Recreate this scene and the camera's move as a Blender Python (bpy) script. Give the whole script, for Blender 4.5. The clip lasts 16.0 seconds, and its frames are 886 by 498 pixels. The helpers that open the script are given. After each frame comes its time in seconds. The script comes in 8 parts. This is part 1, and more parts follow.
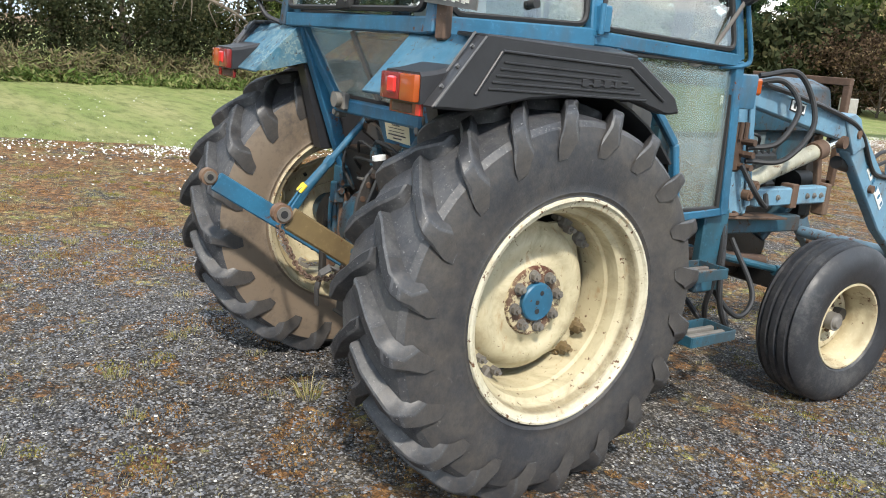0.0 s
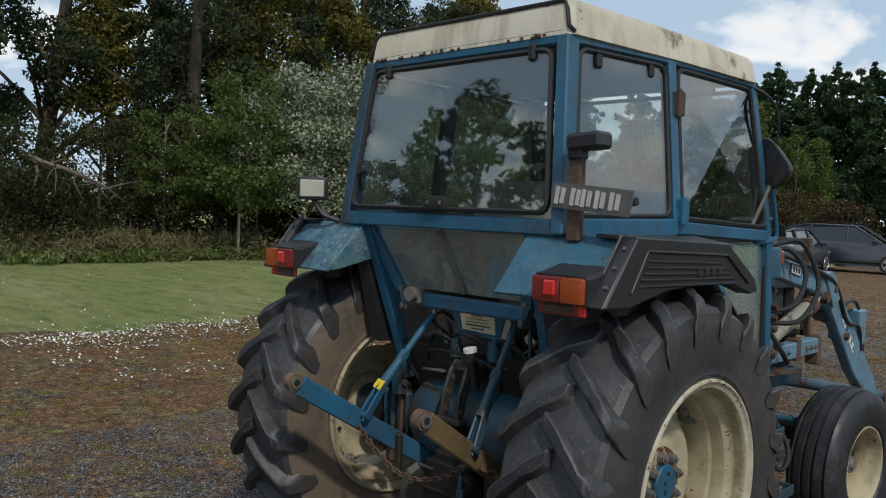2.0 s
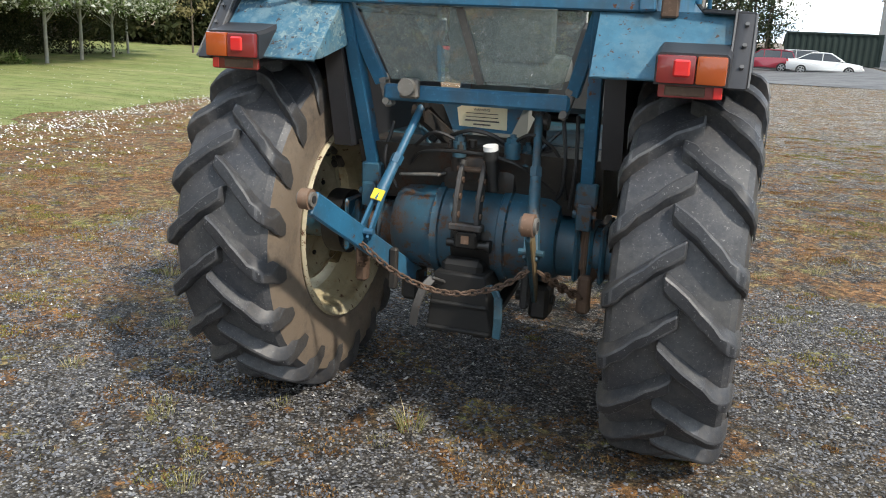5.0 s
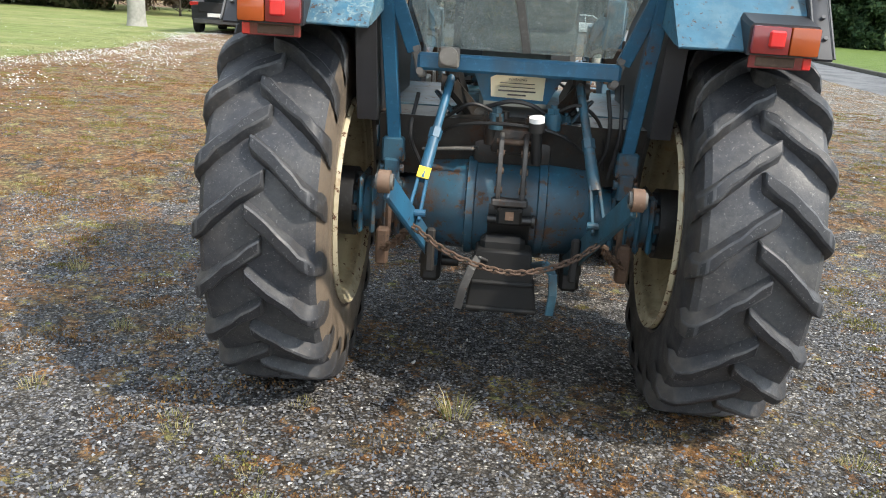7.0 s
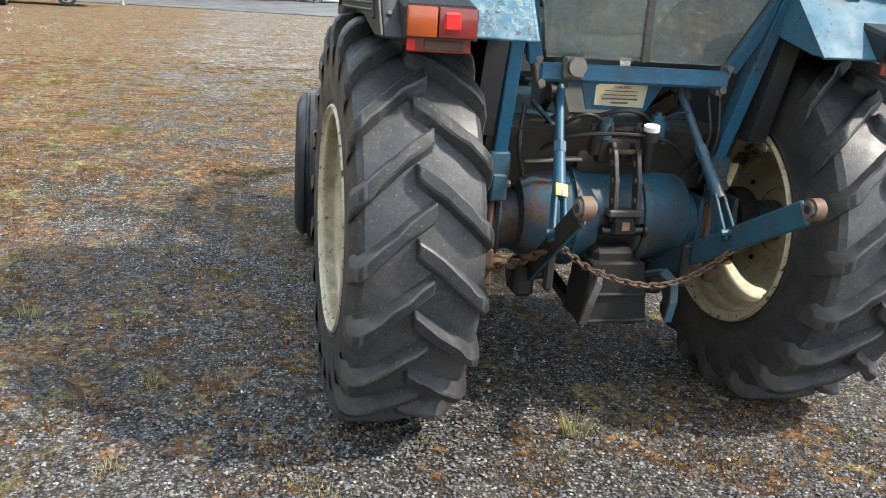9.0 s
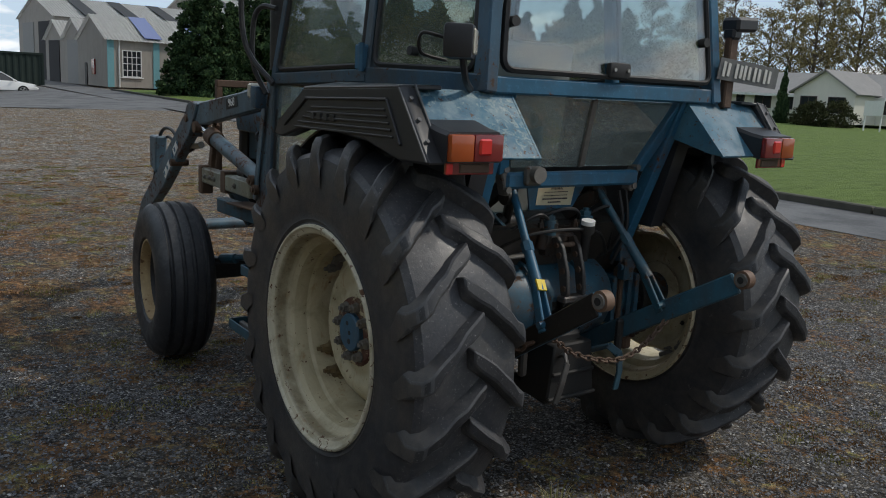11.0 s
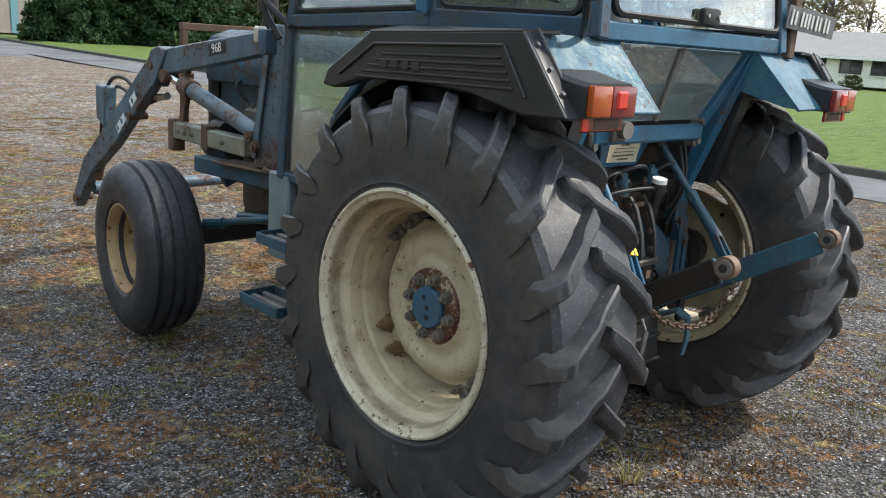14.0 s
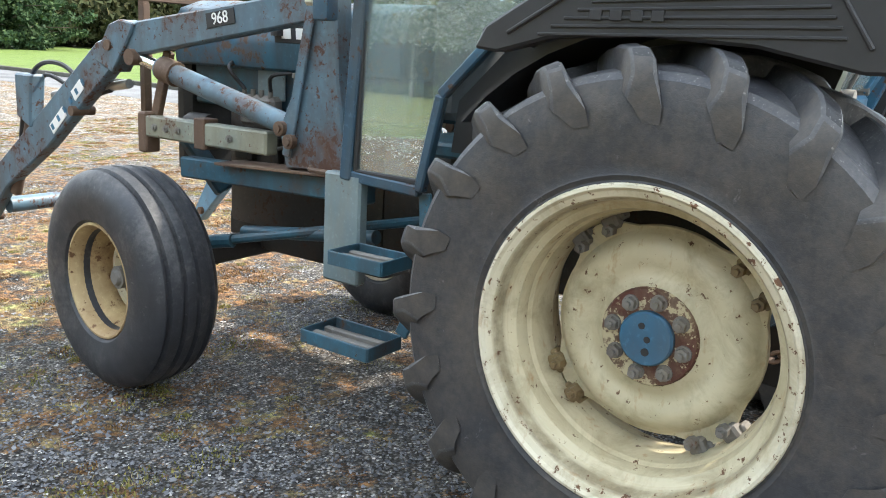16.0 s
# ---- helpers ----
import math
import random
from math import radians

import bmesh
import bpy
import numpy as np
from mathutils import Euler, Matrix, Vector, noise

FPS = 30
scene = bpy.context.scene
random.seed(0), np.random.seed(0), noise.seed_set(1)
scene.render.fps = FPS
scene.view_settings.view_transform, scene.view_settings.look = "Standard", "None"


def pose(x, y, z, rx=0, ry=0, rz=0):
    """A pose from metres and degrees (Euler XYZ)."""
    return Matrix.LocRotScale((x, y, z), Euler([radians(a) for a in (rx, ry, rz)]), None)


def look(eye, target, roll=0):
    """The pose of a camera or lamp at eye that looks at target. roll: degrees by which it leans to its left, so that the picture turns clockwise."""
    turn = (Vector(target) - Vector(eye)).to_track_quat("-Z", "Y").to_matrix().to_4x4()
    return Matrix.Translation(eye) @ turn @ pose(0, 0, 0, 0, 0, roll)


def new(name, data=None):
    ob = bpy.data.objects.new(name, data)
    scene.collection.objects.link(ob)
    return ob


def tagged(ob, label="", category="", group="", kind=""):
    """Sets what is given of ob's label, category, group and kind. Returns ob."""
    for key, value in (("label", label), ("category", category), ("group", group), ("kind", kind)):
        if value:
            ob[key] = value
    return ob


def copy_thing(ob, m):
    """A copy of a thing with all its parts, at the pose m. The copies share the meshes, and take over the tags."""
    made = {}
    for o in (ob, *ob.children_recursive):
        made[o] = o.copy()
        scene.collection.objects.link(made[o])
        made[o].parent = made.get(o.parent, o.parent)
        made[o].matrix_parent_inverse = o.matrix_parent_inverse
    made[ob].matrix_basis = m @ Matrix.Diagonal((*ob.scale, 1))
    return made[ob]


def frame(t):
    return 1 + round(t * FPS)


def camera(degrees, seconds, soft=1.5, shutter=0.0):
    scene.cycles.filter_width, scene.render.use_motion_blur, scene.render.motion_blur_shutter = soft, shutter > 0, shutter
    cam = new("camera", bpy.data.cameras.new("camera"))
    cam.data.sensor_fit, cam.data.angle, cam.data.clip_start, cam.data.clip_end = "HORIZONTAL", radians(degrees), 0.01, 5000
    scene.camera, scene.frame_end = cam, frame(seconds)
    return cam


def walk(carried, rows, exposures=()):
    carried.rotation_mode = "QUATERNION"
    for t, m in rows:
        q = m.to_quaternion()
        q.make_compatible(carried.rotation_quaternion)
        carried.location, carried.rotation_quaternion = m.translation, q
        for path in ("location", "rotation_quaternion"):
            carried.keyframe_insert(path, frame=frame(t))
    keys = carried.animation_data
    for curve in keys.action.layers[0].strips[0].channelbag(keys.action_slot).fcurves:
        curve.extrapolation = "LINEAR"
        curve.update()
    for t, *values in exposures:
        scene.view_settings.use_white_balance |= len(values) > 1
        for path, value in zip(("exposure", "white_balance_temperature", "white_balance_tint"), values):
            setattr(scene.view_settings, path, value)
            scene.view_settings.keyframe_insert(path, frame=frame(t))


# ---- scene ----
cam = camera(56.0, 16.0, soft=1.0)
PATH = [
    (0, (3.071, -1.987, 1.614), (1.483, -0.866, 1.143), 4.7),
    (0.5, (2.988, -2.287, 1.668), (1.457, -1.059, 1.285), 3.7),
    (1, (2.778, -2.439, 1.67), (1.271, -1.151, 1.407), 2.6),
    (1.5, (2.631, -2.593, 1.698), (1.15, -1.258, 1.534), 2.6),
    (2, (2.446, -2.798, 1.735), (1.038, -1.381, 1.638), 2.0),
    (2.5, (2.304, -2.983, 1.714), (0.93, -1.53, 1.674), 2.4),
    (3, (2.014, -3.034, 1.641), (0.73, -1.517, 1.421), 2.9),
    (3.5, (1.772, -3.089, 1.635), (0.698, -1.459, 1.199), 3.2),
    (4, (1.499, -3.169, 1.596), (0.677, -1.41, 1.116), 3.2),
    (4.5, (1.243, -3.25, 1.575), (0.508, -1.457, 1.079), 3.2),
    (5, (0.958, -3.247, 1.577), (0.324, -1.421, 1.062), 2.5),
    (5.2, (0.844, -3.267, 1.568), (0.249, -1.432, 1.042), 2.8),
    (7.3, (-0.21, -3.288, 1.548), (-0.237, -1.374, 0.972), 3.8),
    (7.5, (-0.324, -3.283, 1.55), (-0.3, -1.365, 0.981), 4.0),
    (8, (-0.675, -3.184, 1.544), (-0.521, -1.273, 0.975), 4.3),
    (8.2, (-0.808, -3.149, 1.563), (-0.625, -1.243, 0.985), 4.2),
    (10.3, (-2.24, -2.675, 1.613), (-1.175, -1.084, 1.035), 3.9),
    (10.5, (-2.335, -2.657, 1.628), (-1.233, -1.078, 1.088), 3.5),
    (11, (-2.388, -2.651, 1.671), (-1.238, -1.061, 1.284), 3.1),
    (11.5, (-2.379, -2.668, 1.714), (-1.187, -1.075, 1.513), 1.8),
    (12, (-2.393, -2.66, 1.764), (-1.186, -1.071, 1.63), 1.3),
    (12.5, (-2.357, -2.563, 1.764), (-1.177, -0.95, 1.702), 1.2),
    (13, (-2.453, -2.391, 1.714), (-1.281, -0.772, 1.639), 1.8),
    (13.5, (-2.633, -2.187, 1.666), (-1.477, -0.596, 1.299), 2.1),
    (14, (-2.747, -1.961, 1.616), (-1.389, -0.575, 1.132), 3.8),
    (14.5, (-2.771, -1.652, 1.553), (-1.259, -0.45, 1.034), 2.6),
    (15, (-2.838, -1.364, 1.521), (-1.289, -0.214, 0.994), 2.9),
    (15.5, (-2.895, -1.016, 1.483), (-1.311, 0.101, 0.99), 2.9),
    (16, (-2.876, -0.715, 1.43), (-1.271, 0.384, 0.966), 3.2),
]
EXPOSURE = [(0.0, 0.75, 6750, 10), (0.5, 0.32, 6700, 10), (1.0, -0.15, 6600, 10), (1.5, -0.5, 6550, 10), (2.0, -0.8, 6550, 10), (2.5, -0.6, 6400, 10), (2.8, -0.45, 6500, 10), (3.0, -0.15, 6550, 10), (3.5, 0.75, 6750, 10), (5.0, 0.58, 6800, 10), (7.5, 1.03, 6800, 10), (8.0, 1.10, 6800, 10), (10.3, 0.2, 7000, 10), (10.6, -0.14, 6900, 10), (11.0, -0.7, 6650, 10), (11.5, -0.92, 6550, 10), (12.0, -0.68, 6400, 10), (12.5, -0.72, 6350, 10), (13.1, -0.3, 6500, 10), (13.5, 0.32, 6600, 10), (13.9, 0.55, 6700, 10), (14.5, 1.03, 6950, 10), (15.3, 1.44, 6950, 10), (16.0, 1.80, 6850, 10)]
walk(cam, [(t, look(eye, target, roll)) for t, eye, target, roll in PATH], EXPOSURE)


# ---- world, sun ----
world = bpy.data.worlds.new("sky")
scene.world = world
world.use_nodes = True
SUN_DIR = Vector((0.80, -0.42, 1.0)).normalized()
SUN_EL = math.asin(SUN_DIR.z)


def sky_nodes():
    nt = world.node_tree
    nt.nodes.clear()
    out = nt.nodes.new("ShaderNodeOutputWorld")
    bg = nt.nodes.new("ShaderNodeBackground")
    sky = nt.nodes.new("ShaderNodeTexSky")
    sky.sky_type = "NISHITA"
    sky.sun_disc = False
    sky.sun_elevation = SUN_EL
    sky.sun_rotation = math.atan2(SUN_DIR.x, SUN_DIR.y)
    # broken cloud over the whole dome
    co = nt.nodes.new("ShaderNodeTexCoord")
    sep = nt.nodes.new("ShaderNodeSeparateXYZ")
    nt.links.new(co.outputs["Generated"], sep.inputs[0])
    lift = nt.nodes.new("ShaderNodeMath")
    lift.operation = "ADD"
    lift.inputs[1].default_value = 0.34
    nt.links.new(sep.outputs["Z"], lift.inputs[0])
    low = nt.nodes.new("ShaderNodeMath")
    low.operation = "MAXIMUM"
    low.inputs[1].default_value = 0.05
    nt.links.new(lift.outputs[0], low.inputs[0])
    flat = nt.nodes.new("ShaderNodeVectorMath")
    flat.operation = "DIVIDE"
    join = nt.nodes.new("ShaderNodeCombineXYZ")
    for k in range(3):
        nt.links.new(low.outputs[0], join.inputs[k])
    nt.links.new(co.outputs["Generated"], flat.inputs[0])
    nt.links.new(join.outputs[0], flat.inputs[1])
    noi = nt.nodes.new("ShaderNodeTexNoise")
    noi.inputs["Scale"].default_value = 2.5
    noi.inputs["Detail"].default_value = 9
    noi.inputs["Roughness"].default_value = 0.53
    noi.inputs["Distortion"].default_value = 0.25
    nt.links.new(flat.outputs[0], noi.inputs["Vector"])
    ramp = nt.nodes.new("ShaderNodeValToRGB")
    ramp.color_ramp.elements[0].position = 0.495
    ramp.color_ramp.elements[1].position = 0.60
    nt.links.new(noi.outputs["Fac"], ramp.inputs[0])
    shade = nt.nodes.new("ShaderNodeValToRGB")
    shade.color_ramp.elements[0].position = 0.54
    shade.color_ramp.elements[0].color = (13.5, 13.4, 13.2, 1)
    shade.color_ramp.elements[1].position = 0.70
    shade.color_ramp.elements[1].color = (6.2, 6.3, 6.7, 1)
    nt.links.new(noi.outputs["Fac"], shade.inputs[0])
    veil = nt.nodes.new("ShaderNodeMix")
    veil.data_type = "RGBA"
    veil.inputs["Factor"].default_value = 0.88
    veil.inputs["B"].default_value = (5.6, 7.3, 9.3, 1)
    nt.links.new(sky.outputs[0], veil.inputs["A"])
    mix = nt.nodes.new("ShaderNodeMix")
    mix.data_type = "RGBA"
    nt.links.new(ramp.outputs[0], mix.inputs["Factor"])
    nt.links.new(veil.outputs["Result"], mix.inputs["A"])
    nt.links.new(shade.outputs[0], mix.inputs["B"])
    haze = nt.nodes.new("ShaderNodeValToRGB")
    haze.color_ramp.elements[0].position = 0.0
    haze.color_ramp.elements[0].color = (1.18, 1.17, 1.15, 1)
    haze.color_ramp.elements[1].position = 0.75
    haze.color_ramp.elements[1].color = (0.72, 0.74, 0.77, 1)
    nt.links.new(sep.outputs["Z"], haze.inputs[0])
    scaled = nt.nodes.new("ShaderNodeMix")
    scaled.data_type = "RGBA"
    scaled.blend_type = "MULTIPLY"
    scaled.inputs["Factor"].default_value = 1.0
    nt.links.new(mix.outputs["Result"], scaled.inputs["A"])
    nt.links.new(haze.outputs[0], scaled.inputs["B"])
    nt.links.new(scaled.outputs["Result"], bg.inputs[0])
    bg.inputs[1].default_value = 0.138
    nt.links.new(bg.outputs[0], out.inputs[0])


sky_nodes()
sun_data = bpy.data.lights.new("sun", "SUN")
sun_data.energy = 3.0
sun_data.angle = radians(3.0)
sun_data.color = (1.0, 0.95, 0.87)
sun = new("sun", sun_data)
sun.matrix_world = look(SUN_DIR * 50, (0, 0, 0))


# ---- material helpers ----
class Mat:
    """A node material with short calls."""

    def __init__(self, name):
        self.m = bpy.data.materials.new(name)
        self.m.use_nodes = True
        self.nt = self.m.node_tree
        self.b = self.nt.nodes["Principled BSDF"]
        self._pos = None

    def pos(self):
        if self._pos is None:
            self._pos = self.nt.nodes.new("ShaderNodeTexCoord").outputs["Object"]
        return self._pos

    def noise(self, scale, detail=4, rough=0.55, stretch=None, which="Fac", distort=0.0):
        n = self.nt.nodes.new("ShaderNodeTexNoise")
        n.inputs["Scale"].default_value = scale
        n.inputs["Detail"].default_value = detail
        n.inputs["Roughness"].default_value = rough
        n.inputs["Distortion"].default_value = distort
        self.nt.links.new(self.mapped(stretch), n.inputs["Vector"])
        return n.outputs[which]

    def mapped(self, stretch):
        if stretch is None:
            return self.pos()
        mp = self.nt.nodes.new("ShaderNodeMapping")
        mp.inputs["Scale"].default_value = stretch
        self.nt.links.new(self.pos(), mp.inputs["Vector"])
        return mp.outputs[0]

    def voronoi(self, scale, which="Distance", feature="F1", rand=1.0, stretch=None):
        n = self.nt.nodes.new("ShaderNodeTexVoronoi")
        n.feature = feature
        n.inputs["Scale"].default_value = scale
        n.inputs["Randomness"].default_value = rand
        self.nt.links.new(self.mapped(stretch), n.inputs["Vector"])
        return n.outputs[which]

    def ramp(self, fac, stops):
        n = self.nt.nodes.new("ShaderNodeValToRGB")
        els = n.color_ramp.elements
        while len(els) < len(stops):
            els.new(0.5)
        for e, (p, c) in zip(els, stops):
            e.position = p
            e.color = (*c, 1) if hasattr(c, "__len__") else (c, c, c, 1)
        self.nt.links.new(fac, n.inputs[0])
        return n.outputs[0]

    def mix(self, fac, a, b, mode="MIX"):
        n = self.nt.nodes.new("ShaderNodeMix")
        n.data_type = "RGBA"
        n.blend_type = mode
        for key, v in (("Factor", fac), ("A", a), ("B", b)):
            if isinstance(v, bpy.types.NodeSocket):
                self.nt.links.new(v, n.inputs[key])
            elif key == "Factor":
                n.inputs[key].default_value = v
            else:
                n.inputs[key].default_value = (*v, 1)
        return n.outputs["Result"]

    def math(self, op, a, b=0.0):
        n = self.nt.nodes.new("ShaderNodeMath")
        n.operation = op
        for k, v in enumerate((a, b)):
            if isinstance(v, bpy.types.NodeSocket):
                self.nt.links.new(v, n.inputs[k])
            else:
                n.inputs[k].default_value = v
        return n.outputs[0]

    def rand(self, island=False):
        if island:
            return self.nt.nodes.new("ShaderNodeNewGeometry").outputs["Random Per Island"]
        return self.nt.nodes.new("ShaderNodeObjectInfo").outputs["Random"]

    def axis(self, k):
        s = self.nt.nodes.new("ShaderNodeSeparateXYZ")
        self.nt.links.new(self.pos(), s.inputs[0])
        return s.outputs[k]

    def set(self, **kw):
        names = dict(color="Base Color", rough="Roughness", metal="Metallic", spec="Specular IOR Level", trans="Transmission Weight", ior="IOR", alpha="Alpha", coat="Coat Weight", sub="Subsurface Weight", emit="Emission Color", emits="Emission Strength")
        for k, v in kw.items():
            s = self.b.inputs[names[k]]
            if isinstance(v, bpy.types.NodeSocket):
                self.nt.links.new(v, s)
            elif k in ("color", "emit"):
                s.default_value = (*v, 1)
            else:
                s.default_value = v
        return self

    def bump(self, h, strength=0.3, dist=0.01):
        n = self.nt.nodes.new("ShaderNodeBump")
        n.inputs["Strength"].default_value = strength
        n.inputs["Distance"].default_value = dist
        self.nt.links.new(h, n.inputs["Height"])
        self.nt.links.new(n.outputs[0], self.b.inputs["Normal"])
        return self


def paint(name, base, dark, chip_at=0.66, rust=(0.16, 0.055, 0.02), rough=0.42, dirt=(0.20, 0.16, 0.11), dirt_at=0.55, under=None, stain=0.3):
    """Old tractor paint: faded patches, rust bleeding through, small chips, dust."""
    a = Mat(name)
    c = a.mix(a.ramp(a.noise(3.0, 5, 0.6), [(0.35, 0.0), (0.7, 1.0)]), dark, base)
    c = a.mix(a.math("MULTIPLY", a.ramp(a.noise(48.0, 6, 0.75), [(0.56, 0.0), (0.70, 1.0)]), 0.35), c, tuple(min(1.0, v * 1.5 + 0.05) for v in base))
    streak = a.noise(6.0, 5, 0.65, stretch=(1, 1, 0.25))
    c = a.mix(a.math("MULTIPLY", a.ramp(streak, [(dirt_at, 0.0), (dirt_at + 0.25, 1.0)]), 0.55), c, dirt)
    bleed = a.noise(4.5, 8, 0.72)
    rusty = a.mix(a.noise(40, 4, 0.65), rust, tuple(v * 0.4 for v in rust)) if under is None else under
    c = a.mix(a.math("MULTIPLY", a.ramp(bleed, [(chip_at - 0.12, 0.0), (chip_at + 0.06, 1.0)]), stain), c, rusty)
    chipn = a.math("ADD", a.math("MULTIPLY", a.noise(30.0, 8, 0.7), 0.6), a.math("MULTIPLY", bleed, 0.4))
    chips = a.ramp(chipn, [(chip_at - 0.065, 0.0), (chip_at - 0.04, 1.0)])
    c = a.mix(chips, c, rusty)
    a.set(color=c, rough=a.ramp(a.math("ADD", a.math("MULTIPLY", streak, 0.5), a.math("MULTIPLY", chips, 0.5)), [(0.2, rough), (0.9, 0.85)]))
    a.bump(a.math("ADD", a.math("MULTIPLY", chips, -0.4), a.math("MULTIPLY", a.noise(60, 3), 0.15)), 0.25, 0.003)
    return a.m


blue = paint("blue_paint", (0.028, 0.150, 0.265), (0.017, 0.088, 0.155), 0.66, dirt=(0.075, 0.072, 0.062), dirt_at=0.5)


def mudguard_paint(name, lichen):
    """Sun-faded blue sheet with grey-green lichen, dark pits and grime that has run down."""
    a = Mat(name)
    c = a.mix(a.ramp(a.noise(4.0, 6, 0.65, distort=0.5), [(0.36, 0.0), (0.66, 1.0)]), (0.022, 0.095, 0.155), (0.048, 0.165, 0.245))
    c = a.mix(a.math("MULTIPLY", a.ramp(a.noise(9, 6, 0.7), [(0.46, 0.0), (0.62, 1.0)]), 0.2 + 0.45 * lichen), c, (0.15, 0.235, 0.265))
    c = a.mix(a.math("MULTIPLY", a.ramp(a.noise(5.5, 7, 0.72, stretch=(1, 1.0, 0.45)), [(0.50, 0.0), (0.70, 1.0)]), 0.75), c, (0.060, 0.075, 0.075))
    spots = a.math("ADD", a.math("MULTIPLY", a.noise(46, 5, 0.65, distort=0.8), 0.62), a.math("MULTIPLY", a.noise(6, 4, 0.6), 0.38))
    c = a.mix(a.math("MULTIPLY", a.ramp(spots, [(0.52, 0.0), (0.58, 1.0)]), 0.7 * lichen), c, (0.23, 0.30, 0.29))
    pits = a.ramp(a.math("ADD", a.noise(42, 7, 0.72), a.math("MULTIPLY", a.noise(5, 3), 0.18)), [(0.70, 0.0), (0.72, 1.0)])
    c = a.mix(pits, c, a.mix(a.noise(60, 3), (0.075, 0.035, 0.02), (0.022, 0.022, 0.024)))
    a.set(color=c, rough=a.ramp(a.noise(7, 5, 0.6), [(0.3, 0.40), (0.7, 0.78)]))
    a.bump(a.math("ADD", a.math("MULTIPLY", pits, -0.5), a.math("MULTIPLY", a.noise(55, 4), 0.3)), 0.3, 0.003)
    return a.m


blue_worn = mudguard_paint("weathered_blue_paint", 0.08)
blue_lichen = mudguard_paint("lichen_covered_blue_paint", 1.0)
# left-side copy of blue: more grime, and the shade of that side in its colour
blue_grimy_shaded = paint("grimy_shaded_blue_paint", (0.026, 0.085, 0.140), (0.014, 0.045, 0.075), 0.63, dirt=(0.055, 0.058, 0.055), dirt_at=0.42, rust=(0.09, 0.045, 0.025), stain=0.6)
blue_dirty = paint("greasy_blue_paint", (0.024, 0.115, 0.175), (0.016, 0.06, 0.085), 0.64, dirt=(0.045, 0.033, 0.024), dirt_at=0.40, rust=(0.10, 0.048, 0.022), stain=0.8)
# left loader: rust and dirt, plus base blue darkened for its shaded side
blue_loader = paint("shade_darkened_loader_paint", (0.105, 0.190, 0.25), (0.055, 0.105, 0.145), 0.61, rust=(0.10, 0.045, 0.028), dirt=(0.065, 0.052, 0.040), dirt_at=0.41, stain=0.95)
rail_grey = paint("rusty_grey_green_paint", (0.25, 0.26, 0.20), (0.16, 0.18, 0.16), 0.62, rust=(0.13, 0.06, 0.03), dirt=(0.15, 0.12, 0.08), dirt_at=0.42, stain=0.8)
loader_right = paint("pale_loader_paint", (0.16, 0.30, 0.40), (0.10, 0.22, 0.32), 0.645, rust=(0.13, 0.065, 0.035), dirt_at=0.5, stain=0.6)
iron_worn = paint("worn_greasy_steel", (0.11, 0.105, 0.10), (0.03, 0.028, 0.027), 0.64, rough=0.5, rust=(0.10, 0.045, 0.022), dirt=(0.02, 0.018, 0.016), dirt_at=0.42, stain=0.7)
iron_oily = paint("oily_brown_iron", (0.038, 0.034, 0.030), (0.014, 0.013, 0.012), 0.62, rough=0.45, rust=(0.075, 0.035, 0.018), dirt=(0.055, 0.042, 0.028), dirt_at=0.5, stain=0.6)
rust_pale = paint("pale_rubbed_rust", (0.25, 0.16, 0.105), (0.12, 0.065, 0.04), 0.66, rough=0.6, rust=(0.08, 0.05, 0.035))
panel_paint = paint("grey_green_panel_paint", (0.17, 0.225, 0.235), (0.115, 0.16, 0.175), 0.66, rust=(0.14, 0.07, 0.03), dirt_at=0.5)
ram_cream = paint("dirty_cream_paint", (0.42, 0.40, 0.30), (0.27, 0.27, 0.22), 0.64, rust=(0.12, 0.06, 0.03), dirt=(0.16, 0.13, 0.08), dirt_at=0.45)
rim_pale = paint("pale_cream_rim", (0.56, 0.50, 0.34), (0.44, 0.37, 0.23), 0.645, rust=(0.17, 0.08, 0.035), dirt=(0.25, 0.18, 0.10), dirt_at=0.46, rough=0.5, stain=0.6)
rim_rusty = paint("rust_stained_cream", (0.52, 0.40, 0.21), (0.34, 0.23, 0.11), 0.625, rust=(0.19, 0.095, 0.04), dirt=(0.22, 0.13, 0.065), dirt_at=0.38, rough=0.65, stain=0.9)


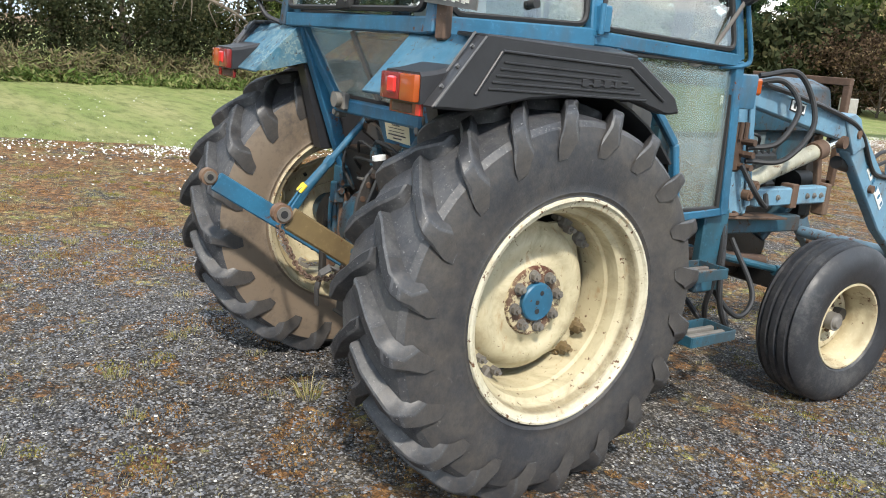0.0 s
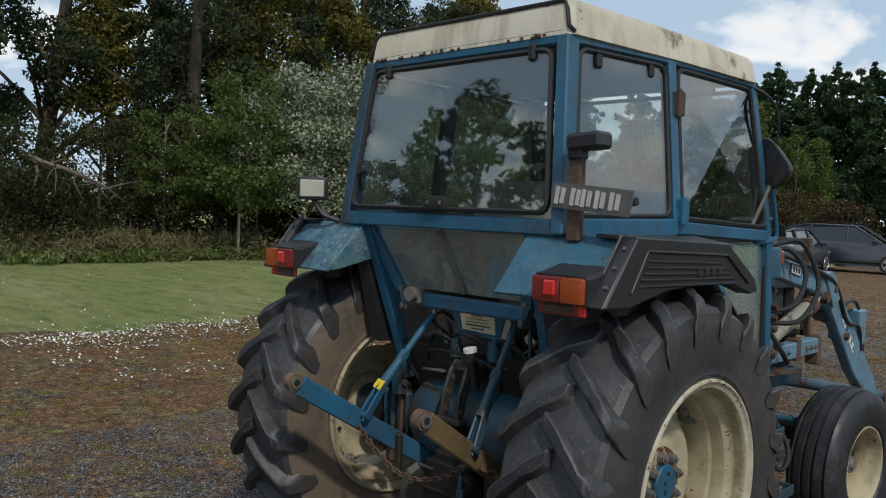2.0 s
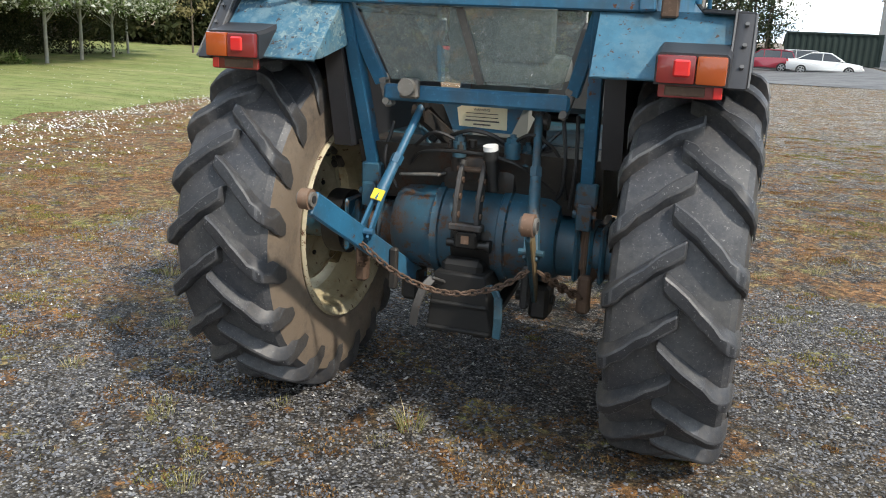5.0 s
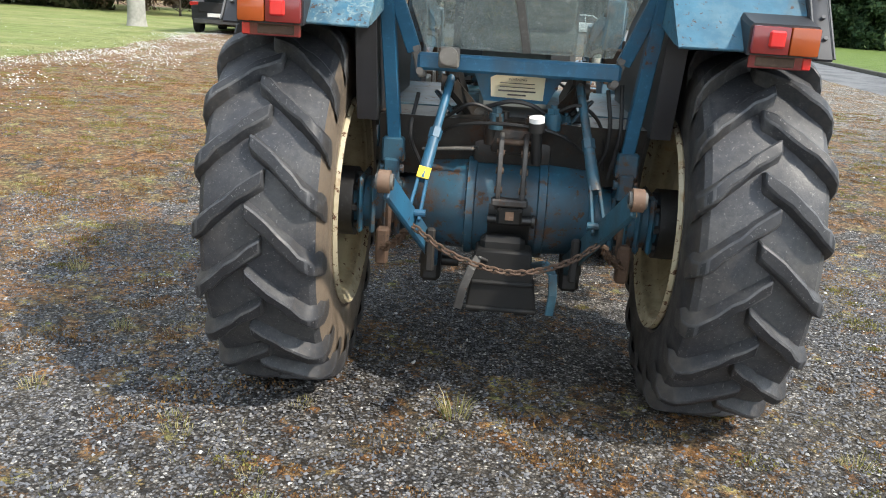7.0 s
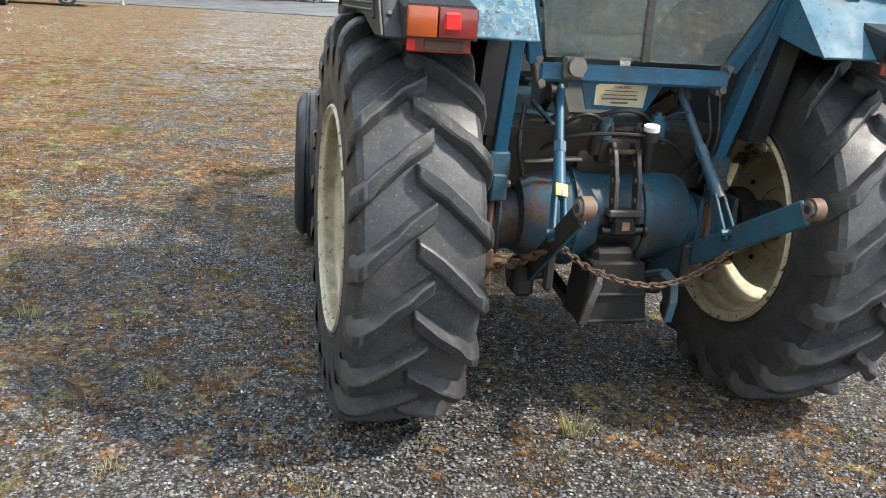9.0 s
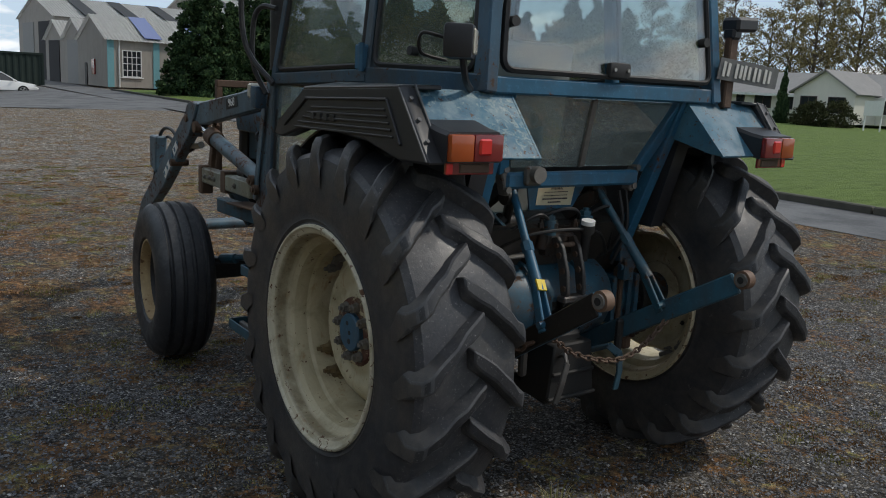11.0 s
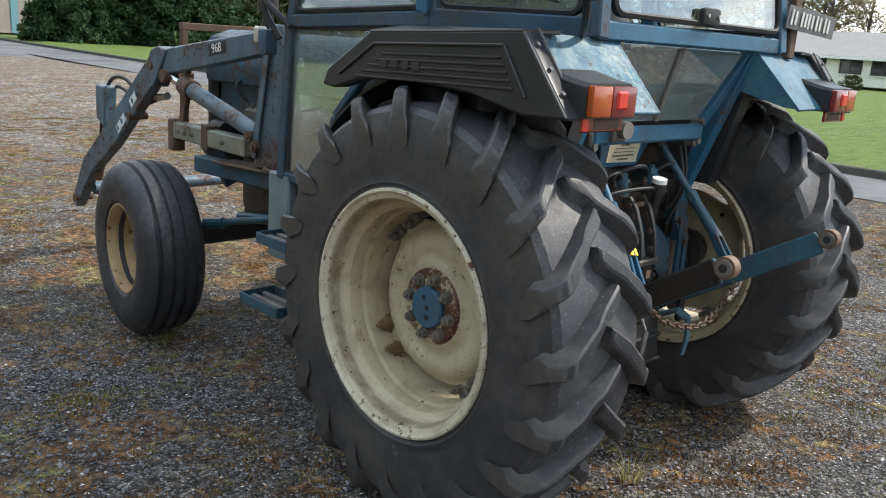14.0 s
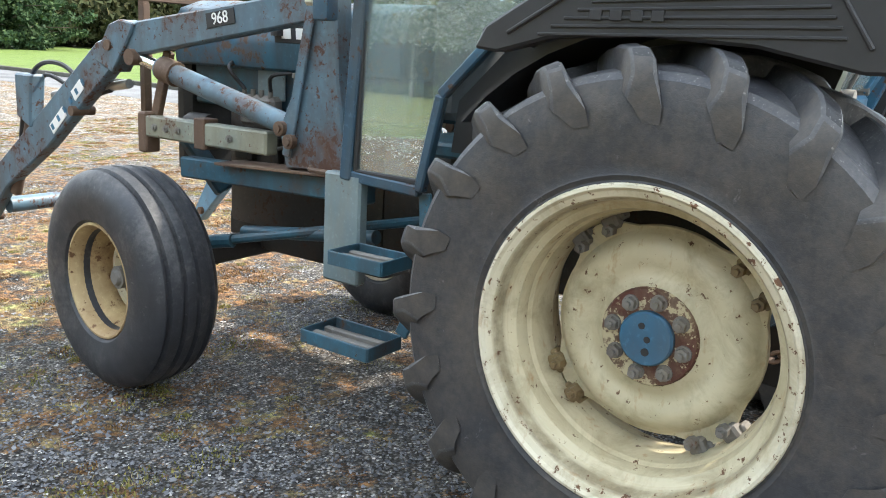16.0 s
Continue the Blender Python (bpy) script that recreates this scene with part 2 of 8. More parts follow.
def wheel_paint(name):
    """Cream wheel enamel: clean on the disc, scuffed and rust-pitted along the flange."""
    a = Mat(name)
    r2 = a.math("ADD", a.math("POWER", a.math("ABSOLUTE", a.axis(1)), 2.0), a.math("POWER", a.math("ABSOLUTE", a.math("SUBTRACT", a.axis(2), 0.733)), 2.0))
    flange = a.ramp(r2, [(0.13, 0.0), (0.168, 1.0)])
    c = a.mix(a.ramp(a.noise(2.6, 5, 0.6), [(0.35, 0.0), (0.68, 1.0)]), (0.44, 0.385, 0.25), (0.58, 0.52, 0.36))
    c = a.mix(a.math("MULTIPLY", flange, 0.6), c, (0.63, 0.60, 0.49))
    barrel = a.ramp(a.math("ABSOLUTE", a.axis(0)), [(0.80, 0.75), (0.97, 0.0)])
    c = a.mix(a.math("MULTIPLY", a.math("MULTIPLY", barrel, a.ramp(r2, [(0.10, 0.0), (0.115, 1.0)])), 0.8), c, (0.42, 0.34, 0.20))
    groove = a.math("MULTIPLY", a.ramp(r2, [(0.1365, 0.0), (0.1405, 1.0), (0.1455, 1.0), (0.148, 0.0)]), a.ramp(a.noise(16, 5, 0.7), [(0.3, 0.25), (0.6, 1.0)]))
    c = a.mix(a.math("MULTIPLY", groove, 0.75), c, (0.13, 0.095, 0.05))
    grime = a.noise(7.0, 6, 0.7, distort=0.6)
    c = a.mix(a.math("MULTIPLY", a.ramp(grime, [(0.46, 0.0), (0.68, 1.0)]), 0.7), c, (0.27, 0.22, 0.13))
    stain = a.noise(22, 5, 0.65, stretch=(1, 1, 0.35))
    c = a.mix(a.math("MULTIPLY", a.ramp(stain, [(0.60, 0.0), (0.72, 1.0)]), 0.65), c, (0.30, 0.15, 0.05))
    spot = a.math("ADD", a.noise(34.0, 6, 0.7), a.math("MULTIPLY", flange, 0.055))
    chips = a.ramp(spot, [(0.632, 0.0), (0.65, 1.0)])
    c = a.mix(chips, c, a.mix(a.noise(60, 3), (0.17, 0.075, 0.03), (0.05, 0.032, 0.025)))
    a.set(color=c, rough=a.ramp(a.math("ADD", grime, a.math("MULTIPLY", chips, 0.5)), [(0.35, 0.36), (0.9, 0.85)]))
    a.bump(a.math("ADD", a.math("MULTIPLY", chips, -0.5), a.math("MULTIPLY", a.noise(50, 3), 0.15)), 0.3, 0.003)
    return a.m


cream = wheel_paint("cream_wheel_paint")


def roof_paint(name):
    """Cream roof enamel with black mould, water runs and rust where it has peeled."""
    a = Mat(name)
    c = a.mix(a.ramp(a.noise(3.0, 5, 0.6), [(0.35, 0.0), (0.7, 1.0)]), (0.60, 0.54, 0.42), (0.74, 0.70, 0.57))
    run = a.noise(9.0, 5, 0.65, stretch=(1, 1, 0.18))
    c = a.mix(a.math("MULTIPLY", a.ramp(run, [(0.50, 0.0), (0.74, 1.0)]), 0.6), c, (0.22, 0.18, 0.12))
    mould = a.math("ADD", a.math("MULTIPLY", a.noise(1.7, 3, 0.55), 0.65), a.math("MULTIPLY", a.noise(11, 6, 0.7), 0.35))
    band = a.math("MULTIPLY", a.ramp(a.math("MULTIPLY", a.axis(0), -1.0), [(0.50, 0.0), (0.60, 1.0)]), a.ramp(a.math("ABSOLUTE", a.math("SUBTRACT", a.axis(1), 0.28)), [(0.10, 1.0), (0.30, 0.0)]))
    mould = a.math("ADD", mould, a.math("MULTIPLY", band, 0.16))
    c = a.mix(a.ramp(mould, [(0.53, 0.0), (0.60, 0.92)]), c, (0.060, 0.050, 0.042))
    c = a.mix(a.ramp(a.noise(120, 3, 0.7), [(0.66, 0.0), (0.72, 0.8)]), c, (0.05, 0.045, 0.04))
    peel = a.ramp(a.noise(13.0, 8, 0.7), [(0.645, 0.0), (0.66, 1.0)])
    c = a.mix(peel, c, a.mix(a.noise(45, 3), (0.19, 0.06, 0.022), (0.07, 0.035, 0.02)))
    a.set(color=c, rough=a.ramp(mould, [(0.4, 0.5), (0.62, 0.9)]))
    a.bump(a.math("ADD", a.math("MULTIPLY", peel, -0.4), a.math("MULTIPLY", a.noise(60, 3), 0.15)), 0.3, 0.003)
    return a.m


cream_roof = roof_paint("cream_roof_paint")
rust_iron = paint("rusty_iron", (0.135, 0.080, 0.050), (0.068, 0.040, 0.027), 0.68, rough=0.75, rust=(0.05, 0.035, 0.03))
rust_red = paint("rust_red_hub", (0.115, 0.034, 0.02), (0.06, 0.024, 0.016), 0.58, rough=0.75, under=(0.45, 0.38, 0.24))
dark_iron = paint("oily_dark_iron", (0.018, 0.0175, 0.0175), (0.009, 0.0085, 0.0085), 0.72, rough=0.5, dirt=(0.06, 0.045, 0.03))
blue_mid = paint("axle_blue_paint", (0.022, 0.110, 0.175), (0.013, 0.055, 0.085), 0.61, dirt=(0.040, 0.030, 0.020), dirt_at=0.40, rust=(0.11, 0.055, 0.028), stain=0.75)
grey_iron = paint("bare_grey_iron", (0.20, 0.19, 0.17), (0.11, 0.10, 0.09), 0.66, rough=0.6)
ochre = paint("ochre_link_paint", (0.22, 0.155, 0.07), (0.12, 0.085, 0.045), 0.66, rough=0.6)


def rubber_mat(name, dust, lo, hi, dark=(0.017, 0.018, 0.022), light=(0.044, 0.046, 0.052), fleck=0.0):
    a = Mat(name)
    c = a.mix(a.noise(24, 5, 0.65), dark, light)
    film = a.math("ADD", a.math("MULTIPLY", a.noise(3.6, 6, 0.65), 0.62), a.math("MULTIPLY", a.noise(38, 5, 0.75), 0.38))
    c = a.mix(a.ramp(film, [(lo, 0.0), (hi, 0.8)]), c, dust)
    scuff = a.ramp(a.noise(17, 7, 0.72, distort=0.4), [(0.64, 0.0), (0.70, 1.0)])
    c = a.mix(a.math("MULTIPLY", scuff, 0.5), c, (0.19, 0.185, 0.18))
    if fleck:
        c = a.mix(a.math("MULTIPLY", a.ramp(a.noise(110, 4, 0.75), [(0.60, 0.0), (0.68, 1.0)]), fleck), c, (0.30, 0.29, 0.28))
    cracks = a.ramp(a.voronoi(38, feature="DISTANCE_TO_EDGE"), [(0.0, 0.0), (0.05, 1.0)])
    a.set(color=c, rough=a.ramp(a.noise(8, 4), [(0.3, 0.36), (0.7, 0.66)]), spec=0.5)
    a.bump(a.math("ADD", a.noise(90, 4, 0.7), a.math("MULTIPLY", cracks, 0.12)), 0.25, 0.004)
    return a.m


rubber = rubber_mat("tyre_rubber", (0.115, 0.098, 0.080), 0.42, 0.72)
rubber_top = rubber_mat("worn_tread_face", (0.060, 0.058, 0.056), 0.50, 0.76, (0.010, 0.0105, 0.0125), (0.030, 0.031, 0.036), 0.8)
rubber_lug = rubber_mat("tread_rubber", (0.125, 0.122, 0.118), 0.44, 0.68, (0.020, 0.021, 0.025), (0.055, 0.057, 0.064), 0.5)
rubber_floor = rubber_mat("dusty_tread_floor", (0.115, 0.110, 0.103), 0.44, 0.70, (0.020, 0.021, 0.026), (0.058, 0.060, 0.068), 0.6)
rubber_muddy = rubber_mat("muddy_sidewall", (0.23, 0.175, 0.125), 0.22, 0.5)
rubber_front = rubber_mat("front_tyre_rubber", (0.12, 0.115, 0.11), 0.50, 0.72, (0.014, 0.015, 0.018), (0.034, 0.036, 0.042))


def flat_mat(name, color, rough=0.5, metal=0.0, vary=0.25, scale=12, **kw):
    a = Mat(name)
    lo = tuple(c * (1 - vary) for c in color)
    hi = tuple(min(1, c * (1 + vary)) for c in color)
    a.set(color=a.mix(a.noise(scale, 5, 0.6), lo, hi), rough=rough, metal=metal, **kw)
    a.bump(a.noise(scale * 6, 3), 0.12, 0.003)
    return a.m


grease = flat_mat("black_grease", (0.009, 0.0085, 0.008), 0.38, vary=0.5, scale=30)
plastic = flat_mat("black_weathered_plastic", (0.024, 0.024, 0.027), 0.42, vary=0.45, scale=9)
plastic_edge = flat_mat("scuffed_grey_plastic", (0.11, 0.11, 0.112), 0.7, vary=0.4, scale=20)
black_seal = flat_mat("black_rubber_seal", (0.02, 0.02, 0.021), 0.65)
hose_mat = flat_mat("black_hose", (0.018, 0.018, 0.019), 0.5)
steel = flat_mat("worn_steel", (0.42, 0.40, 0.37), 0.4, metal=0.9, vary=0.3)
chrome = flat_mat("polished_rod", (0.7, 0.7, 0.68), 0.18, metal=1.0, vary=0.1)
amber = flat_mat("amber_lens", (0.36, 0.07, 0.013), 0.25, vary=0.2, coat=0.6)
red = flat_mat("dark_red_lens", (0.20, 0.022, 0.02), 0.25, vary=0.25, coat=0.6)
red_bright = flat_mat("bright_red_reflector", (0.66, 0.028, 0.028), 0.2, vary=0.12, coat=0.7)
lamp_white = flat_mat("frosted_lamp_glass", (0.50, 0.47, 0.39), 0.25, vary=0.3, coat=0.4)
label_mat = flat_mat("faded_cream_label", (0.74, 0.66, 0.46), 0.6, vary=0.12)
ink = flat_mat("dark_ink", (0.06, 0.05, 0.045), 0.7)
white = flat_mat("white_paint", (0.75, 0.75, 0.73), 0.45, vary=0.1)
yellow = flat_mat("yellow_sticker", (0.80, 0.58, 0.04), 0.45, vary=0.1)
plate_dark = flat_mat("dull_plate", (0.13, 0.13, 0.125), 0.55, vary=0.45, scale=18)
plate_light = flat_mat("plate_silver_strokes", (0.55, 0.54, 0.50), 0.5, vary=0.3, scale=25)
seat_mat = flat_mat("cab_interior_dark", (0.07, 0.073, 0.078), 0.7)
interior_grey = flat_mat("cab_lining_grey", (0.20, 0.21, 0.20), 0.7)


def glass_mat(name, tint, dirt, amount, lo, hi, gloss_min=0.15):
    """Old cab glass: clear, tinted, with a film of algae and dust that catches light."""
    a = Mat(name)
    nt = a.nt
    a.set(color=(0.9, 0.95, 0.95), rough=0.03, spec=0.6)
    out = nt.nodes["Material Output"]
    gl = nt.nodes.new("ShaderNodeBsdfGlossy")
    gl.inputs["Roughness"].default_value = 0.02
    tr = nt.nodes.new("ShaderNodeBsdfTransparent")
    tr.inputs[0].default_value = (*tint, 1)
    lw_ = nt.nodes.new("ShaderNodeLayerWeight")
    lw_.inputs["Blend"].default_value = 0.5
    gloss = a.math("ADD", a.math("MULTIPLY", a.math("POWER", lw_.outputs["Facing"], 3.0), 0.75), gloss_min)
    m1 = nt.nodes.new("ShaderNodeMixShader")
    nt.links.new(gloss, m1.inputs[0])
    nt.links.new(tr.outputs[0], m1.inputs[1])
    nt.links.new(gl.outputs[0], m1.inputs[2])
    a.set(color=a.mix(a.noise(9, 4), dirt, tuple(c * 0.6 for c in dirt)), rough=0.8, spec=0.2)
    film = a.math("ADD", a.math("MULTIPLY", a.noise(2.6, 5, 0.62), 0.7), a.math("MULTIPLY", a.noise(14, 6, 0.7, stretch=(1, 1, 0.14)), 0.3))
    m2 = nt.nodes.new("ShaderNodeMixShader")
    nt.links.new(a.math("MULTIPLY", a.ramp(film, [(lo, 0.12), (hi, 1.0)]), amount), m2.inputs[0])
    nt.links.new(m1.outputs[0], m2.inputs[1])
    nt.links.new(a.b.outputs[0], m2.inputs[2])
    nt.links.new(m2.outputs[0], out.inputs[0])
    return a.m


glass = glass_mat("cab_glass", (0.86, 0.91, 0.90), (0.36, 0.40, 0.35), 0.025, 0.45, 0.8, 0.13)
glass_side = glass_mat("streaked_cab_glass", (0.72, 0.77, 0.74), (0.30, 0.33, 0.28), 0.34, 0.26, 0.70, 0.12)
glass_dirty = glass_mat("dusty_green_glass", (0.80, 0.87, 0.85), (0.56, 0.65, 0.63), 0.29, 0.24, 0.72, 0.22)
mirror_dull = paint("dull_mirror_face", (0.045, 0.05, 0.06), (0.02, 0.022, 0.028), 0.62, rough=0.12, rust=(0.10, 0.035, 0.02), dirt=(0.07, 0.06, 0.055), dirt_at=0.45, stain=0.7)


# ---- mesh helpers ----
def finish(name, bm, material, smooth=True, angle=35):
    me = bpy.data.meshes.new(name)
    bm.normal_update()
    bm.to_mesh(me)
    bm.free()
    for m in material if isinstance(material, (list, tuple)) else (material,):
        me.materials.append(m)
    if smooth:
        me.polygons.foreach_set("use_smooth", [True] * len(me.polygons))
        me.set_sharp_from_angle(angle=radians(angle))
    return me


def part(name, bm, material, parent=None, label="", smooth=True, angle=35):
    """Links a bmesh as one mesh object under a thing or a part."""
    ob = new(name, finish(name, bm, material, smooth, angle))
    ob.parent = parent
    if label:
        ob["label"] = label
    return ob


def thing(name, label, category, at=(0, 0, 0), turn=0.0, group="", kind=""):
    ob = new(name)
    ob.empty_display_size = 0.1
    ob.matrix_world = pose(*at, 0, 0, turn)
    return tagged(ob, label, category, group, kind)


def box(bm, c, size, rot=None, bevel=0.0, seg=1):
    m = Matrix.Translation(c) @ (rot.to_4x4() if rot else Matrix()) @ Matrix.Diagonal((*size, 1))
    vs = bmesh.ops.create_cube(bm, size=1, matrix=m)["verts"]
    if bevel:
        es = list({e for v in vs for e in v.link_edges})
        bmesh.ops.bevel(bm, geom=es, offset=bevel, segments=seg, affect="EDGES", profile=0.6)


def frame_of(d, up=(0, 0, 1)):
    """A turn whose local y runs along d."""
    y = Vector(d).normalized()
    x = y.cross(Vector(up))
    if x.length < 1e-4:
        x = y.cross(Vector((1, 0, 0)))
    x.normalize()
    z = x.cross(y)
    return Matrix((x, y, z)).transposed()


def beam(bm, p, q, w, h, up=(0, 0, 1), bevel=0.004, extend=0.0):
    p, q = Vector(p), Vector(q)
    d = q - p
    box(bm, (p + q) / 2, (w, d.length + 2 * extend, h), frame_of(d, up), bevel)


def cyl(bm, p, q, r, n=16, r2=None, cap=True):
    p, q = Vector(p), Vector(q)
    d = q - p
    m = Matrix.Translation((p + q) / 2) @ d.to_track_quat("Z", "Y").to_matrix().to_4x4()
    bmesh.ops.create_cone(bm, cap_ends=cap, segments=n, radius1=r, radius2=r if r2 is None else r2, depth=d.length, matrix=m)


def smooth_line(pts, steps=6):
    pts = [Vector(p) for p in pts]
    ext = [pts[0] * 2 - pts[1]] + pts + [pts[-1] * 2 - pts[-2]]
    out = []
    for i in range(1, len(ext) - 2):
        a, b, c, d = ext[i - 1 : i + 3]
        for k in range(steps):
            t = k / steps
            out.append(0.5 * (2 * b + (c - a) * t + (2 * a - 5 * b + 4 * c - d) * t * t + (3 * b - a - 3 * c + d) * t**3))
    return out + [pts[-1]]


def tube(bm, pts, r, n=8, steps=6, radii=None):
    line = smooth_line(pts, steps) if steps > 1 else [Vector(p) for p in pts]
    rings = []
    side = None
    for i, p in enumerate(line):
        d = (line[min(i + 1, len(line) - 1)] - line[max(i - 1, 0)]).normalized()
        if side is None:
            side = d.orthogonal().normalized()
        side = (side - d * side.dot(d)).normalized()
        o = d.cross(side)
        rr = r if radii is None else np.interp(i / (len(line) - 1), np.linspace(0, 1, len(radii)), radii)
        rings.append([bm.verts.new(p + (side * math.cos(a) + o * math.sin(a)) * rr) for a in np.linspace(0, 2 * math.pi, n, endpoint=False)])
    for a, b in zip(rings, rings[1:]):
        for k in range(n):
            bm.faces.new((a[k], a[(k + 1) % n], b[(k + 1) % n], b[k]))
    bm.faces.new(rings[0][::-1])
    bm.faces.new(rings[-1])


def lathe(bm, profile, n=48, centre=(0, 0, 0), closed=False, start=0.0, end=2 * math.pi):
    """Turns (x, r) pairs round the x axis."""
    full = abs(end - start - 2 * math.pi) < 1e-6
    rings = []
    for a in np.linspace(start, end, n, endpoint=not full):
        rings.append([bm.verts.new((centre[0] + x, centre[1] + r * math.cos(a), centre[2] + r * math.sin(a))) for x, r in profile])
    m = len(profile)
    for i in range(n if full else n - 1):
        a, b = rings[i], rings[(i + 1) % n]
        for k in range(m if closed else m - 1):
            bm.faces.new((a[k], a[(k + 1) % m], b[(k + 1) % m], b[k]))


def prism(bm, pts, axis, lo, hi, bevel=0.0):
    """Extrudes a polygon of 2D points along an axis: x takes (y, z), y takes (x, z), z takes (x, y)."""
    def put(a, b, v):
        return {"x": (v, a, b), "y": (a, v, b), "z": (a, b, v)}[axis]
    one = [bm.verts.new(put(a, b, lo)) for a, b in pts]
    two = [bm.verts.new(put(a, b, hi)) for a, b in pts]
    n = len(pts)
    fs = [bm.faces.new(one[::-1]), bm.faces.new(two)]
    fs += [bm.faces.new((one[k], one[(k + 1) % n], two[(k + 1) % n], two[k])) for k in range(n)]
    bmesh.ops.recalc_face_normals(bm, faces=fs)
    if bevel:
        bmesh.ops.bevel(bm, geom=list({e for f in fs for e in f.edges}), offset=bevel, segments=1, affect="EDGES")


def slab(bm, corners, thick, bevel=0.0):
    """A sheet with thickness through 3D corners, thickened to its back."""
    cs = [Vector(c) for c in corners]
    nrm = (cs[1] - cs[0]).cross(cs[2] - cs[0]).normalized()
    one = [bm.verts.new(c) for c in cs]
    two = [bm.verts.new(c - nrm * thick) for c in cs]
    n = len(cs)
    fs = [bm.faces.new(one), bm.faces.new(two[::-1])]
    fs += [bm.faces.new((one[(k + 1) % n], one[k], two[k], two[(k + 1) % n])) for k in range(n)]
    bmesh.ops.recalc_face_normals(bm, faces=fs)
    if bevel:
        bmesh.ops.bevel(bm, geom=list({e for f in fs for e in f.edges}), offset=bevel, segments=1, affect="EDGES")


def nut(bm, p, d, r, h):
    cyl(bm, p, Vector(p) + Vector(d) * h, r, 6)
    cyl(bm, Vector(p) + Vector(d) * h, Vector(p) + Vector(d) * (h * 1.6), r * 0.5, 8)


def cloud_mesh(name, verts, faces, material, smooth=False):
    me = bpy.data.meshes.new(name)
    me.from_pydata(verts, [], faces)
    for m in material if isinstance(material, (list, tuple)) else (material,):
        me.materials.append(m)
    if smooth:
        me.polygons.foreach_set("use_smooth", [True] * len(me.polygons))
    return me


def ground_z(x, y):
    """The yard dips a little under the front wheels."""
    return -0.078 * math.exp(-(((y - 2.6) / 1.7) ** 2)) * math.exp(-((x / 5.0) ** 2)) + 0.018


# ---- tractor ----
HUB_Z, TYRE_X = 0.733, 0.825
AXLE_F, HUB_FZ = 2.27, 0.385
tractor = thing("tractor", "old blue farm tractor with cream wheels and cab, parked on gravel", "tractor")


def grow(r):
    """Fuller towards the tread."""
    return r + 0.026 * min(1.0, max(0.0, (r - 0.47) / 0.18))


def rear_tyre(bm, s):
    """Carcass and staggered chevron bars, apex up at the back; s is the side."""
    cx = s * TYRE_X
    prof = [(-0.185, 0.404), (-0.197, 0.416), (-0.202, 0.420), (-0.2005, 0.425), (-0.2045, 0.431), (-0.2075, 0.437), (-0.2055, 0.442), (-0.208, 0.47), (-0.213, 0.54), (-0.209, 0.595), (-0.198, 0.635), (-0.178, 0.652), (-0.13, 0.663), (-0.07, 0.669), (0, 0.671)]
    prof = prof + [(-x, r) for x, r in prof[-2::-1]]
    prof = [(x, grow(r)) for x, r in prof]
    inner = [(0.15, 0.402), (-0.15, 0.402)]
    lathe(bm, prof + inner, 72, (cx, 0, HUB_Z), closed=True)
    # the tyre settles on the ground
    for v in bm.verts:
        lift = ground_z(v.co.x, v.co.y) - 0.004 - v.co.z
        if lift > 0:
            v.co.z += lift
            v.co.x += (v.co.x - cx) * 0.08


def tread_lug(side, seed):
    """One worn chevron bar round the wheel's own axis, trailing downwards from the apex at the back."""
    rl = random.Random(seed)
    bm = bmesh.new()
    rows = []
    for u, xx, rlow, rtop, wide in ((0.0, -0.028, 0.660, 0.712, 0.080), (0.15, 0.012, 0.659, 0.717, 0.079), (0.3, 0.053, 0.656, 0.718, 0.080), (0.48, 0.092, 0.654, 0.718, 0.081), (0.65, 0.130, 0.650, 0.716, 0.084), (0.80, 0.160, 0.643, 0.713, 0.088), (0.90, 0.184, 0.634, 0.708, 0.092), (1.0, 0.206, 0.610, 0.688, 0.098), (1.03, 0.2195, 0.598, 0.645, 0.092), (1.06, 0.2190, 0.582, 0.602, 0.080), (1.10, 0.2155, 0.548, 0.551, 0.050)):
        ang = 0.27 * min(u, 1.0) + 0.6 * max(0.0, u - 1.0)
        a0, a1 = rl.uniform(-0.010, 0.009), rl.uniform(-0.009, 0.010)
        rlow = grow(rlow)
        rt = grow(rtop) + rl.uniform(-0.004, 0.002)
        rows.append([bm.verts.new((side * xx, rr * math.cos(ang + da), rr * math.sin(ang + da))) for da, rr in ((-wide * 0.70, rlow), (-wide * 0.40 + a0, rt), (wide * 0.38 + a1, rt + rl.uniform(-0.003, 0.0)), (wide * 0.78, rlow))])
    for a, b in zip(rows, rows[1:]):
        for j in range(3):
            f = bm.faces.new((a[j], a[j + 1], b[j + 1], b[j]))
            f.material_index = 1 if j == 1 and max(math.hypot(v.co.y, v.co.z) for v in f.verts) > 0.726 else 2 if max(abs(v.co.x) for v in f.verts) > 0.15 else 0
    bm.faces.new(rows[0])
    bm.faces.new(rows[-1][::-1])
    bmesh.ops.recalc_face_normals(bm, faces=bm.faces[:])
    ridge = [e for e in bm.edges if len(e.link_faces) == 2 and e.calc_face_angle(0) > 0.5 and max(math.hypot(v.co.y, v.co.z) for v in e.verts) > 0.60]
    bmesh.ops.bevel(bm, geom=ridge, offset=0.006, segments=1, affect="EDGES")
    return finish("tread_lug", bm, [rubber_lug, rubber_top, rubber], True, 32)


LUGS = {side: [tread_lug(side, 31 * k + side) for k in range(4)] for side in (1, -1)}


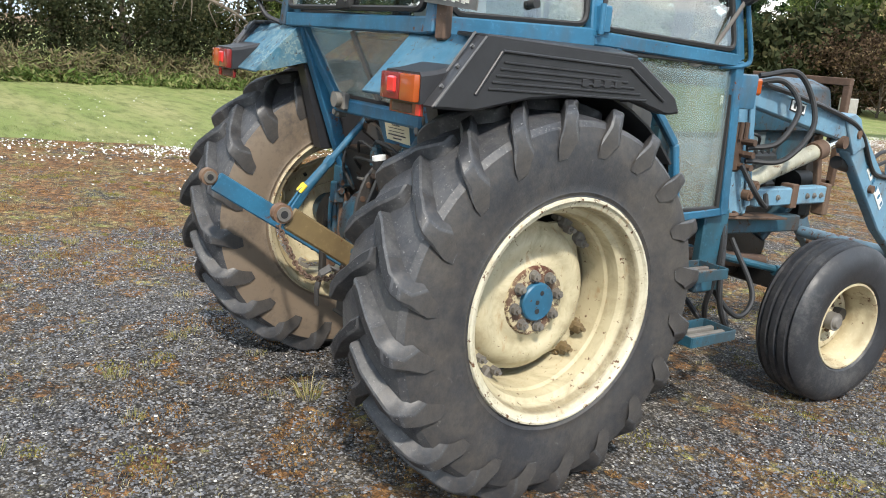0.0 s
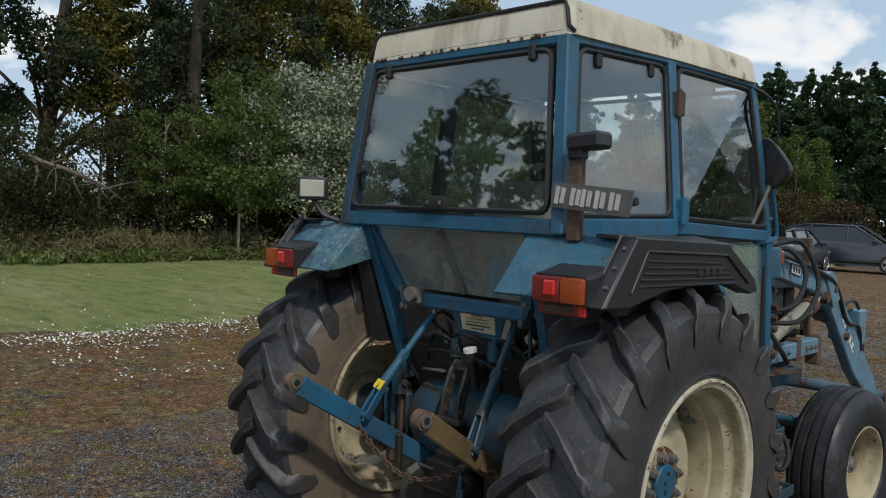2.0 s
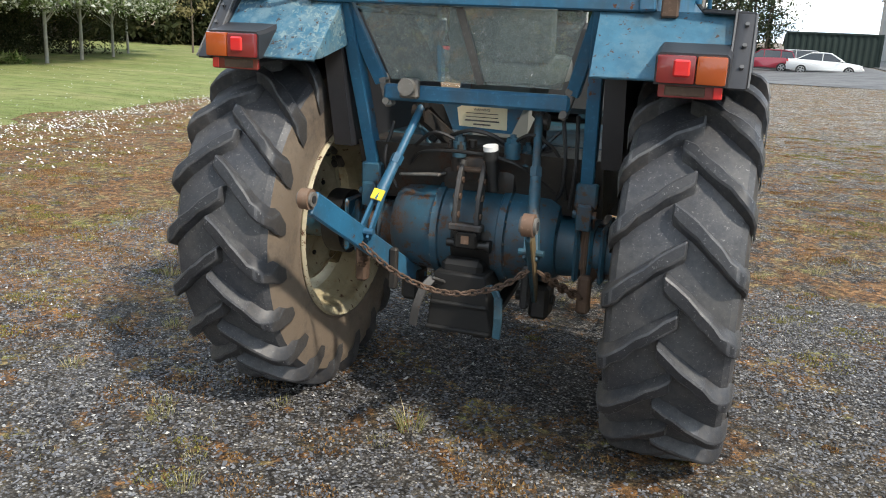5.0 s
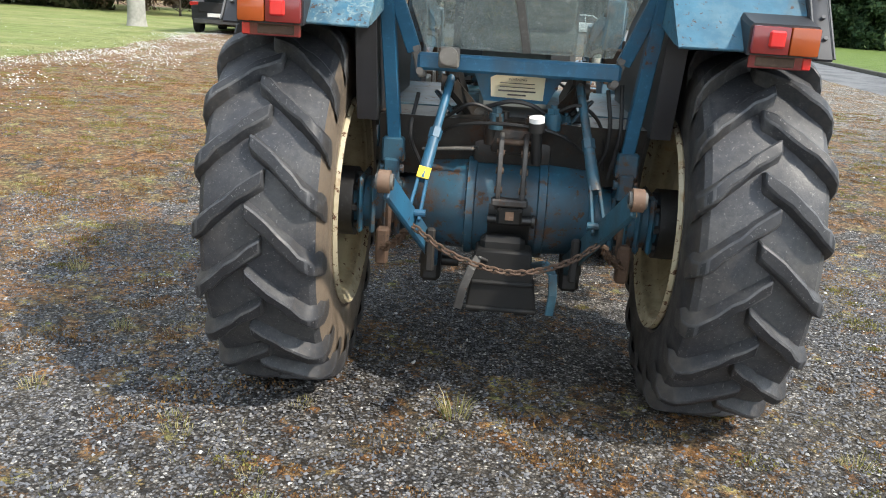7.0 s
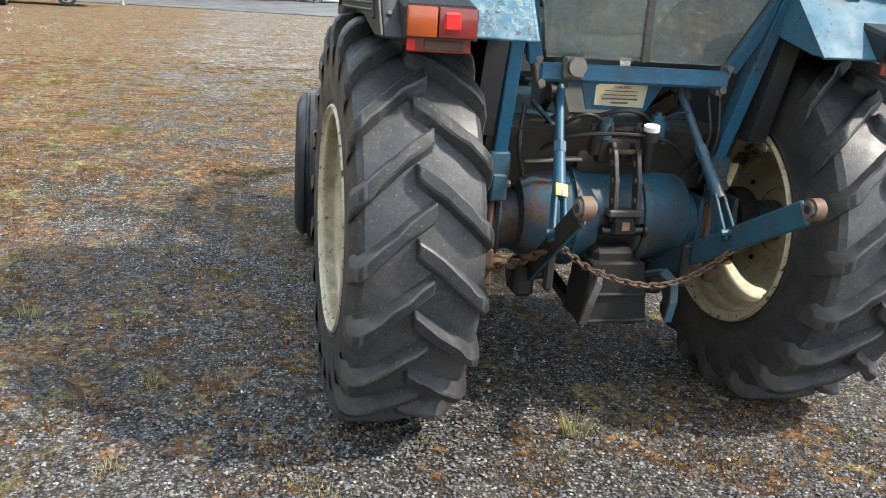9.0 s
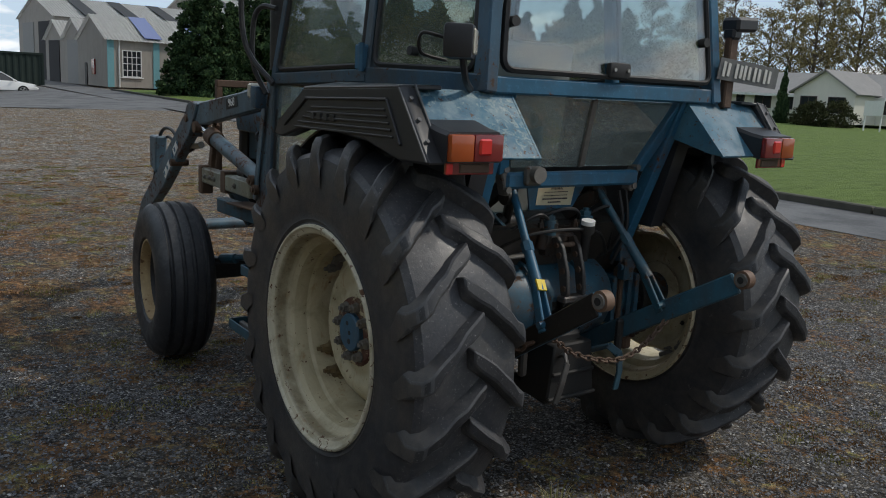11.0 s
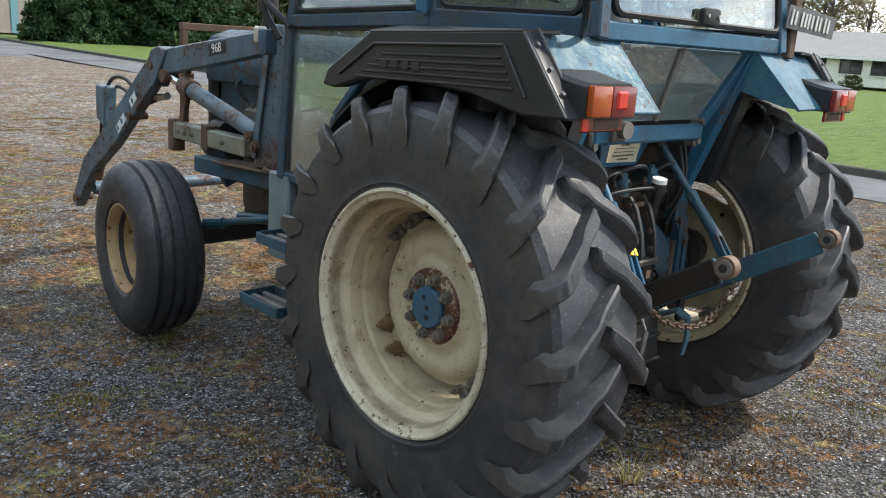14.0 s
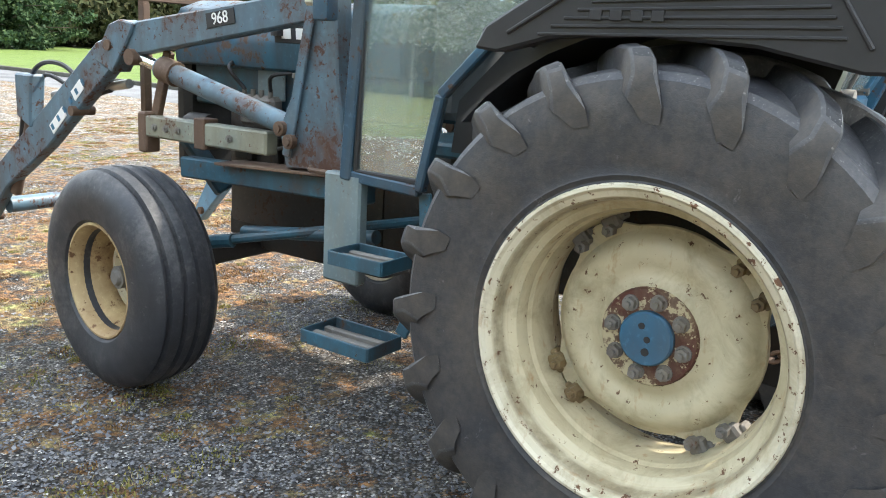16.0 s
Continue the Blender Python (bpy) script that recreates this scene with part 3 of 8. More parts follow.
def rear_wheel(s):
    o = (s * TYRE_X, 0, HUB_Z)

    def X(v):
        return s * v

    bm = bmesh.new()  # pressed centre disc with four corner lobes
    prof = [(0.835, 0.05), (0.853, 0.10), (0.857, 0.130), (0.855, 0.142), (0.846, 0.156), (0.842, 0.172), (0.846, 0.186), (0.853, 0.200), (0.855, 0.218), (0.851, 0.236), (0.840, 0.254), (0.824, 0.268), (0.812, 0.276)]
    n = 64
    rings = []
    for i in range(n):
        a = 2 * math.pi * i / n
        lobe = max(0.0, math.cos(4 * (a - math.radians(45) - 0.12)))
        rim_r = 0.285 + 0.040 * lobe**1.5
        ring = [(x, r) for x, r in prof] + [(0.806, rim_r), (0.79, rim_r + 0.002), (0.785, rim_r - 0.01)]
        rings.append([bm.verts.new((X(x), r * math.cos(a), HUB_Z + r * math.sin(a))) for x, r in ring])
    for i in range(n):
        a, b = rings[i], rings[(i + 1) % n]
        for k in range(len(a) - 1):
            bm.faces.new((a[k], a[k + 1], b[k + 1], b[k]))
    bmesh.ops.recalc_face_normals(bm, faces=bm.faces[:])
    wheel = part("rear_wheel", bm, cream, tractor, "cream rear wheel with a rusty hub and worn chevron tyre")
    bm = bmesh.new()
    rear_tyre(bm, s)
    for f in bm.faces:  # dried mud on the inward sidewall
        c = f.calc_center_median()
        rad = math.hypot(c.y, c.z - HUB_Z)
        f.material_index = 1 if s < 0 and (c.x - s * TYRE_X) * s < -0.17 and rad < 0.645 else 2 if rad > 0.64 else 0
    part("tyre", bm, [rubber, rubber_muddy, rubber_floor], wheel, "cracked dusty black chevron tyre", angle=28)
    for side in (-1, 1):
        for k in range(20):
            lug = new("tread_lug", LUGS[side][(k * 7 + k // 3) % 4])
            lug.parent = wheel
            lug.matrix_world = pose(s * TYRE_X, 0, HUB_Z) @ Matrix.Rotation(2 * math.pi * (k + (0.5 if side > 0 else 0.0)) / 20, 4, "X")
    bm = bmesh.new()  # rim, open both ways
    prof = [(1.004, 0.448), (1.012, 0.444), (1.013, 0.436), (1.004, 0.428), (0.998, 0.412), (0.985, 0.404), (0.955, 0.400), (0.94, 0.392), (0.928, 0.372), (0.905, 0.366), (0.88, 0.366), (0.868, 0.358), (0.83, 0.352), (0.76, 0.352), (0.72, 0.366), (0.69, 0.392), (0.64, 0.402), (0.622, 0.412), (0.612, 0.436), (0.607, 0.444), (0.60, 0.446), (0.615, 0.452), (0.66, 0.420), (0.73, 0.38), (0.80, 0.364), (0.90, 0.378), (0.96, 0.415), (0.99, 0.44)]
    lathe(bm, [(X(x + 0.024 * (x - 0.6) / 0.41), r * 0.936) for x, r in prof], 72, (0, 0, HUB_Z), closed=True)
    bmesh.ops.recalc_face_normals(bm, faces=bm.faces[:])
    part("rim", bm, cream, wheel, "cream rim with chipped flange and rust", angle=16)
    bm = bmesh.new()  # rusted mounting ring
    lathe(bm, [(X(0.850), 0.06), (X(0.868), 0.065), (X(0.868), 0.128), (X(0.860), 0.133), (X(0.85), 0.134)], 40, (0, 0, HUB_Z))
    bmesh.ops.recalc_face_normals(bm, faces=bm.faces[:])
    part("hub_ring", bm, rust_red, wheel, "rust-red hub ring")
    bm = bmesh.new()
    lathe(bm, [(X(0.85), 0.073), (X(0.884), 0.073), (X(0.89), 0.068), (X(0.89), 0.001)], 32, (0, 0, HUB_Z))
    bmesh.ops.recalc_face_normals(bm, faces=bm.faces[:])
    cap = part("hub_cap", bm, blue, wheel, "bright blue hub cap with three dark holes")
    bm = bmesh.new()
    # cap holes are solid black discs that stand in for the dark inside
    for yy, zz, rr in ((0.012, 0.034, 0.009), (-0.006, 0.0, 0.009), (-0.004, -0.034, 0.011)):
        bm = bmesh.new()
        cyl(bm, (X(0.888), yy, HUB_Z + zz), (X(0.8912), yy, HUB_Z + zz), rr, 12)
        part("cap_hole", bm, black_seal, wheel)
    for k in range(8):
        a = 2 * math.pi * k / 8 + 0.2
        bm = bmesh.new()
        p = (X(0.868), 0.100 * math.cos(a), HUB_Z + 0.100 * math.sin(a))
        cyl(bm, p, (X(0.874), p[1], p[2]), 0.022, 14)
        nut(bm, (X(0.874), p[1], p[2]), (s, 0, 0), 0.018, 0.018)
        part("wheel_nut", bm, grey_iron, wheel, "rust-stained wheel nut")
    for k in range(4):  # clamps that hold the rim to the disc
        for off in (-0.16, 0.16):
            a = math.radians(45) + 0.12 + k * math.pi / 2 + off
            c, w = math.cos(a), math.sin(a)
            bm = bmesh.new()
            at = Vector((X(0.815), 0.315 * c, HUB_Z + 0.315 * w))
            box(bm, at, (0.05, 0.045, 0.045), Matrix.Rotation(a, 3, "X"), 0.008)
            nut(bm, at + Vector((X(0.022), -0.02 * c, -0.02 * w)), (s, 0, 0), 0.017, 0.03)
            box(bm, (X(0.79), 0.325 * c, HUB_Z + 0.325 * w), (0.05, 0.03, 0.07), Matrix.Rotation(a, 3, "X"), 0.006)
            part("rim_clamp", bm, ochre if k % 2 else grey_iron, wheel, "grimy bolted rim clamp")
    for a in (0.55, 2.2, 3.75, 5.2):  # small square holes in the disc, black blocks in place of their shade
        bm = bmesh.new()
        box(bm, (X(0.843), 0.226 * math.cos(a), HUB_Z + 0.226 * math.sin(a)), (0.012, 0.015, 0.015), Matrix.Rotation(a, 3, "X"))
        part("disc_hole", bm, black_seal, wheel)
    return wheel


for s in (1, -1):
    rear_wheel(s)


def front_wheel(s):
    cx = 0.785 if s > 0 else -0.83
    big = 1.0 if s > 0 else 1.045
    kr = (1.055 if s > 0 else 1.085) * big
    HUB_FZ = 0.372 if s > 0 else 0.432
    AXLE_F = 2.17 if s > 0 else 2.27

    def steer(b):
        bmesh.ops.rotate(b, cent=(s * 0.66, AXLE_F, 0), matrix=Matrix.Rotation(radians(-5), 3, "Z"), verts=b.verts[:])
        return b

    bm = bmesh.new()
    o = (cx, AXLE_F, HUB_FZ)
    half = [(-0.098, 0.212), (-0.122, 0.235), (-0.135, 0.285), (-0.132, 0.335), (-0.118, 0.372), (-0.102, 0.392), (-0.088, 0.401), (-0.082, 0.388), (-0.072, 0.388), (-0.066, 0.405), (-0.034, 0.410), (-0.029, 0.396), (-0.019, 0.396), (-0.014, 0.411), (0, 0.412)]
    prof = half + [(-x, r) for x, r in half[-2::-1]]
    lathe(bm, [(x * (1.10 if s > 0 else 1.24), r * 1.04 * big if r < 0.25 else r * kr) for x, r in prof] + [(0.08, 0.212), (-0.08, 0.212)], 56, o, closed=True)
    for v in bm.verts:
        lift = ground_z(v.co.x, v.co.y) - 0.004 - v.co.z
        if lift > 0:
            v.co.z += lift
    bmesh.ops.recalc_face_normals(bm, faces=bm.faces[:])
    hub = bmesh.new()
    lathe(hub, [(s * 0.0, 0.01), (s * 0.0, 0.05), (s * -0.03, 0.075), (s * -0.04, 0.11), (s * -0.012, 0.135), (s * -0.018, 0.165), (s * -0.045, 0.19), (s * -0.06, 0.207)], 40, o)
    bmesh.ops.recalc_face_normals(hub, faces=hub.faces[:])
    wheel = part("front_wheel", steer(hub), cream, tractor, "cream front wheel with a ribbed black tyre")
    part("tyre", steer(bm), rubber_front, wheel, "worn ribbed black front tyre", angle=28)
    bm = bmesh.new()
    prof = [(0.108, 0.226), (0.116, 0.222), (0.116, 0.214), (0.105, 0.206), (0.085, 0.200), (0.05, 0.196), (0.03, 0.184), (-0.04, 0.182), (-0.07, 0.20), (-0.105, 0.206), (-0.113, 0.22), (-0.105, 0.226), (-0.08, 0.208), (0.0, 0.194), (0.08, 0.208)]
    lathe(bm, [(s * x * (1.1 if s > 0 else 1.24), r * 1.04 * big) for x, r in prof], 48, o, closed=True)
    bmesh.ops.recalc_face_normals(bm, faces=bm.faces[:])
    part("rim", steer(bm), rim_pale if s > 0 else rim_rusty, wheel, "cream front rim with rust specks" if s > 0 else "rust-stained cream front rim")
    bm = bmesh.new()
    cyl(bm, (cx + s * 0.01, AXLE_F, HUB_FZ), (cx + s * 0.055, AXLE_F, HUB_FZ), 0.048, 20)
    cyl(bm, (cx + s * 0.055, AXLE_F, HUB_FZ), (cx + s * 0.07, AXLE_F, HUB_FZ), 0.036, 20, 0.026)
    part("hub_cap", steer(bm), grey_iron, wheel)
    for k in range(6):
        a = k * math.pi / 3
        bm = bmesh.new()
        nut(bm, (cx - s * 0.028, AXLE_F + 0.08 * math.cos(a), HUB_FZ + 0.08 * math.sin(a)), (s, 0, 0), 0.012, 0.014)
        part("wheel_nut", steer(bm), rust_iron, wheel)


for s in (1, -1):
    front_wheel(s)

# ---- cab ----
W0, E0 = Vector((0.612, -0.365, 1.68)), Vector((0.545, -0.285, 2.385))
W1, E1 = Vector((0.69, 0.283, 1.69)), Vector((0.612, 0.310, 2.385))
W2, E2 = Vector((0.69, 1.165, 1.655)), Vector((0.64, 1.01, 2.375))
CAB_X = 0.018  # the glazed part sits a little to the right of the axle's middle


def mir(v, s):
    return Vector((v[0] * s + CAB_X, v[1], v[2]))


bm = bmesh.new()  # floor pan and rear lower wall of the cab
box(bm, (0, 0.62, 1.10), (1.14, 0.96, 0.05), bevel=0.01)
cab = part("cab", bm, blue_dirty, tractor, "blue steel cab with large dusty windows")


def post(p, q, w, h, name="post", material=blue, up=(0, 1, 0)):
    bm = bmesh.new()
    beam(bm, p, q, w, h, up, 0.006)
    return part(name, bm, material, cab)


def pane(a, b, c, d, material, name="window_pane", inset=0.028, seal=0.012, label="", proud=0.0):
    """A glass pane between four corners, with a rubber seal round it."""
    cs = [Vector(v) for v in (a, b, c, d)]
    mid = sum(cs, Vector()) / 4
    nrm = (cs[1] - cs[0]).cross(cs[3] - cs[0]).normalized()
    cs = [v + nrm * proud for v in cs]
    glasscs = []
    k = len(cs)
    for i in range(k):
        u = (cs[(i + 1) % k] - cs[i]).normalized()
        w = (cs[i - 1] - cs[i]).normalized()
        s_ = 1 / max(0.3, math.sqrt(max(1e-6, 1 - u.dot(w) ** 2)))
        glasscs.append(cs[i] + (u + w) * inset * s_)
    bm = bmesh.new()
    slab(bm, glasscs, 0.006)
    ob = part(name, bm, material, cab, label, smooth=False)
    ob.visible_shadow = False
    bm = bmesh.new()
    line = []
    for i in range(k):  # rounded corners
        p0, p, p1 = glasscs[i - 1], glasscs[i], glasscs[(i + 1) % k]
        r = 0.045
        for t in np.linspace(0, 1, 5):
            line.append((p + (p0 - p).normalized() * r) * (1 - t) ** 2 + p * 2 * t * (1 - t) + (p + (p1 - p).normalized() * r) * t * t)
    n = len(line)
    for off, rad in ((0.0, seal),):
        rings = []
        for i, p in enumerate(line):
            d = (line[(i + 1) % n] - line[i - 1]).normalized()
            sd = d.cross(nrm).normalized()
            rings.append([bm.verts.new(p + sd * x + nrm * y) for x, y in ((rad, -0.012), (rad, 0.006), (0, 0.012), (-rad * 0.6, 0.006), (-rad * 0.6, -0.012))])
        for i in range(n):
            a_, b_ = rings[i], rings[(i + 1) % n]
            for j in range(5):
                bm.faces.new((a_[j], a_[(j + 1) % 5], b_[(j + 1) % 5], b_[j]))
    bmesh.ops.recalc_face_normals(bm, faces=bm.faces[:])
    part("window_seal", bm, black_seal, ob)
    return ob


for s in (1, -1):
    # left posts and rails take the darker copy that holds shade and grime
    coat = blue if s > 0 else blue_grimy_shaded
    post(mir(W0, s) - Vector((0, 0, 0.03)), mir(E0, s), 0.055, 0.075, "rear_post", coat)
    post(mir(W1, s), mir(E1, s), 0.05, 0.055, "door_post", coat)
    post(mir((0.69, 1.215, 0.97), s), mir(W2, s), 0.05, 0.05, "front_post", coat)
    post(mir(W2, s), mir(E2, s), 0.045, 0.05, "front_post", coat)
    post(mir(W0, s), mir(W1, s), 0.05, 0.07, "waist_rail", coat, (0, 0, 1))
    post(mir(W1, s), mir(W2, s), 0.045, 0.055, "waist_rail", coat, (0, 0, 1))
    post(mir(E0, s), mir(E1, s), 0.05, 0.05, "eave_rail", coat, (0, 0, 1))
    post(mir(E1, s), mir(E2, s), 0.05, 0.05, "eave_rail", coat, (0, 0, 1))
    # lower door edges
    post(mir((0.69, 1.215, 0.985), s), mir((0.69, 0.90, 0.97), s), 0.035, 0.04, "door_rail", coat, (0, 0, 1))
    post(mir((0.69, 0.90, 0.97), s), mir((0.69, 0.83, 1.29), s), 0.035, 0.04, "door_rail", coat, (1, 0, 0))
    post(mir((0.69, 0.83, 1.29), s), mir((0.69, 0.62, 1.50), s), 0.035, 0.04, "door_rail", coat, (1, 0, 0))
    post(mir((0.69, 0.62, 1.50), s), mir((0.69, 0.40, 1.66), s), 0.035, 0.04, "door_rail", coat, (1, 0, 0))
    q = [mir(W0, s), mir(W1, s), mir(E1, s), mir(E0, s)]
    q2 = [mir(W1, s), mir(W2, s), mir(E2, s), mir(E1, s)]
    up_ = Vector((0, 0, 0.02))
    if s < 0:
        q, q2 = [q[1], q[0], q[3], q[2]], [q2[1], q2[0], q2[3], q2[2]]
    side_glass = glass if s > 0 else glass_side
    pane(*q, side_glass, label="rear quarter window" if s > 0 else "dusty streaked rear quarter window", inset=0.045, proud=0.016)
    pane(*q2, side_glass, label="upper door window" if s > 0 else "dusty streaked upper door window", inset=0.042, proud=0.016)
    bm = bmesh.new()
    low = [mir(v, s) for v in ((0.685, 1.19, 1.0), (0.685, 1.17, 1.64), (0.685, 0.42, 1.64), (0.685, 0.62, 1.48), (0.685, 0.81, 1.28), (0.685, 0.885, 0.99))]
    slab(bm, low if s < 0 else low[::-1], 0.006)
    part("lower_door_pane", bm, glass_dirty, cab, "dirty lower door glass", smooth=False).visible_shadow = False
    for pq in (((0.692, 1.178, 1.0), (0.692, 1.155, 1.635)), ((0.692, 1.155, 1.635), (0.692, 0.43, 1.645)), ((0.692, 0.905, 1.0), (0.692, 1.178, 1.0))):
        bm = bmesh.new()
        beam(bm, mir(pq[0], s), mir(pq[1], s), 0.018, 0.022, (1, 0, 0), 0.004)
        part("door_seal", bm, black_seal, cab)
    # hinges on the door post
    for z, yy in ((2.20, 0.306), (1.76, 0.290)):
        bm = bmesh.new()
        x = 0.69 - (z - 1.69) / 0.695 * 0.078 + 0.03
        box(bm, (s * x + CAB_X, yy + 0.02, z), (0.035, 0.06, 0.10), bevel=0.006)
        cyl(bm, (s * (x + 0.015) + CAB_X, yy, z - 0.055), (s * (x + 0.015) + CAB_X, yy, z + 0.055), 0.012, 10)
        part("door_hinge", bm, rust_iron if z > 2 else blue, cab, "heavy door hinge")
    # glass fixings
    for (y, z) in ((-0.15, 2.31), (0.17, 2.315)):
        bm = bmesh.new()
        t = (z - 1.68) / 0.7
        x = (0.612 + (y + 0.365) * 0.106) * (1 - t) + (0.545 + (y + 0.285) * 0.096) * t
        box(bm, (s * (x + 0.027) + CAB_X, y, z), (0.018, 0.032, 0.055), bevel=0.008)
        part("glass_clip", bm, black_seal, cab)
    bm = bmesh.new()
    cyl(bm, (s * 0.655 + CAB_X, 0.0, 1.785), (s * 0.69 + CAB_X, 0.0, 1.788), 0.017, 12)
    part("glass_knob", bm, black_seal, cab)

# rear window with its rails
post(mir(W0, -1), mir(W0, 1), 0.05, 0.06, "rear_rail", blue, (0, 0, 1))
post(mir(E0, -1), mir(E0, 1), 0.05, 0.055, "rear_rail", blue, (0, 0, 1))
pane(mir(W0, -1), mir(W0, 1), mir(E0, 1), mir(E0, -1), glass, inset=0.052, label="large hazy rear window with a black seal", proud=0.03)
pane(mir(W2, 1), mir(W2, -1), mir(E2, -1), mir(E2, 1), glass, inset=0.04, label="cab windscreen", proud=0.01)
for x in (-0.389, 0.429):
    bm = bmesh.new()
    box(bm, (x, -0.325, 2.335), (0.035, 0.03, 0.07), bevel=0.01)
    part("window_hinge", bm, black_seal, cab)
for x in (-0.497, 0.530):
    bm = bmesh.new()
    cyl(bm, (x, -0.36, 1.895), (x, -0.392, 1.897), 0.019, 14)
    part("window_knob", bm, black_seal, cab)
bm = bmesh.new()
box(bm, (0.015, -0.40, 1.757), (0.115, 0.03, 0.06), bevel=0.016, seg=2)
latch = part("window_latch", bm, black_seal, cab, "black window latch plate")
bm = bmesh.new()
for x in (-0.021, 0.051):
    cyl(bm, (x, -0.415, 1.759), (x, -0.420, 1.759), 0.007, 8)
part("latch_rivet", bm, steel, latch)

# roof
bm = bmesh.new()


def roof_ring(inset, z0, zf):
    pts = []
    for x, y in ((-0.545, -0.312), (0.545, -0.312), (0.572, -0.285), (0.64, 0.36), (0.672, 0.985), (0.645, 1.03), (-0.645, 1.03), (-0.672, 0.985), (-0.64, 0.36), (-0.572, -0.285)):
        f = (y + 0.312) / 1.342
        pts.append((x * (1 - inset) + CAB_X * 1.5, 0.37 + (y - 0.37) * (1 - inset), z0 * (1 - f) + zf * f))
    return pts


levels = [roof_ring(0.02, 2.385, 2.365), roof_ring(0.0, 2.39, 2.37), roof_ring(0.02, 2.49, 2.455), roof_ring(0.045, 2.522, 2.482), roof_ring(0.10, 2.532, 2.49), roof_ring(0.5, 2.55, 2.515)]
rings = [[bm.verts.new(p) for p in lv] for lv in levels]
for a, b in zip(rings, rings[1:]):
    for k in range(10):
        bm.faces.new((a[k], a[(k + 1) % 10], b[(k + 1) % 10], b[k]))
bm.faces.new(rings[-1])
bm.faces.new(rings[0][::-1])
bmesh.ops.recalc_face_normals(bm, faces=bm.faces[:])
roof = part("roof", bm, cream_roof, cab, "cream steel roof with rust spots and peeling paint", angle=25)
bm = bmesh.new()
tube(bm, [(CAB_X * 1.5 + x, y, z) for x, y, z in ((-0.568, -0.288, 2.40), (-0.556, -0.310, 2.42), (-0.541, -0.304, 2.485), (-0.518, -0.290, 2.52), (0.518, -0.290, 2.52), (0.541, -0.304, 2.485), (0.556, -0.310, 2.42), (0.568, -0.288, 2.40))], 0.008, 6, 1)
part("roof_seal", bm, black_seal, roof, "black edging strip")
rng = random.Random(4)
for k in range(26):
    bm = bmesh.new()
    x = rng.uniform(-0.50, 0.54)
    box(bm, (x, -0.314, 2.392 + rng.random() * 0.006), (rng.uniform(0.008, 0.022), 0.006, rng.uniform(0.006, 0.014)), bevel=0.002)
    part("rust_flake", bm, rust_iron, roof)

# lower rear window, struts and bar
lw = [(-0.425, -0.335, 1.645), (0.425, -0.335, 1.645), (0.335, -0.222, 1.375), (-0.335, -0.222, 1.375)]
bm = bmesh.new()
slab(bm, [lw[0], lw[3], lw[2], lw[1]], 0.006)
part("lower_rear_pane", bm, glass_dirty, cab, "greenish dusty lower rear glass", smooth=False).visible_shadow = False
bm = bmesh.new()
beam(bm, (-0.03, -0.335, 1.645), (0.03, -0.228, 1.375), 0.03, 0.012, (0, 1, 0), 0.003)
part("pane_divider", bm, grey_iron, cab, "pale divider strip")
for s in (1, -1):
    bm = bmesh.new()
    beam(bm, (s * 0.475, -0.345, 1.66), (s * 0.375, -0.215, 1.36), 0.05, 0.035, (0, 1, 0))
    beam(bm, (s * 0.475, -0.34, 1.66), (s * 0.44, -0.10, 0.98), 0.05, 0.06, (0, 1, 0))
    part("cab_strut", bm, blue, cab, "blue folded steel cab strut")
    bm = bmesh.new()
    box(bm, (s * 0.445, -0.11, 0.98), (0.085, 0.09, 0.10), bevel=0.008)
    box(bm, (s * 0.445, -0.15, 0.90), (0.06, 0.05, 0.10), bevel=0.006)
    cyl(bm, (s * 0.40, -0.15, 0.91), (s * 0.49, -0.15, 0.91), 0.016, 10)
    part("cab_mount", bm, blue_mid, cab, "blue cab mounting block")
    bm = bmesh.new()
    box(bm, (s * 0.36, -0.205, 1.33), (0.03, 0.05, 0.13), Matrix.Rotation(s * 0.3, 3, "Y"), 0.006)
    cyl(bm, (s * 0.365, -0.24, 1.37), (s * 0.365, -0.2, 1.37), 0.014, 8)
    cyl(bm, (s * 0.35, -0.24, 1.29), (s * 0.35, -0.2, 1.29), 0.014, 8)
    part("bar_bracket", bm, grey_iron, cab)
bm = bmesh.new()
beam(bm, (-0.36, -0.215, 1.325), (0.37, -0.215, 1.325), 0.05, 0.062, (0, 0, 1), 0.01)
part("rear_bar", bm, blue, cab, "blue bar under the rear glass")
bm = bmesh.new()
box(bm, (-0.245, -0.25, 1.345), (0.075, 0.035, 0.075), bevel=0.008)
cyl(bm, (-0.245, -0.262, 1.352), (-0.245, -0.295, 1.352), 0.032, 16)
part("trailer_socket", bm, grey_iron, cab, "grey trailer socket")
bm = bmesh.new()  # plate with warning label
slab(bm, [(-0.16, -0.125, 1.30), (-0.115, -0.10, 1.185), (0.125, -0.10, 1.185), (0.18, -0.125, 1.30)], 0.008)
tag = part("label_plate", bm, blue, cab)
bm = bmesh.new()
slab(bm, [(-0.095, -0.122, 1.288), (-0.088, -0.106, 1.203), (0.108, -0.108, 1.198), (0.110, -0.124, 1.284)], 0.002)
part("warning_label", bm, label_mat, tag, "cream warning label with small print")
bm = bmesh.new()
for k, (w, h) in enumerate(((0.13, 0.003), (0.13, 0.003), (0.14, 0.006), (0.07, 0.006))):
    z = 1.2575 - k * 0.0145
    box(bm, (0.008, -0.1225 + (1.284 - z) * 0.19 - 0.003, z), (w, 0.002, h), Matrix.Rotation(-0.18, 3, "X"))
part("label_print", bm, ink, tag)
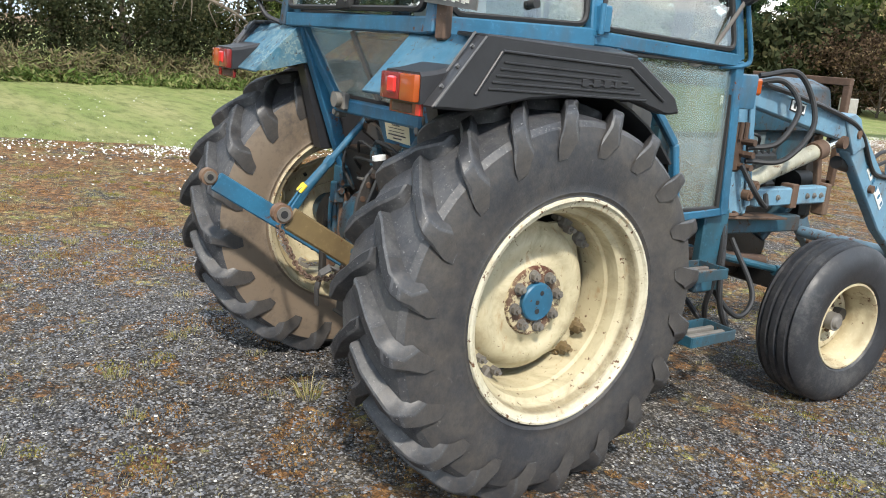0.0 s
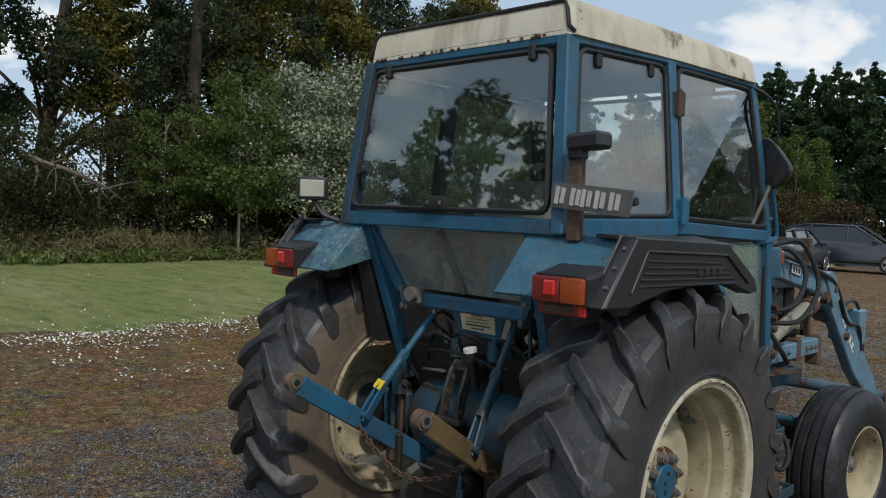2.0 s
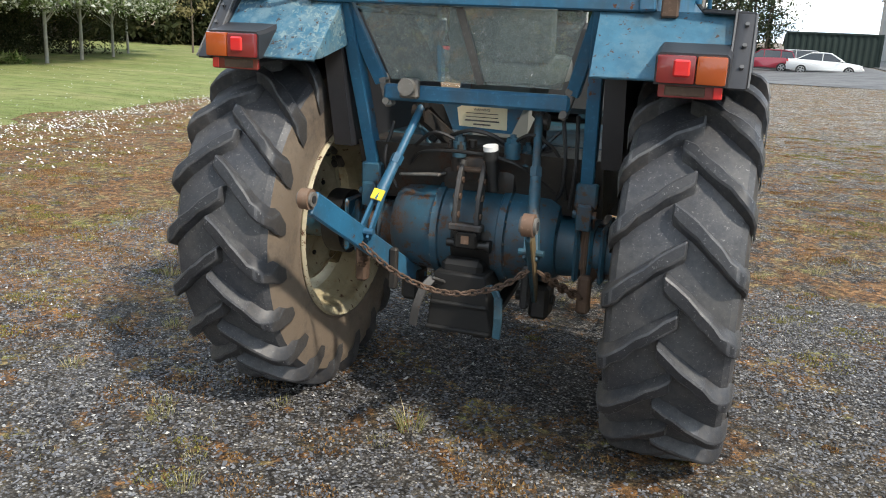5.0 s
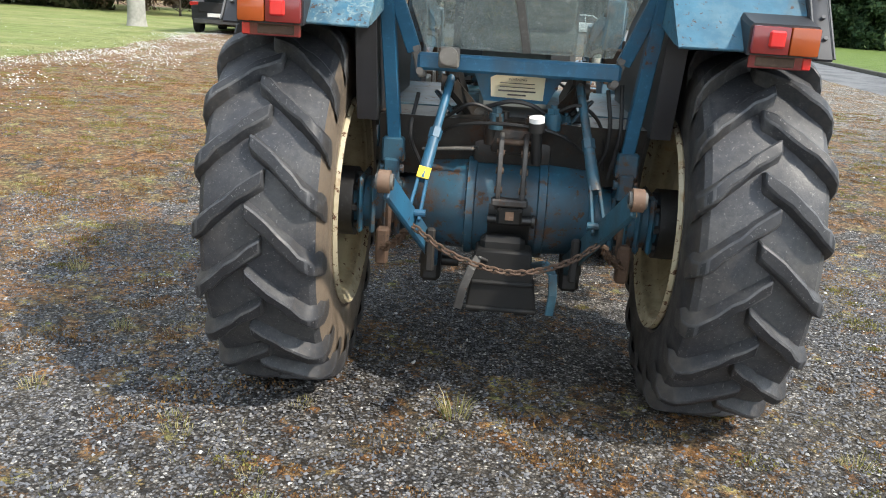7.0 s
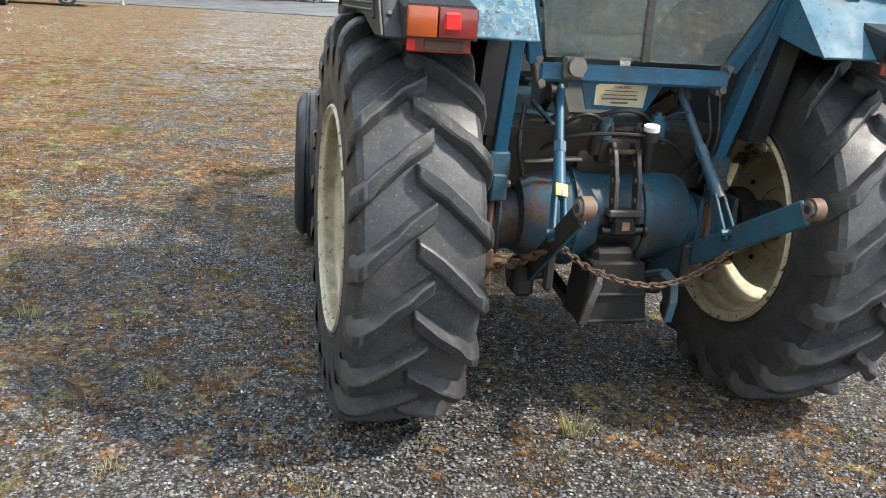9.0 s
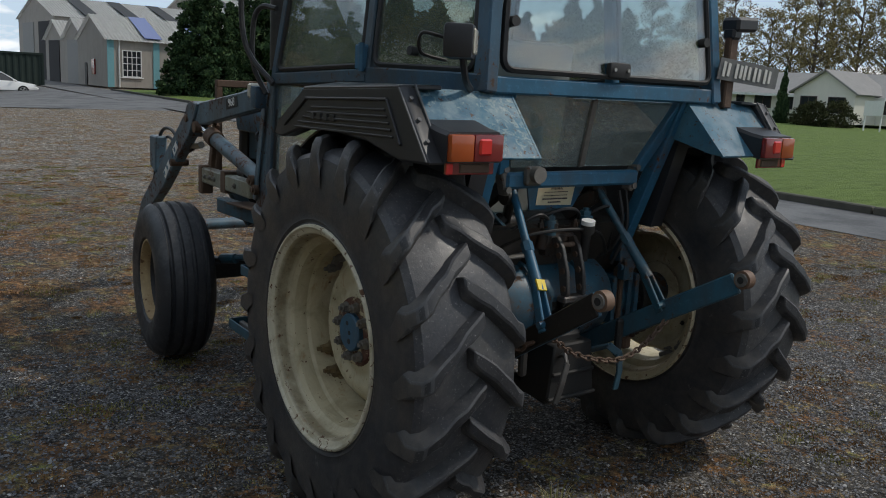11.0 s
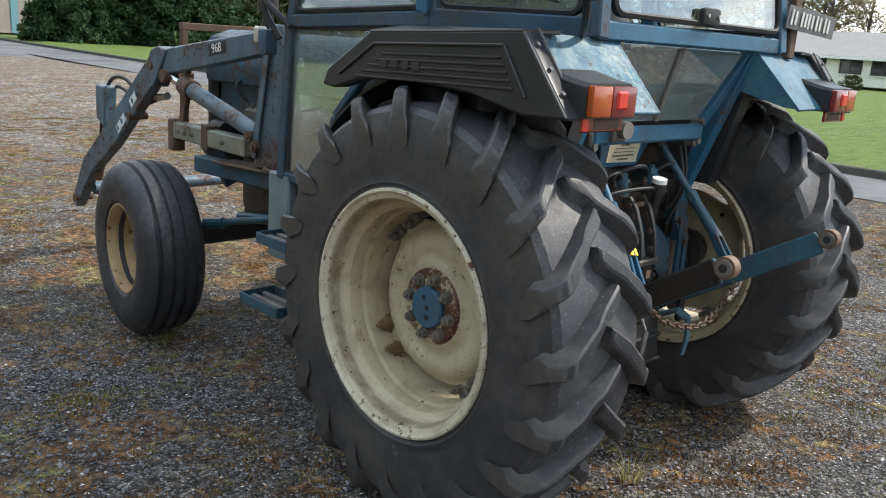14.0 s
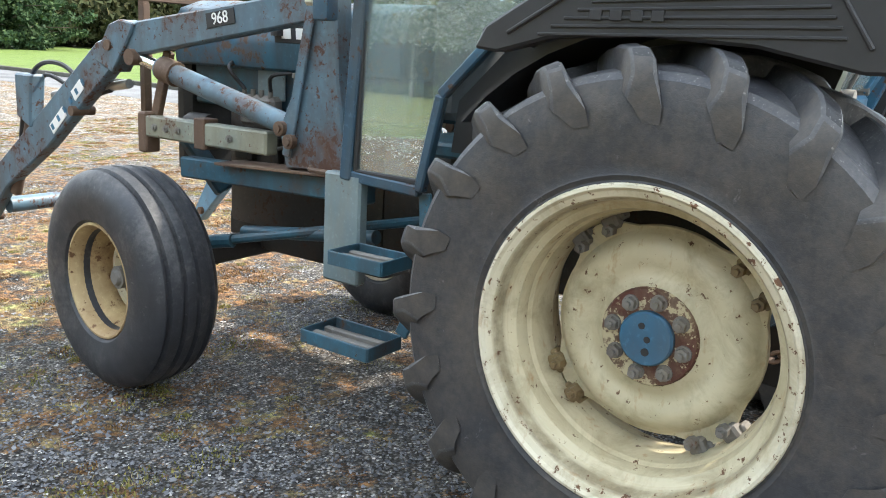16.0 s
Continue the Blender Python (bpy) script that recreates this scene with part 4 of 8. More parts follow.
txt = bpy.data.curves.new("label_word", "FONT")
txt.body = "WARNING"
txt.size, txt.extrude, txt.align_x, txt.align_y = 0.014, 0.0006, "CENTER", "CENTER"
word = new("label_word", txt)
word_me = bpy.data.meshes.new_from_object(word)
bpy.data.objects.remove(word)
word_me.materials.append(ink)
word = new("label_word", word_me)
word.matrix_world = Matrix.Translation((0.008, -0.1236, 1.272)) @ Matrix.Rotation(math.pi / 2 - 0.18, 4, "X")
word.parent = tag

# inside of the cab
bm = bmesh.new()
box(bm, (0, 0.32, 1.42), (0.46, 0.42, 0.12), bevel=0.04, seg=2)
box(bm, (0, 0.12, 1.66), (0.44, 0.10, 0.42), Matrix.Rotation(0.12, 3, "X"), 0.035, 2)
box(bm, (0, 0.32, 1.24), (0.28, 0.28, 0.26), bevel=0.02)
part("driver_seat", bm, interior_grey, cab, "worn grey vinyl driver seat")
bm = bmesh.new()
pts = [(0.19 * math.cos(a), 0.86 + 0.17 * math.sin(a), 1.62 + 0.09 * math.sin(a)) for a in np.linspace(0, 2 * math.pi, 25)]
tube(bm, pts, 0.014, 8, 1)
cyl(bm, (0, 0.86, 1.62), (0, 1.0, 1.3), 0.025, 10)
beam(bm, (-0.18, 0.86, 1.62), (0.18, 0.86, 1.62), 0.02, 0.012)
part("steering_wheel", bm, black_seal, cab)
bm = bmesh.new()
box(bm, (0, 1.08, 1.40), (0.62, 0.14, 0.45), bevel=0.03)
part("dashboard", bm, seat_mat, cab)
bm = bmesh.new()
box(bm, (CAB_X, 0.36, 2.372), (1.06, 1.20, 0.02), bevel=0.005)
part("headlining", bm, interior_grey, cab)
# arch walls in black, which stands in for the shadow behind the wheels
bm = bmesh.new()
prism(bm, [(-0.22, 1.1), (0.85, 1.1), (0.83, 1.27), (0.62, 1.48), (0.40, 1.62), (-0.30, 1.62), (-0.33, 1.5)], "x", 0.50, 0.575)
part("wheel_arch", bm, plastic, cab, "wheel arch wall coloured black for shade")
bm = bmesh.new()
prism(bm, [(-0.22, 1.1), (0.85, 1.1), (0.83, 1.27), (0.62, 1.48), (0.40, 1.62), (-0.30, 1.62), (-0.33, 1.5)], "x", -0.575, -0.50)
part("wheel_arch", bm, plastic, cab, "wheel arch wall coloured black for shade")
# belly in dark iron colour to stand for the deep shade above the axle
bm = bmesh.new()
prism(bm, [(-0.16, 1.12), (-0.06, 0.88), (0.9, 0.88), (0.9, 1.12)], "x", -0.50, 0.50)
part("cab_belly", bm, iron_oily, cab)


# ---- mudguards ----
def mudguard(s):
    bm = bmesh.new()
    # sloping rear panel and top sheet
    slab(bm, [(s * x, y, z) for x, y, z in ((0.475, -0.365, 1.655), (0.49, -0.565, 1.445), (0.91, -0.565, 1.45), (0.93, -0.365, 1.657))][:: s], 0.012, 0.003)
    slab(bm, [(s * x, y, z) for x, y, z in ((0.56, -0.366, 1.655), (0.93, -0.366, 1.657), (0.96, 0.30, 1.63), (0.62, 0.40, 1.64))][:: s], 0.012, 0.003)
    slab(bm, [(s * x, y, z) for x, y, z in ((0.475, -0.365, 1.655), (0.475, -0.30, 1.50), (0.488, -0.50, 1.45), (0.49, -0.565, 1.445))][:: s], 0.01)
    guard = part("mudguard", bm, blue_worn if s > 0 else blue_lichen, tractor, "weathered blue mudguard with black plastic trim" if s > 0 else "lichen-speckled blue mudguard with black plastic trim")
    bm = bmesh.new()  # moulded side trim
    face = [(-0.585, 1.43), (-0.40, 1.66), (0.275, 1.632), (0.50, 1.50), (0.535, 1.44), (0.46, 1.432), (0.30, 1.475), (0.05, 1.485), (-0.2, 1.47), (-0.42, 1.425)]
    x0, x1 = (0.90, 0.965) if s > 0 else (-0.965, -0.90)
    prism(bm, face, "x", x0, x1, 0.008)
    slabp = [(s * x, y, z) for x, y, z in ((0.80, -0.40, 1.668), (0.965, -0.40, 1.662), (0.965, 0.275, 1.636), (0.80, 0.30, 1.66))]
    slab(bm, slabp[:: s], 0.015, 0.004)
    slab(bm, [(s * x, y, z) for x, y, z in ((0.60, 0.29, 1.645), (0.95, 0.28, 1.635), (0.95, 0.52, 1.49), (0.60, 0.56, 1.46))][:: s], 0.015, 0.004)
    trim = part("plastic_trim", bm, plastic, guard, "black ribbed plastic trim")
    bm = bmesh.new()  # raised border and ribs
    inner = [(-0.43, 1.475), (-0.335, 1.615), (0.24, 1.594), (0.43, 1.482)]
    for a, b in zip(inner[:-1], inner[1:]):
        beam(bm, (s * 0.967, *a), (s * 0.967, *b), 0.010, 0.012, (1, 0, 0), 0.003)
    for k in range(5):
        z = 1.585 - k * 0.021
        f = k / 4
        beam(bm, (s * 0.966, -0.325 - 0.055 * f, z - 0.004), (s * 0.966, 0.20 + 0.14 * f, z - 0.022 + 0.004 * f), 0.008, 0.008, (0, 0, 1), 0.002)
    for k in range(4):  # worn raised lettering, as bars
        box(bm, (s * 0.968, 0.03 + k * 0.052, 1.532), (0.006, 0.032, 0.026), bevel=0.002)
    part("trim_rib", bm, plastic, trim)
    bm = bmesh.new()
    beam(bm, (s * 0.966, -0.575, 1.437), (s * 0.966, -0.402, 1.655), 0.006, 0.006, (1, 0, 0), 0.001)
    beam(bm, (s * 0.905, -0.57, 1.447), (s * 0.905, -0.402, 1.667), 0.008, 0.006, (1, 0, 0), 0.001)
    for k in range(3):
        f = 0.2 + 0.3 * k
        cyl(bm, (s * 0.94, -0.565 + 0.17 * f - 0.01, 1.45 + 0.21 * f + 0.008), (s * 0.94, -0.565 + 0.17 * f + 0.01, 1.45 + 0.21 * f - 0.008), 0.007, 8)
    part("scuffed_edge", bm, plastic_edge, trim, "grey scuffed edge")
    bm = bmesh.new()  # black lining over the tyre
    arc = [(0.79 * math.cos(a), HUB_Z + 0.79 * math.sin(a)) for a in np.linspace(math.radians(112), math.radians(40), 10)]
    prism(bm, arc + [(y * 0.988, HUB_Z + (z - HUB_Z) * 0.988) for y, z in arc[::-1]], "x", min(s * 0.57, s * 0.90), max(s * 0.57, s * 0.90))
    part("mudguard_lining", bm, plastic, guard)
    # tail lamp
    bm = bmesh.new()
    hx = 0.80
    secs = [(-0.40, 1.50, 1.575, 0.112), (-0.54, 1.445, 1.54, 0.110), (-0.592, 1.436, 1.532, 0.108)]
    rings = []
    for y, z0, z1, w in secs:
        rings.append([bm.verts.new((s * (hx + a * w), y, z)) for a, z in ((-1, z0), (1, z0), (1, z1 - 0.012), (0.9, z1), (-0.9, z1), (-1, z1 - 0.012))])
    for a, b in zip(rings, rings[1:]):
        for k in range(6):
            bm.faces.new((a[k], a[(k + 1) % 6], b[(k + 1) % 6], b[k]))
    bm.faces.new(rings[0])
    bm.faces.new(rings[-1])
    bmesh.ops.recalc_face_normals(bm, faces=bm.faces[:])
    lampbox = part("tail_lamp", bm, plastic, guard, "black tail lamp housing with red and amber lenses", angle=20)
    for name, x0, x1, mt in (("red_lens", 0.698, 0.812, red), ("amber_lens", 0.814, 0.902, amber)):
        bm = bmesh.new()
        box(bm, (s * (x0 + x1) / 2, -0.598, 1.483), (x1 - x0, 0.03, 0.085), bevel=0.008, seg=2)
        part(name, bm, mt, lampbox)
    bm = bmesh.new()
    box(bm, (s * 0.772, -0.610, 1.487), (0.05, 0.02, 0.052), bevel=0.006)
    part("stop_lens", bm, red_bright, lampbox)
    bm = bmesh.new()
    box(bm, (s * 0.80, -0.572, 1.418), (0.19, 0.012, 0.042), bevel=0.003)
    part("reflector_plate", bm, red, lampbox, "faded red reflector strip")
    bm = bmesh.new()
    box(bm, (s * 0.882, -0.579, 1.418), (0.026, 0.006, 0.036), bevel=0.002)
    part("reflector", bm, red_bright, lampbox)
    bm = bmesh.new()
    box(bm, (s * 0.785, -0.577, 1.418), (0.12, 0.008, 0.03), bevel=0.003)
    part("reflector_grime", bm, rust_iron, lampbox)


for s in (1, -1):
    mudguard(s)

# number plate and lamps at the rear corners
bm = bmesh.new()
box(bm, (0.70, -0.385, 1.80), (0.055, 0.035, 0.33), bevel=0.006)
stalk = part("lamp_bracket", bm, rust_iron, tractor, "rusty upright bracket on the mudguard")
bm = bmesh.new()
box(bm, (0.745, -0.385, 1.985), (0.145, 0.09, 0.06), Matrix.Rotation(-0.06, 3, "Y"), 0.012)
box(bm, (0.70, -0.385, 1.945), (0.06, 0.06, 0.05), bevel=0.01)
part("plate_lamp", bm, plastic, stalk)
bm = bmesh.new()
PA, PB, PC, PD = Vector((0.618, -0.405, 1.845)), Vector((0.972, -0.448, 1.815)), Vector((0.958, -0.448, 1.727)), Vector((0.602, -0.405, 1.755))
slab(bm, [PA, PD, PC, PB], 0.006)
nplate = part("number_plate", bm, plate_dark, tractor, "dull dark number plate with pale strokes", smooth=False)
for u in (0.075, 0.28, 0.42, 0.59, 0.77):
    for du, v0, v1 in ((0.0, 0.16, 0.84), (0.075, 0.2, 0.8)):
        bm = bmesh.new()
        top, bot = PA + (PB - PA) * (u + du), PD + (PC - PD) * (u + du)
        a, b = top + (bot - top) * v0, top + (bot - top) * v1
        beam(bm, a + Vector((0, -0.003, 0)), b + Vector((0, -0.003, 0)), 0.017, 0.003, (0, 1, 0), 0.0)
        part("plate_stroke", bm, plate_light, nplate)
bm = bmesh.new()
tube(bm, [(-0.66, -0.37, 1.66), (-0.72, -0.42, 1.69), (-0.76, -0.45, 1.76)], 0.012, 8)
box(bm, (-0.770, -0.445, 1.808), (0.138, 0.095, 0.108), Matrix.Rotation(0.85, 3, "Z"), 0.014, 2)
wl = part("work_lamp", bm, plastic, tractor, "black work lamp with a frosted white lens")
bm = bmesh.new()
box(bm, (-0.7335, -0.4765, 1.808), (0.112, 0.012, 0.080), Matrix.Rotation(0.85, 3, "Z"), 0.004)
part("lamp_lens", bm, lamp_white, wl)
bm = bmesh.new()
tube(bm, [(-0.80, -0.40, 1.82), (-0.86, -0.36, 1.83), (-0.84, -0.33, 1.77), (-0.74, -0.33, 1.75)], 0.006, 6)
part("lamp_cable", bm, hose_mat, wl)


# ---- mirrors, tubes and lamps at the front corners ----
def mirror_arm(s):
    bm = bmesh.new()
    if s > 0:
        tube(bm, [(0.67, 1.00, 2.36), (0.74, 1.07, 2.30), (0.76, 1.12, 2.20), (0.74, 1.14, 2.05)], 0.007, 8)
    else:
        tube(bm, [(-0.66, 1.02, 2.37), (-0.70, 1.10, 2.38), (-0.77, 1.32, 2.27), (-0.78, 1.34, 2.20), (-0.78, 1.34, 1.92), (-0.76, 1.28, 1.76), (-0.70, 1.14, 1.63)], 0.014, 8)
        tube(bm, [(-0.69, 1.14, 1.98), (-0.72, 1.24, 1.99), (-0.74, 1.29, 1.92), (-0.74, 1.29, 1.72), (-0.70, 1.22, 1.58)], 0.013, 8)
    arm = part("mirror_arm", bm, dark_iron if s > 0 else hose_mat, tractor, "bent tube mirror arm")
    if s > 0:
        bm = bmesh.new()
        c = Vector((0.728, 1.13, 2.005))
        m = Matrix.Rotation(math.radians(-12), 3, "Z") @ Matrix.Rotation(math.radians(-40), 3, "Y")
        ring = [(0.076 * math.copysign(abs(math.cos(a)) ** 0.5, math.cos(a)), 0.116 * math.copysign(abs(math.sin(a)) ** 0.5, math.sin(a))) for a in np.linspace(0, 2 * math.pi, 24, endpoint=False)]
        lv = [[bm.verts.new(c + m @ Vector((x * k, y, z * k))) for x, z in ring] for k, y in ((1.0, -0.018), (1.04, -0.005), (0.9, 0.03), (0.5, 0.045))]
        for a, b in zip(lv, lv[1:]):
            for k in range(24):
                bm.faces.new((a[k], a[(k + 1) % 24], b[(k + 1) % 24], b[k]))
        bm.faces.new(lv[-1])
        bm.faces.new(lv[0][::-1])
        bmesh.ops.recalc_face_normals(bm, faces=bm.faces[:])
        part("mirror", bm, plastic, arm, "dusty rounded wing mirror")
        bm = bmesh.new()
        faces = [bm.verts.new(c + m @ Vector((x * 0.9, -0.0195, z * 0.93))) for x, z in ring]
        bm.faces.new(faces[::-1])
        part("mirror_face", bm, mirror_dull, arm, "dull dirty mirror face with rust at the bottom")
        bm = bmesh.new()
        tube(bm, [(0.735, 1.135, 1.93), (0.742, 1.145, 1.85), (0.742, 1.205, 1.68), (0.735, 1.175, 1.637), (0.70, 1.06, 1.625)], 0.011, 8)
        part("mirror_rod", bm, blue, arm, "bent blue rod")
        bm = bmesh.new()
        tube(bm, [(0.70, 0.86, 1.628), (0.71, 0.93, 1.636), (0.725, 1.03, 1.77), (0.735, 1.12, 1.90)], 0.009, 8)
        part("mirror_stay", bm, grey_iron, arm, "bare grey stay rod")
    bm = bmesh.new()
    box(bm, (s * 0.705, 1.245 if s > 0 else 1.31, 1.525 if s > 0 else 1.56), (0.06, 0.12 if s > 0 else 0.07, 0.15 if s > 0 else 0.11), bevel=0.012, seg=2)
    lamp = part("side_lamp", bm, blue if s > 0 else blue_grimy_shaded, tractor, "blue side lamp box with an amber lens" if s > 0 else "grimy side lamp box with a clear lens")
    bm = bmesh.new()
    box(bm, (s * 0.708, 1.318 if s > 0 else 1.365, 1.55 if s > 0 else 1.59), (0.05, 0.05, 0.075), bevel=0.01)
    part("amber_lens" if s > 0 else "clear_lens", bm, amber if s > 0 else lamp_white, lamp)


for s in (1, -1):
    mirror_arm(s)
bm = bmesh.new()
tube(bm, [(-0.30, 1.96, 1.45), (-0.30, 1.96, 1.72)], 0.03, 12, 1)
cyl(bm, (-0.30, 1.96, 1.70), (-0.30, 1.96, 2.10), 0.055, 16)
tube(bm, [(-0.30, 1.96, 2.08), (-0.30, 1.96, 2.20), (-0.30, 1.92, 2.28), (-0.30, 1.84, 2.33)], 0.034, 12)
part("exhaust", bm, dark_iron, tractor, "dark exhaust stack with a bent tip")


# ---- chassis, axle and linkage ----
bm = bmesh.new()
lathe(bm, [(-0.34, 0.02), (-0.34, 0.150), (-0.30, 0.178), (-0.155, 0.190), (-0.15, 0.206), (-0.122, 0.206), (-0.117, 0.196), (0.117, 0.196), (0.122, 0.206), (0.15, 0.206), (0.155, 0.190), (0.30, 0.178), (0.34, 0.150), (0.34, 0.02)], 40, (0, -0.03, 0.775))
bmesh.ops.recalc_face_normals(bm, faces=bm.faces[:])
axle = part("rear_axle", bm, blue_mid, tractor, "greasy blue rear axle housing")
bm = bmesh.new()  # grease that has run down from the bracket
lathe(bm, [(-0.075, 0.1965), (-0.06, 0.1985), (0.0, 0.199), (0.06, 0.1985), (0.085, 0.1965)], 16, (0.012, -0.03, 0.775), start=radians(168), end=radians(262))
bmesh.ops.recalc_face_normals(bm, faces=bm.faces[:])
part("grease_crust", bm, grease, axle, "thick black grease on the housing")
for x in (-0.137, 0.137):
    for k in range(14):
        a = 2 * math.pi * k / 14
        bm = bmesh.new()
        nut(bm, (x, -0.03 + 0.197 * math.cos(a), 0.775 + 0.197 * math.sin(a)), (1 if x > 0 else -1, 0, 0), 0.009, 0.012)
        part("housing_bolt", bm, grey_iron, axle)
for s in (1, -1):
    bm = bmesh.new()
    cyl(bm, (s * 0.33, 0, 0.745), (s * 0.60, 0, HUB_Z), 0.125, 24, 0.10)
    for x in (0.42, 0.47, 0.52, 0.57):
        box(bm, (s * x, 0, 0.745), (0.022, 0.26, 0.23), bevel=0.012)
    cyl(bm, (s * 0.58, 0, HUB_Z), (s * 0.84, 0, HUB_Z), 0.085, 24)
    part("axle_trumpet", bm, blue_mid, axle, "ribbed blue axle trumpet")
    bm = bmesh.new()
    box(bm, (s * 0.455, -0.10, 0.79), (0.045, 0.03, 0.22), bevel=0.006)
    cyl(bm, (s * 0.455, -0.12, 0.92), (s * 0.455, -0.12, 0.63), 0.012, 8)
    part("axle_bolt", bm, rust_iron, axle)
    bm = bmesh.new()  # brake drum and inner wheel parts
    cyl(bm, (s * 0.60, 0, HUB_Z), (s * 0.68, 0, HUB_Z), 0.14, 28)
    for k in range(8):
        a = 2 * math.pi * k / 8
        nut(bm, (s * 0.60, 0.108 * math.cos(a), HUB_Z + 0.108 * math.sin(a)), (-s, 0, 0), 0.018, 0.02)
    part("axle_flange", bm, dark_iron, axle)
# gearbox and engine
bm = bmesh.new()
box(bm, (0, 0.75, 0.80), (0.40, 1.4, 0.46), bevel=0.04, seg=2)
box(bm, (0, 1.9, 0.85), (0.42, 0.95, 0.56), bevel=0.04, seg=2)
box(bm, (0, 1.85, 0.52), (0.30, 0.8, 0.16), bevel=0.04, seg=2)
for k in range(5):
    box(bm, (-0.23, 1.55 + k * 0.17, 0.95), (0.06, 0.11, 0.14), bevel=0.015)
    box(bm, (0.23, 1.55 + k * 0.17, 0.95), (0.06, 0.11, 0.14), bevel=0.015)
part("engine_block", bm, iron_oily, tractor, "oily dark engine and gearbox")
for s in (1, -1):
    bm = bmesh.new()
    box(bm, (s * 0.17, 1.95, 1.22), (0.10, 1.30, 0.20), bevel=0.012)
    part("engine_cowl", bm, blue_dirty, tractor, "dirty blue side cowl")
    bm = bmesh.new()
    box(bm, (s * 0.235, 2.06, 1.235), (0.012, 0.17, 0.13), bevel=0.004)
    part("cowl_plate", bm, panel_paint, tractor, "pale blue cover plate")
    for k in range(7):
        bm = bmesh.new()
        box(bm, (s * 0.232, 1.84, 1.18 + k * 0.019), (0.010, 0.15, 0.008))
        part("cowl_louvre", bm, dark_iron, tractor)
    for k, y in enumerate((0.20, 0.42, 0.66, 0.90, 1.14)):
        bm = bmesh.new()
        box(bm, (s * 0.212, y, 0.80), (0.03, 0.022, 0.40), bevel=0.006)
        part("casing_rib", bm, iron_oily, tractor)
        for z in (0.66, 0.80, 0.94):
            bm = bmesh.new()
            nut(bm, (s * 0.20, y + 0.07, z), (s, 0, 0), 0.012, 0.012)
            part("casing_bolt", bm, rust_iron, tractor)
    bm = bmesh.new()
    box(bm, (s * 0.28, 1.02, 0.60), (0.13, 0.34, 0.10), bevel=0.02)
    beam(bm, (s * 0.30, 1.25, 0.60), (s * 0.30, 1.62, 0.52), 0.03, 0.05)
    part("step_mount", bm, dark_iron, tractor, "dark bracket beside the gearbox")
for s in (1, -1):
    bm = bmesh.new()
    cyl(bm, (s * 0.25, 1.84, 1.10), (s * 0.25, 1.84, 1.28), 0.05, 16)
    cyl(bm, (s * 0.25, 1.84, 1.28), (s * 0.25, 1.84, 1.30), 0.056, 16)
    part("engine_filter", bm, grey_iron, tractor, "dull metal engine filter")
    bm = bmesh.new()
    box(bm, (s * 0.26, 2.1, 1.12), (0.08, 0.22, 0.14), bevel=0.02)
    for k in range(4):
        cyl(bm, (s * 0.28, 2.02 + k * 0.055, 1.18), (s * 0.28, 2.02 + k * 0.055, 1.215), 0.011, 8)
    part("injection_pump", bm, grey_iron, tractor, "oily injection pump")
    bm = bmesh.new()
    cyl(bm, (s * 0.27, 2.42, 1.02), (s * 0.27, 2.56, 1.02), 0.06, 18)
    cyl(bm, (s * 0.27, 2.56, 1.02), (s * 0.27, 2.59, 1.02), 0.045, 18)
    part("alternator", bm, dark_iron, tractor)
    for pts in ([(s * 0.28, 2.02, 1.21), (s * 0.31, 1.98, 1.28), (s * 0.24, 1.90, 1.30)], [(s * 0.28, 2.18, 1.21), (s * 0.32, 2.24, 1.30), (s * 0.22, 2.3, 1.34)], [(s * 0.24, 1.45, 1.15), (s * 0.33, 1.6, 1.08), (s * 0.34, 1.9, 0.98), (s * 0.28, 2.2, 0.95)], [(s * 0.25, 1.5, 1.26), (s * 0.34, 1.62, 1.20), (s * 0.33, 1.82, 1.06), (s * 0.28, 2.05, 1.02)]):
        bm = bmesh.new()
        tube(bm, pts, 0.009, 7)
        part("engine_pipe", bm, hose_mat, tractor, "thin black engine pipe")
# bonnet takes a darker blue than the cab to hold the shade on its sides
bm = bmesh.new()
prism(bm, [(-0.27, 1.30), (-0.285, 1.42), (-0.25, 1.555), (-0.12, 1.60), (0.12, 1.60), (0.25, 1.555), (0.285, 1.42), (0.27, 1.30)], "y", 1.30, 2.68, 0.012)
hood = part("bonnet", bm, blue_mid, tractor, "blue sheet steel bonnet")
for s in (1, -1):
    bm = bmesh.new()
    box(bm, (s * 0.287, 1.78, 1.46), (0.008, 0.42, 0.075), Matrix.Rotation(s * 0.1, 3, "Y"), 0.002)
    dec = part("bonnet_decal", bm, black_seal, hood, "black decal strip with white bars")
    for k in range(4):
        bm = bmesh.new()
        box(bm, (s * 0.293, 1.66 + k * 0.085, 1.462), (0.004, 0.055, 0.045), Matrix.Rotation(s * 0.1, 3, "Y"), 0.001)
        part("decal_bar", bm, white, dec)
bm = bmesh.new()
box(bm, (0, 2.67, 1.12), (0.50, 0.10, 0.70), bevel=0.03)
part("grille", bm, dark_iron, hood)
bm = bmesh.new()
box(bm, (-0.24, 1.72, 1.20), (0.10, 0.26, 0.20), bevel=0.02)
part("battery", bm, white, tractor, "pale battery box")
# front axle
bm = bmesh.new()
beam(bm, (-0.62, AXLE_F, 0.47), (0.62, AXLE_F, 0.47), 0.09, 0.11, (0, 0, 1), 0.012)
box(bm, (0, AXLE_F + 0.02, 0.55), (0.3, 0.34, 0.16), bevel=0.03)
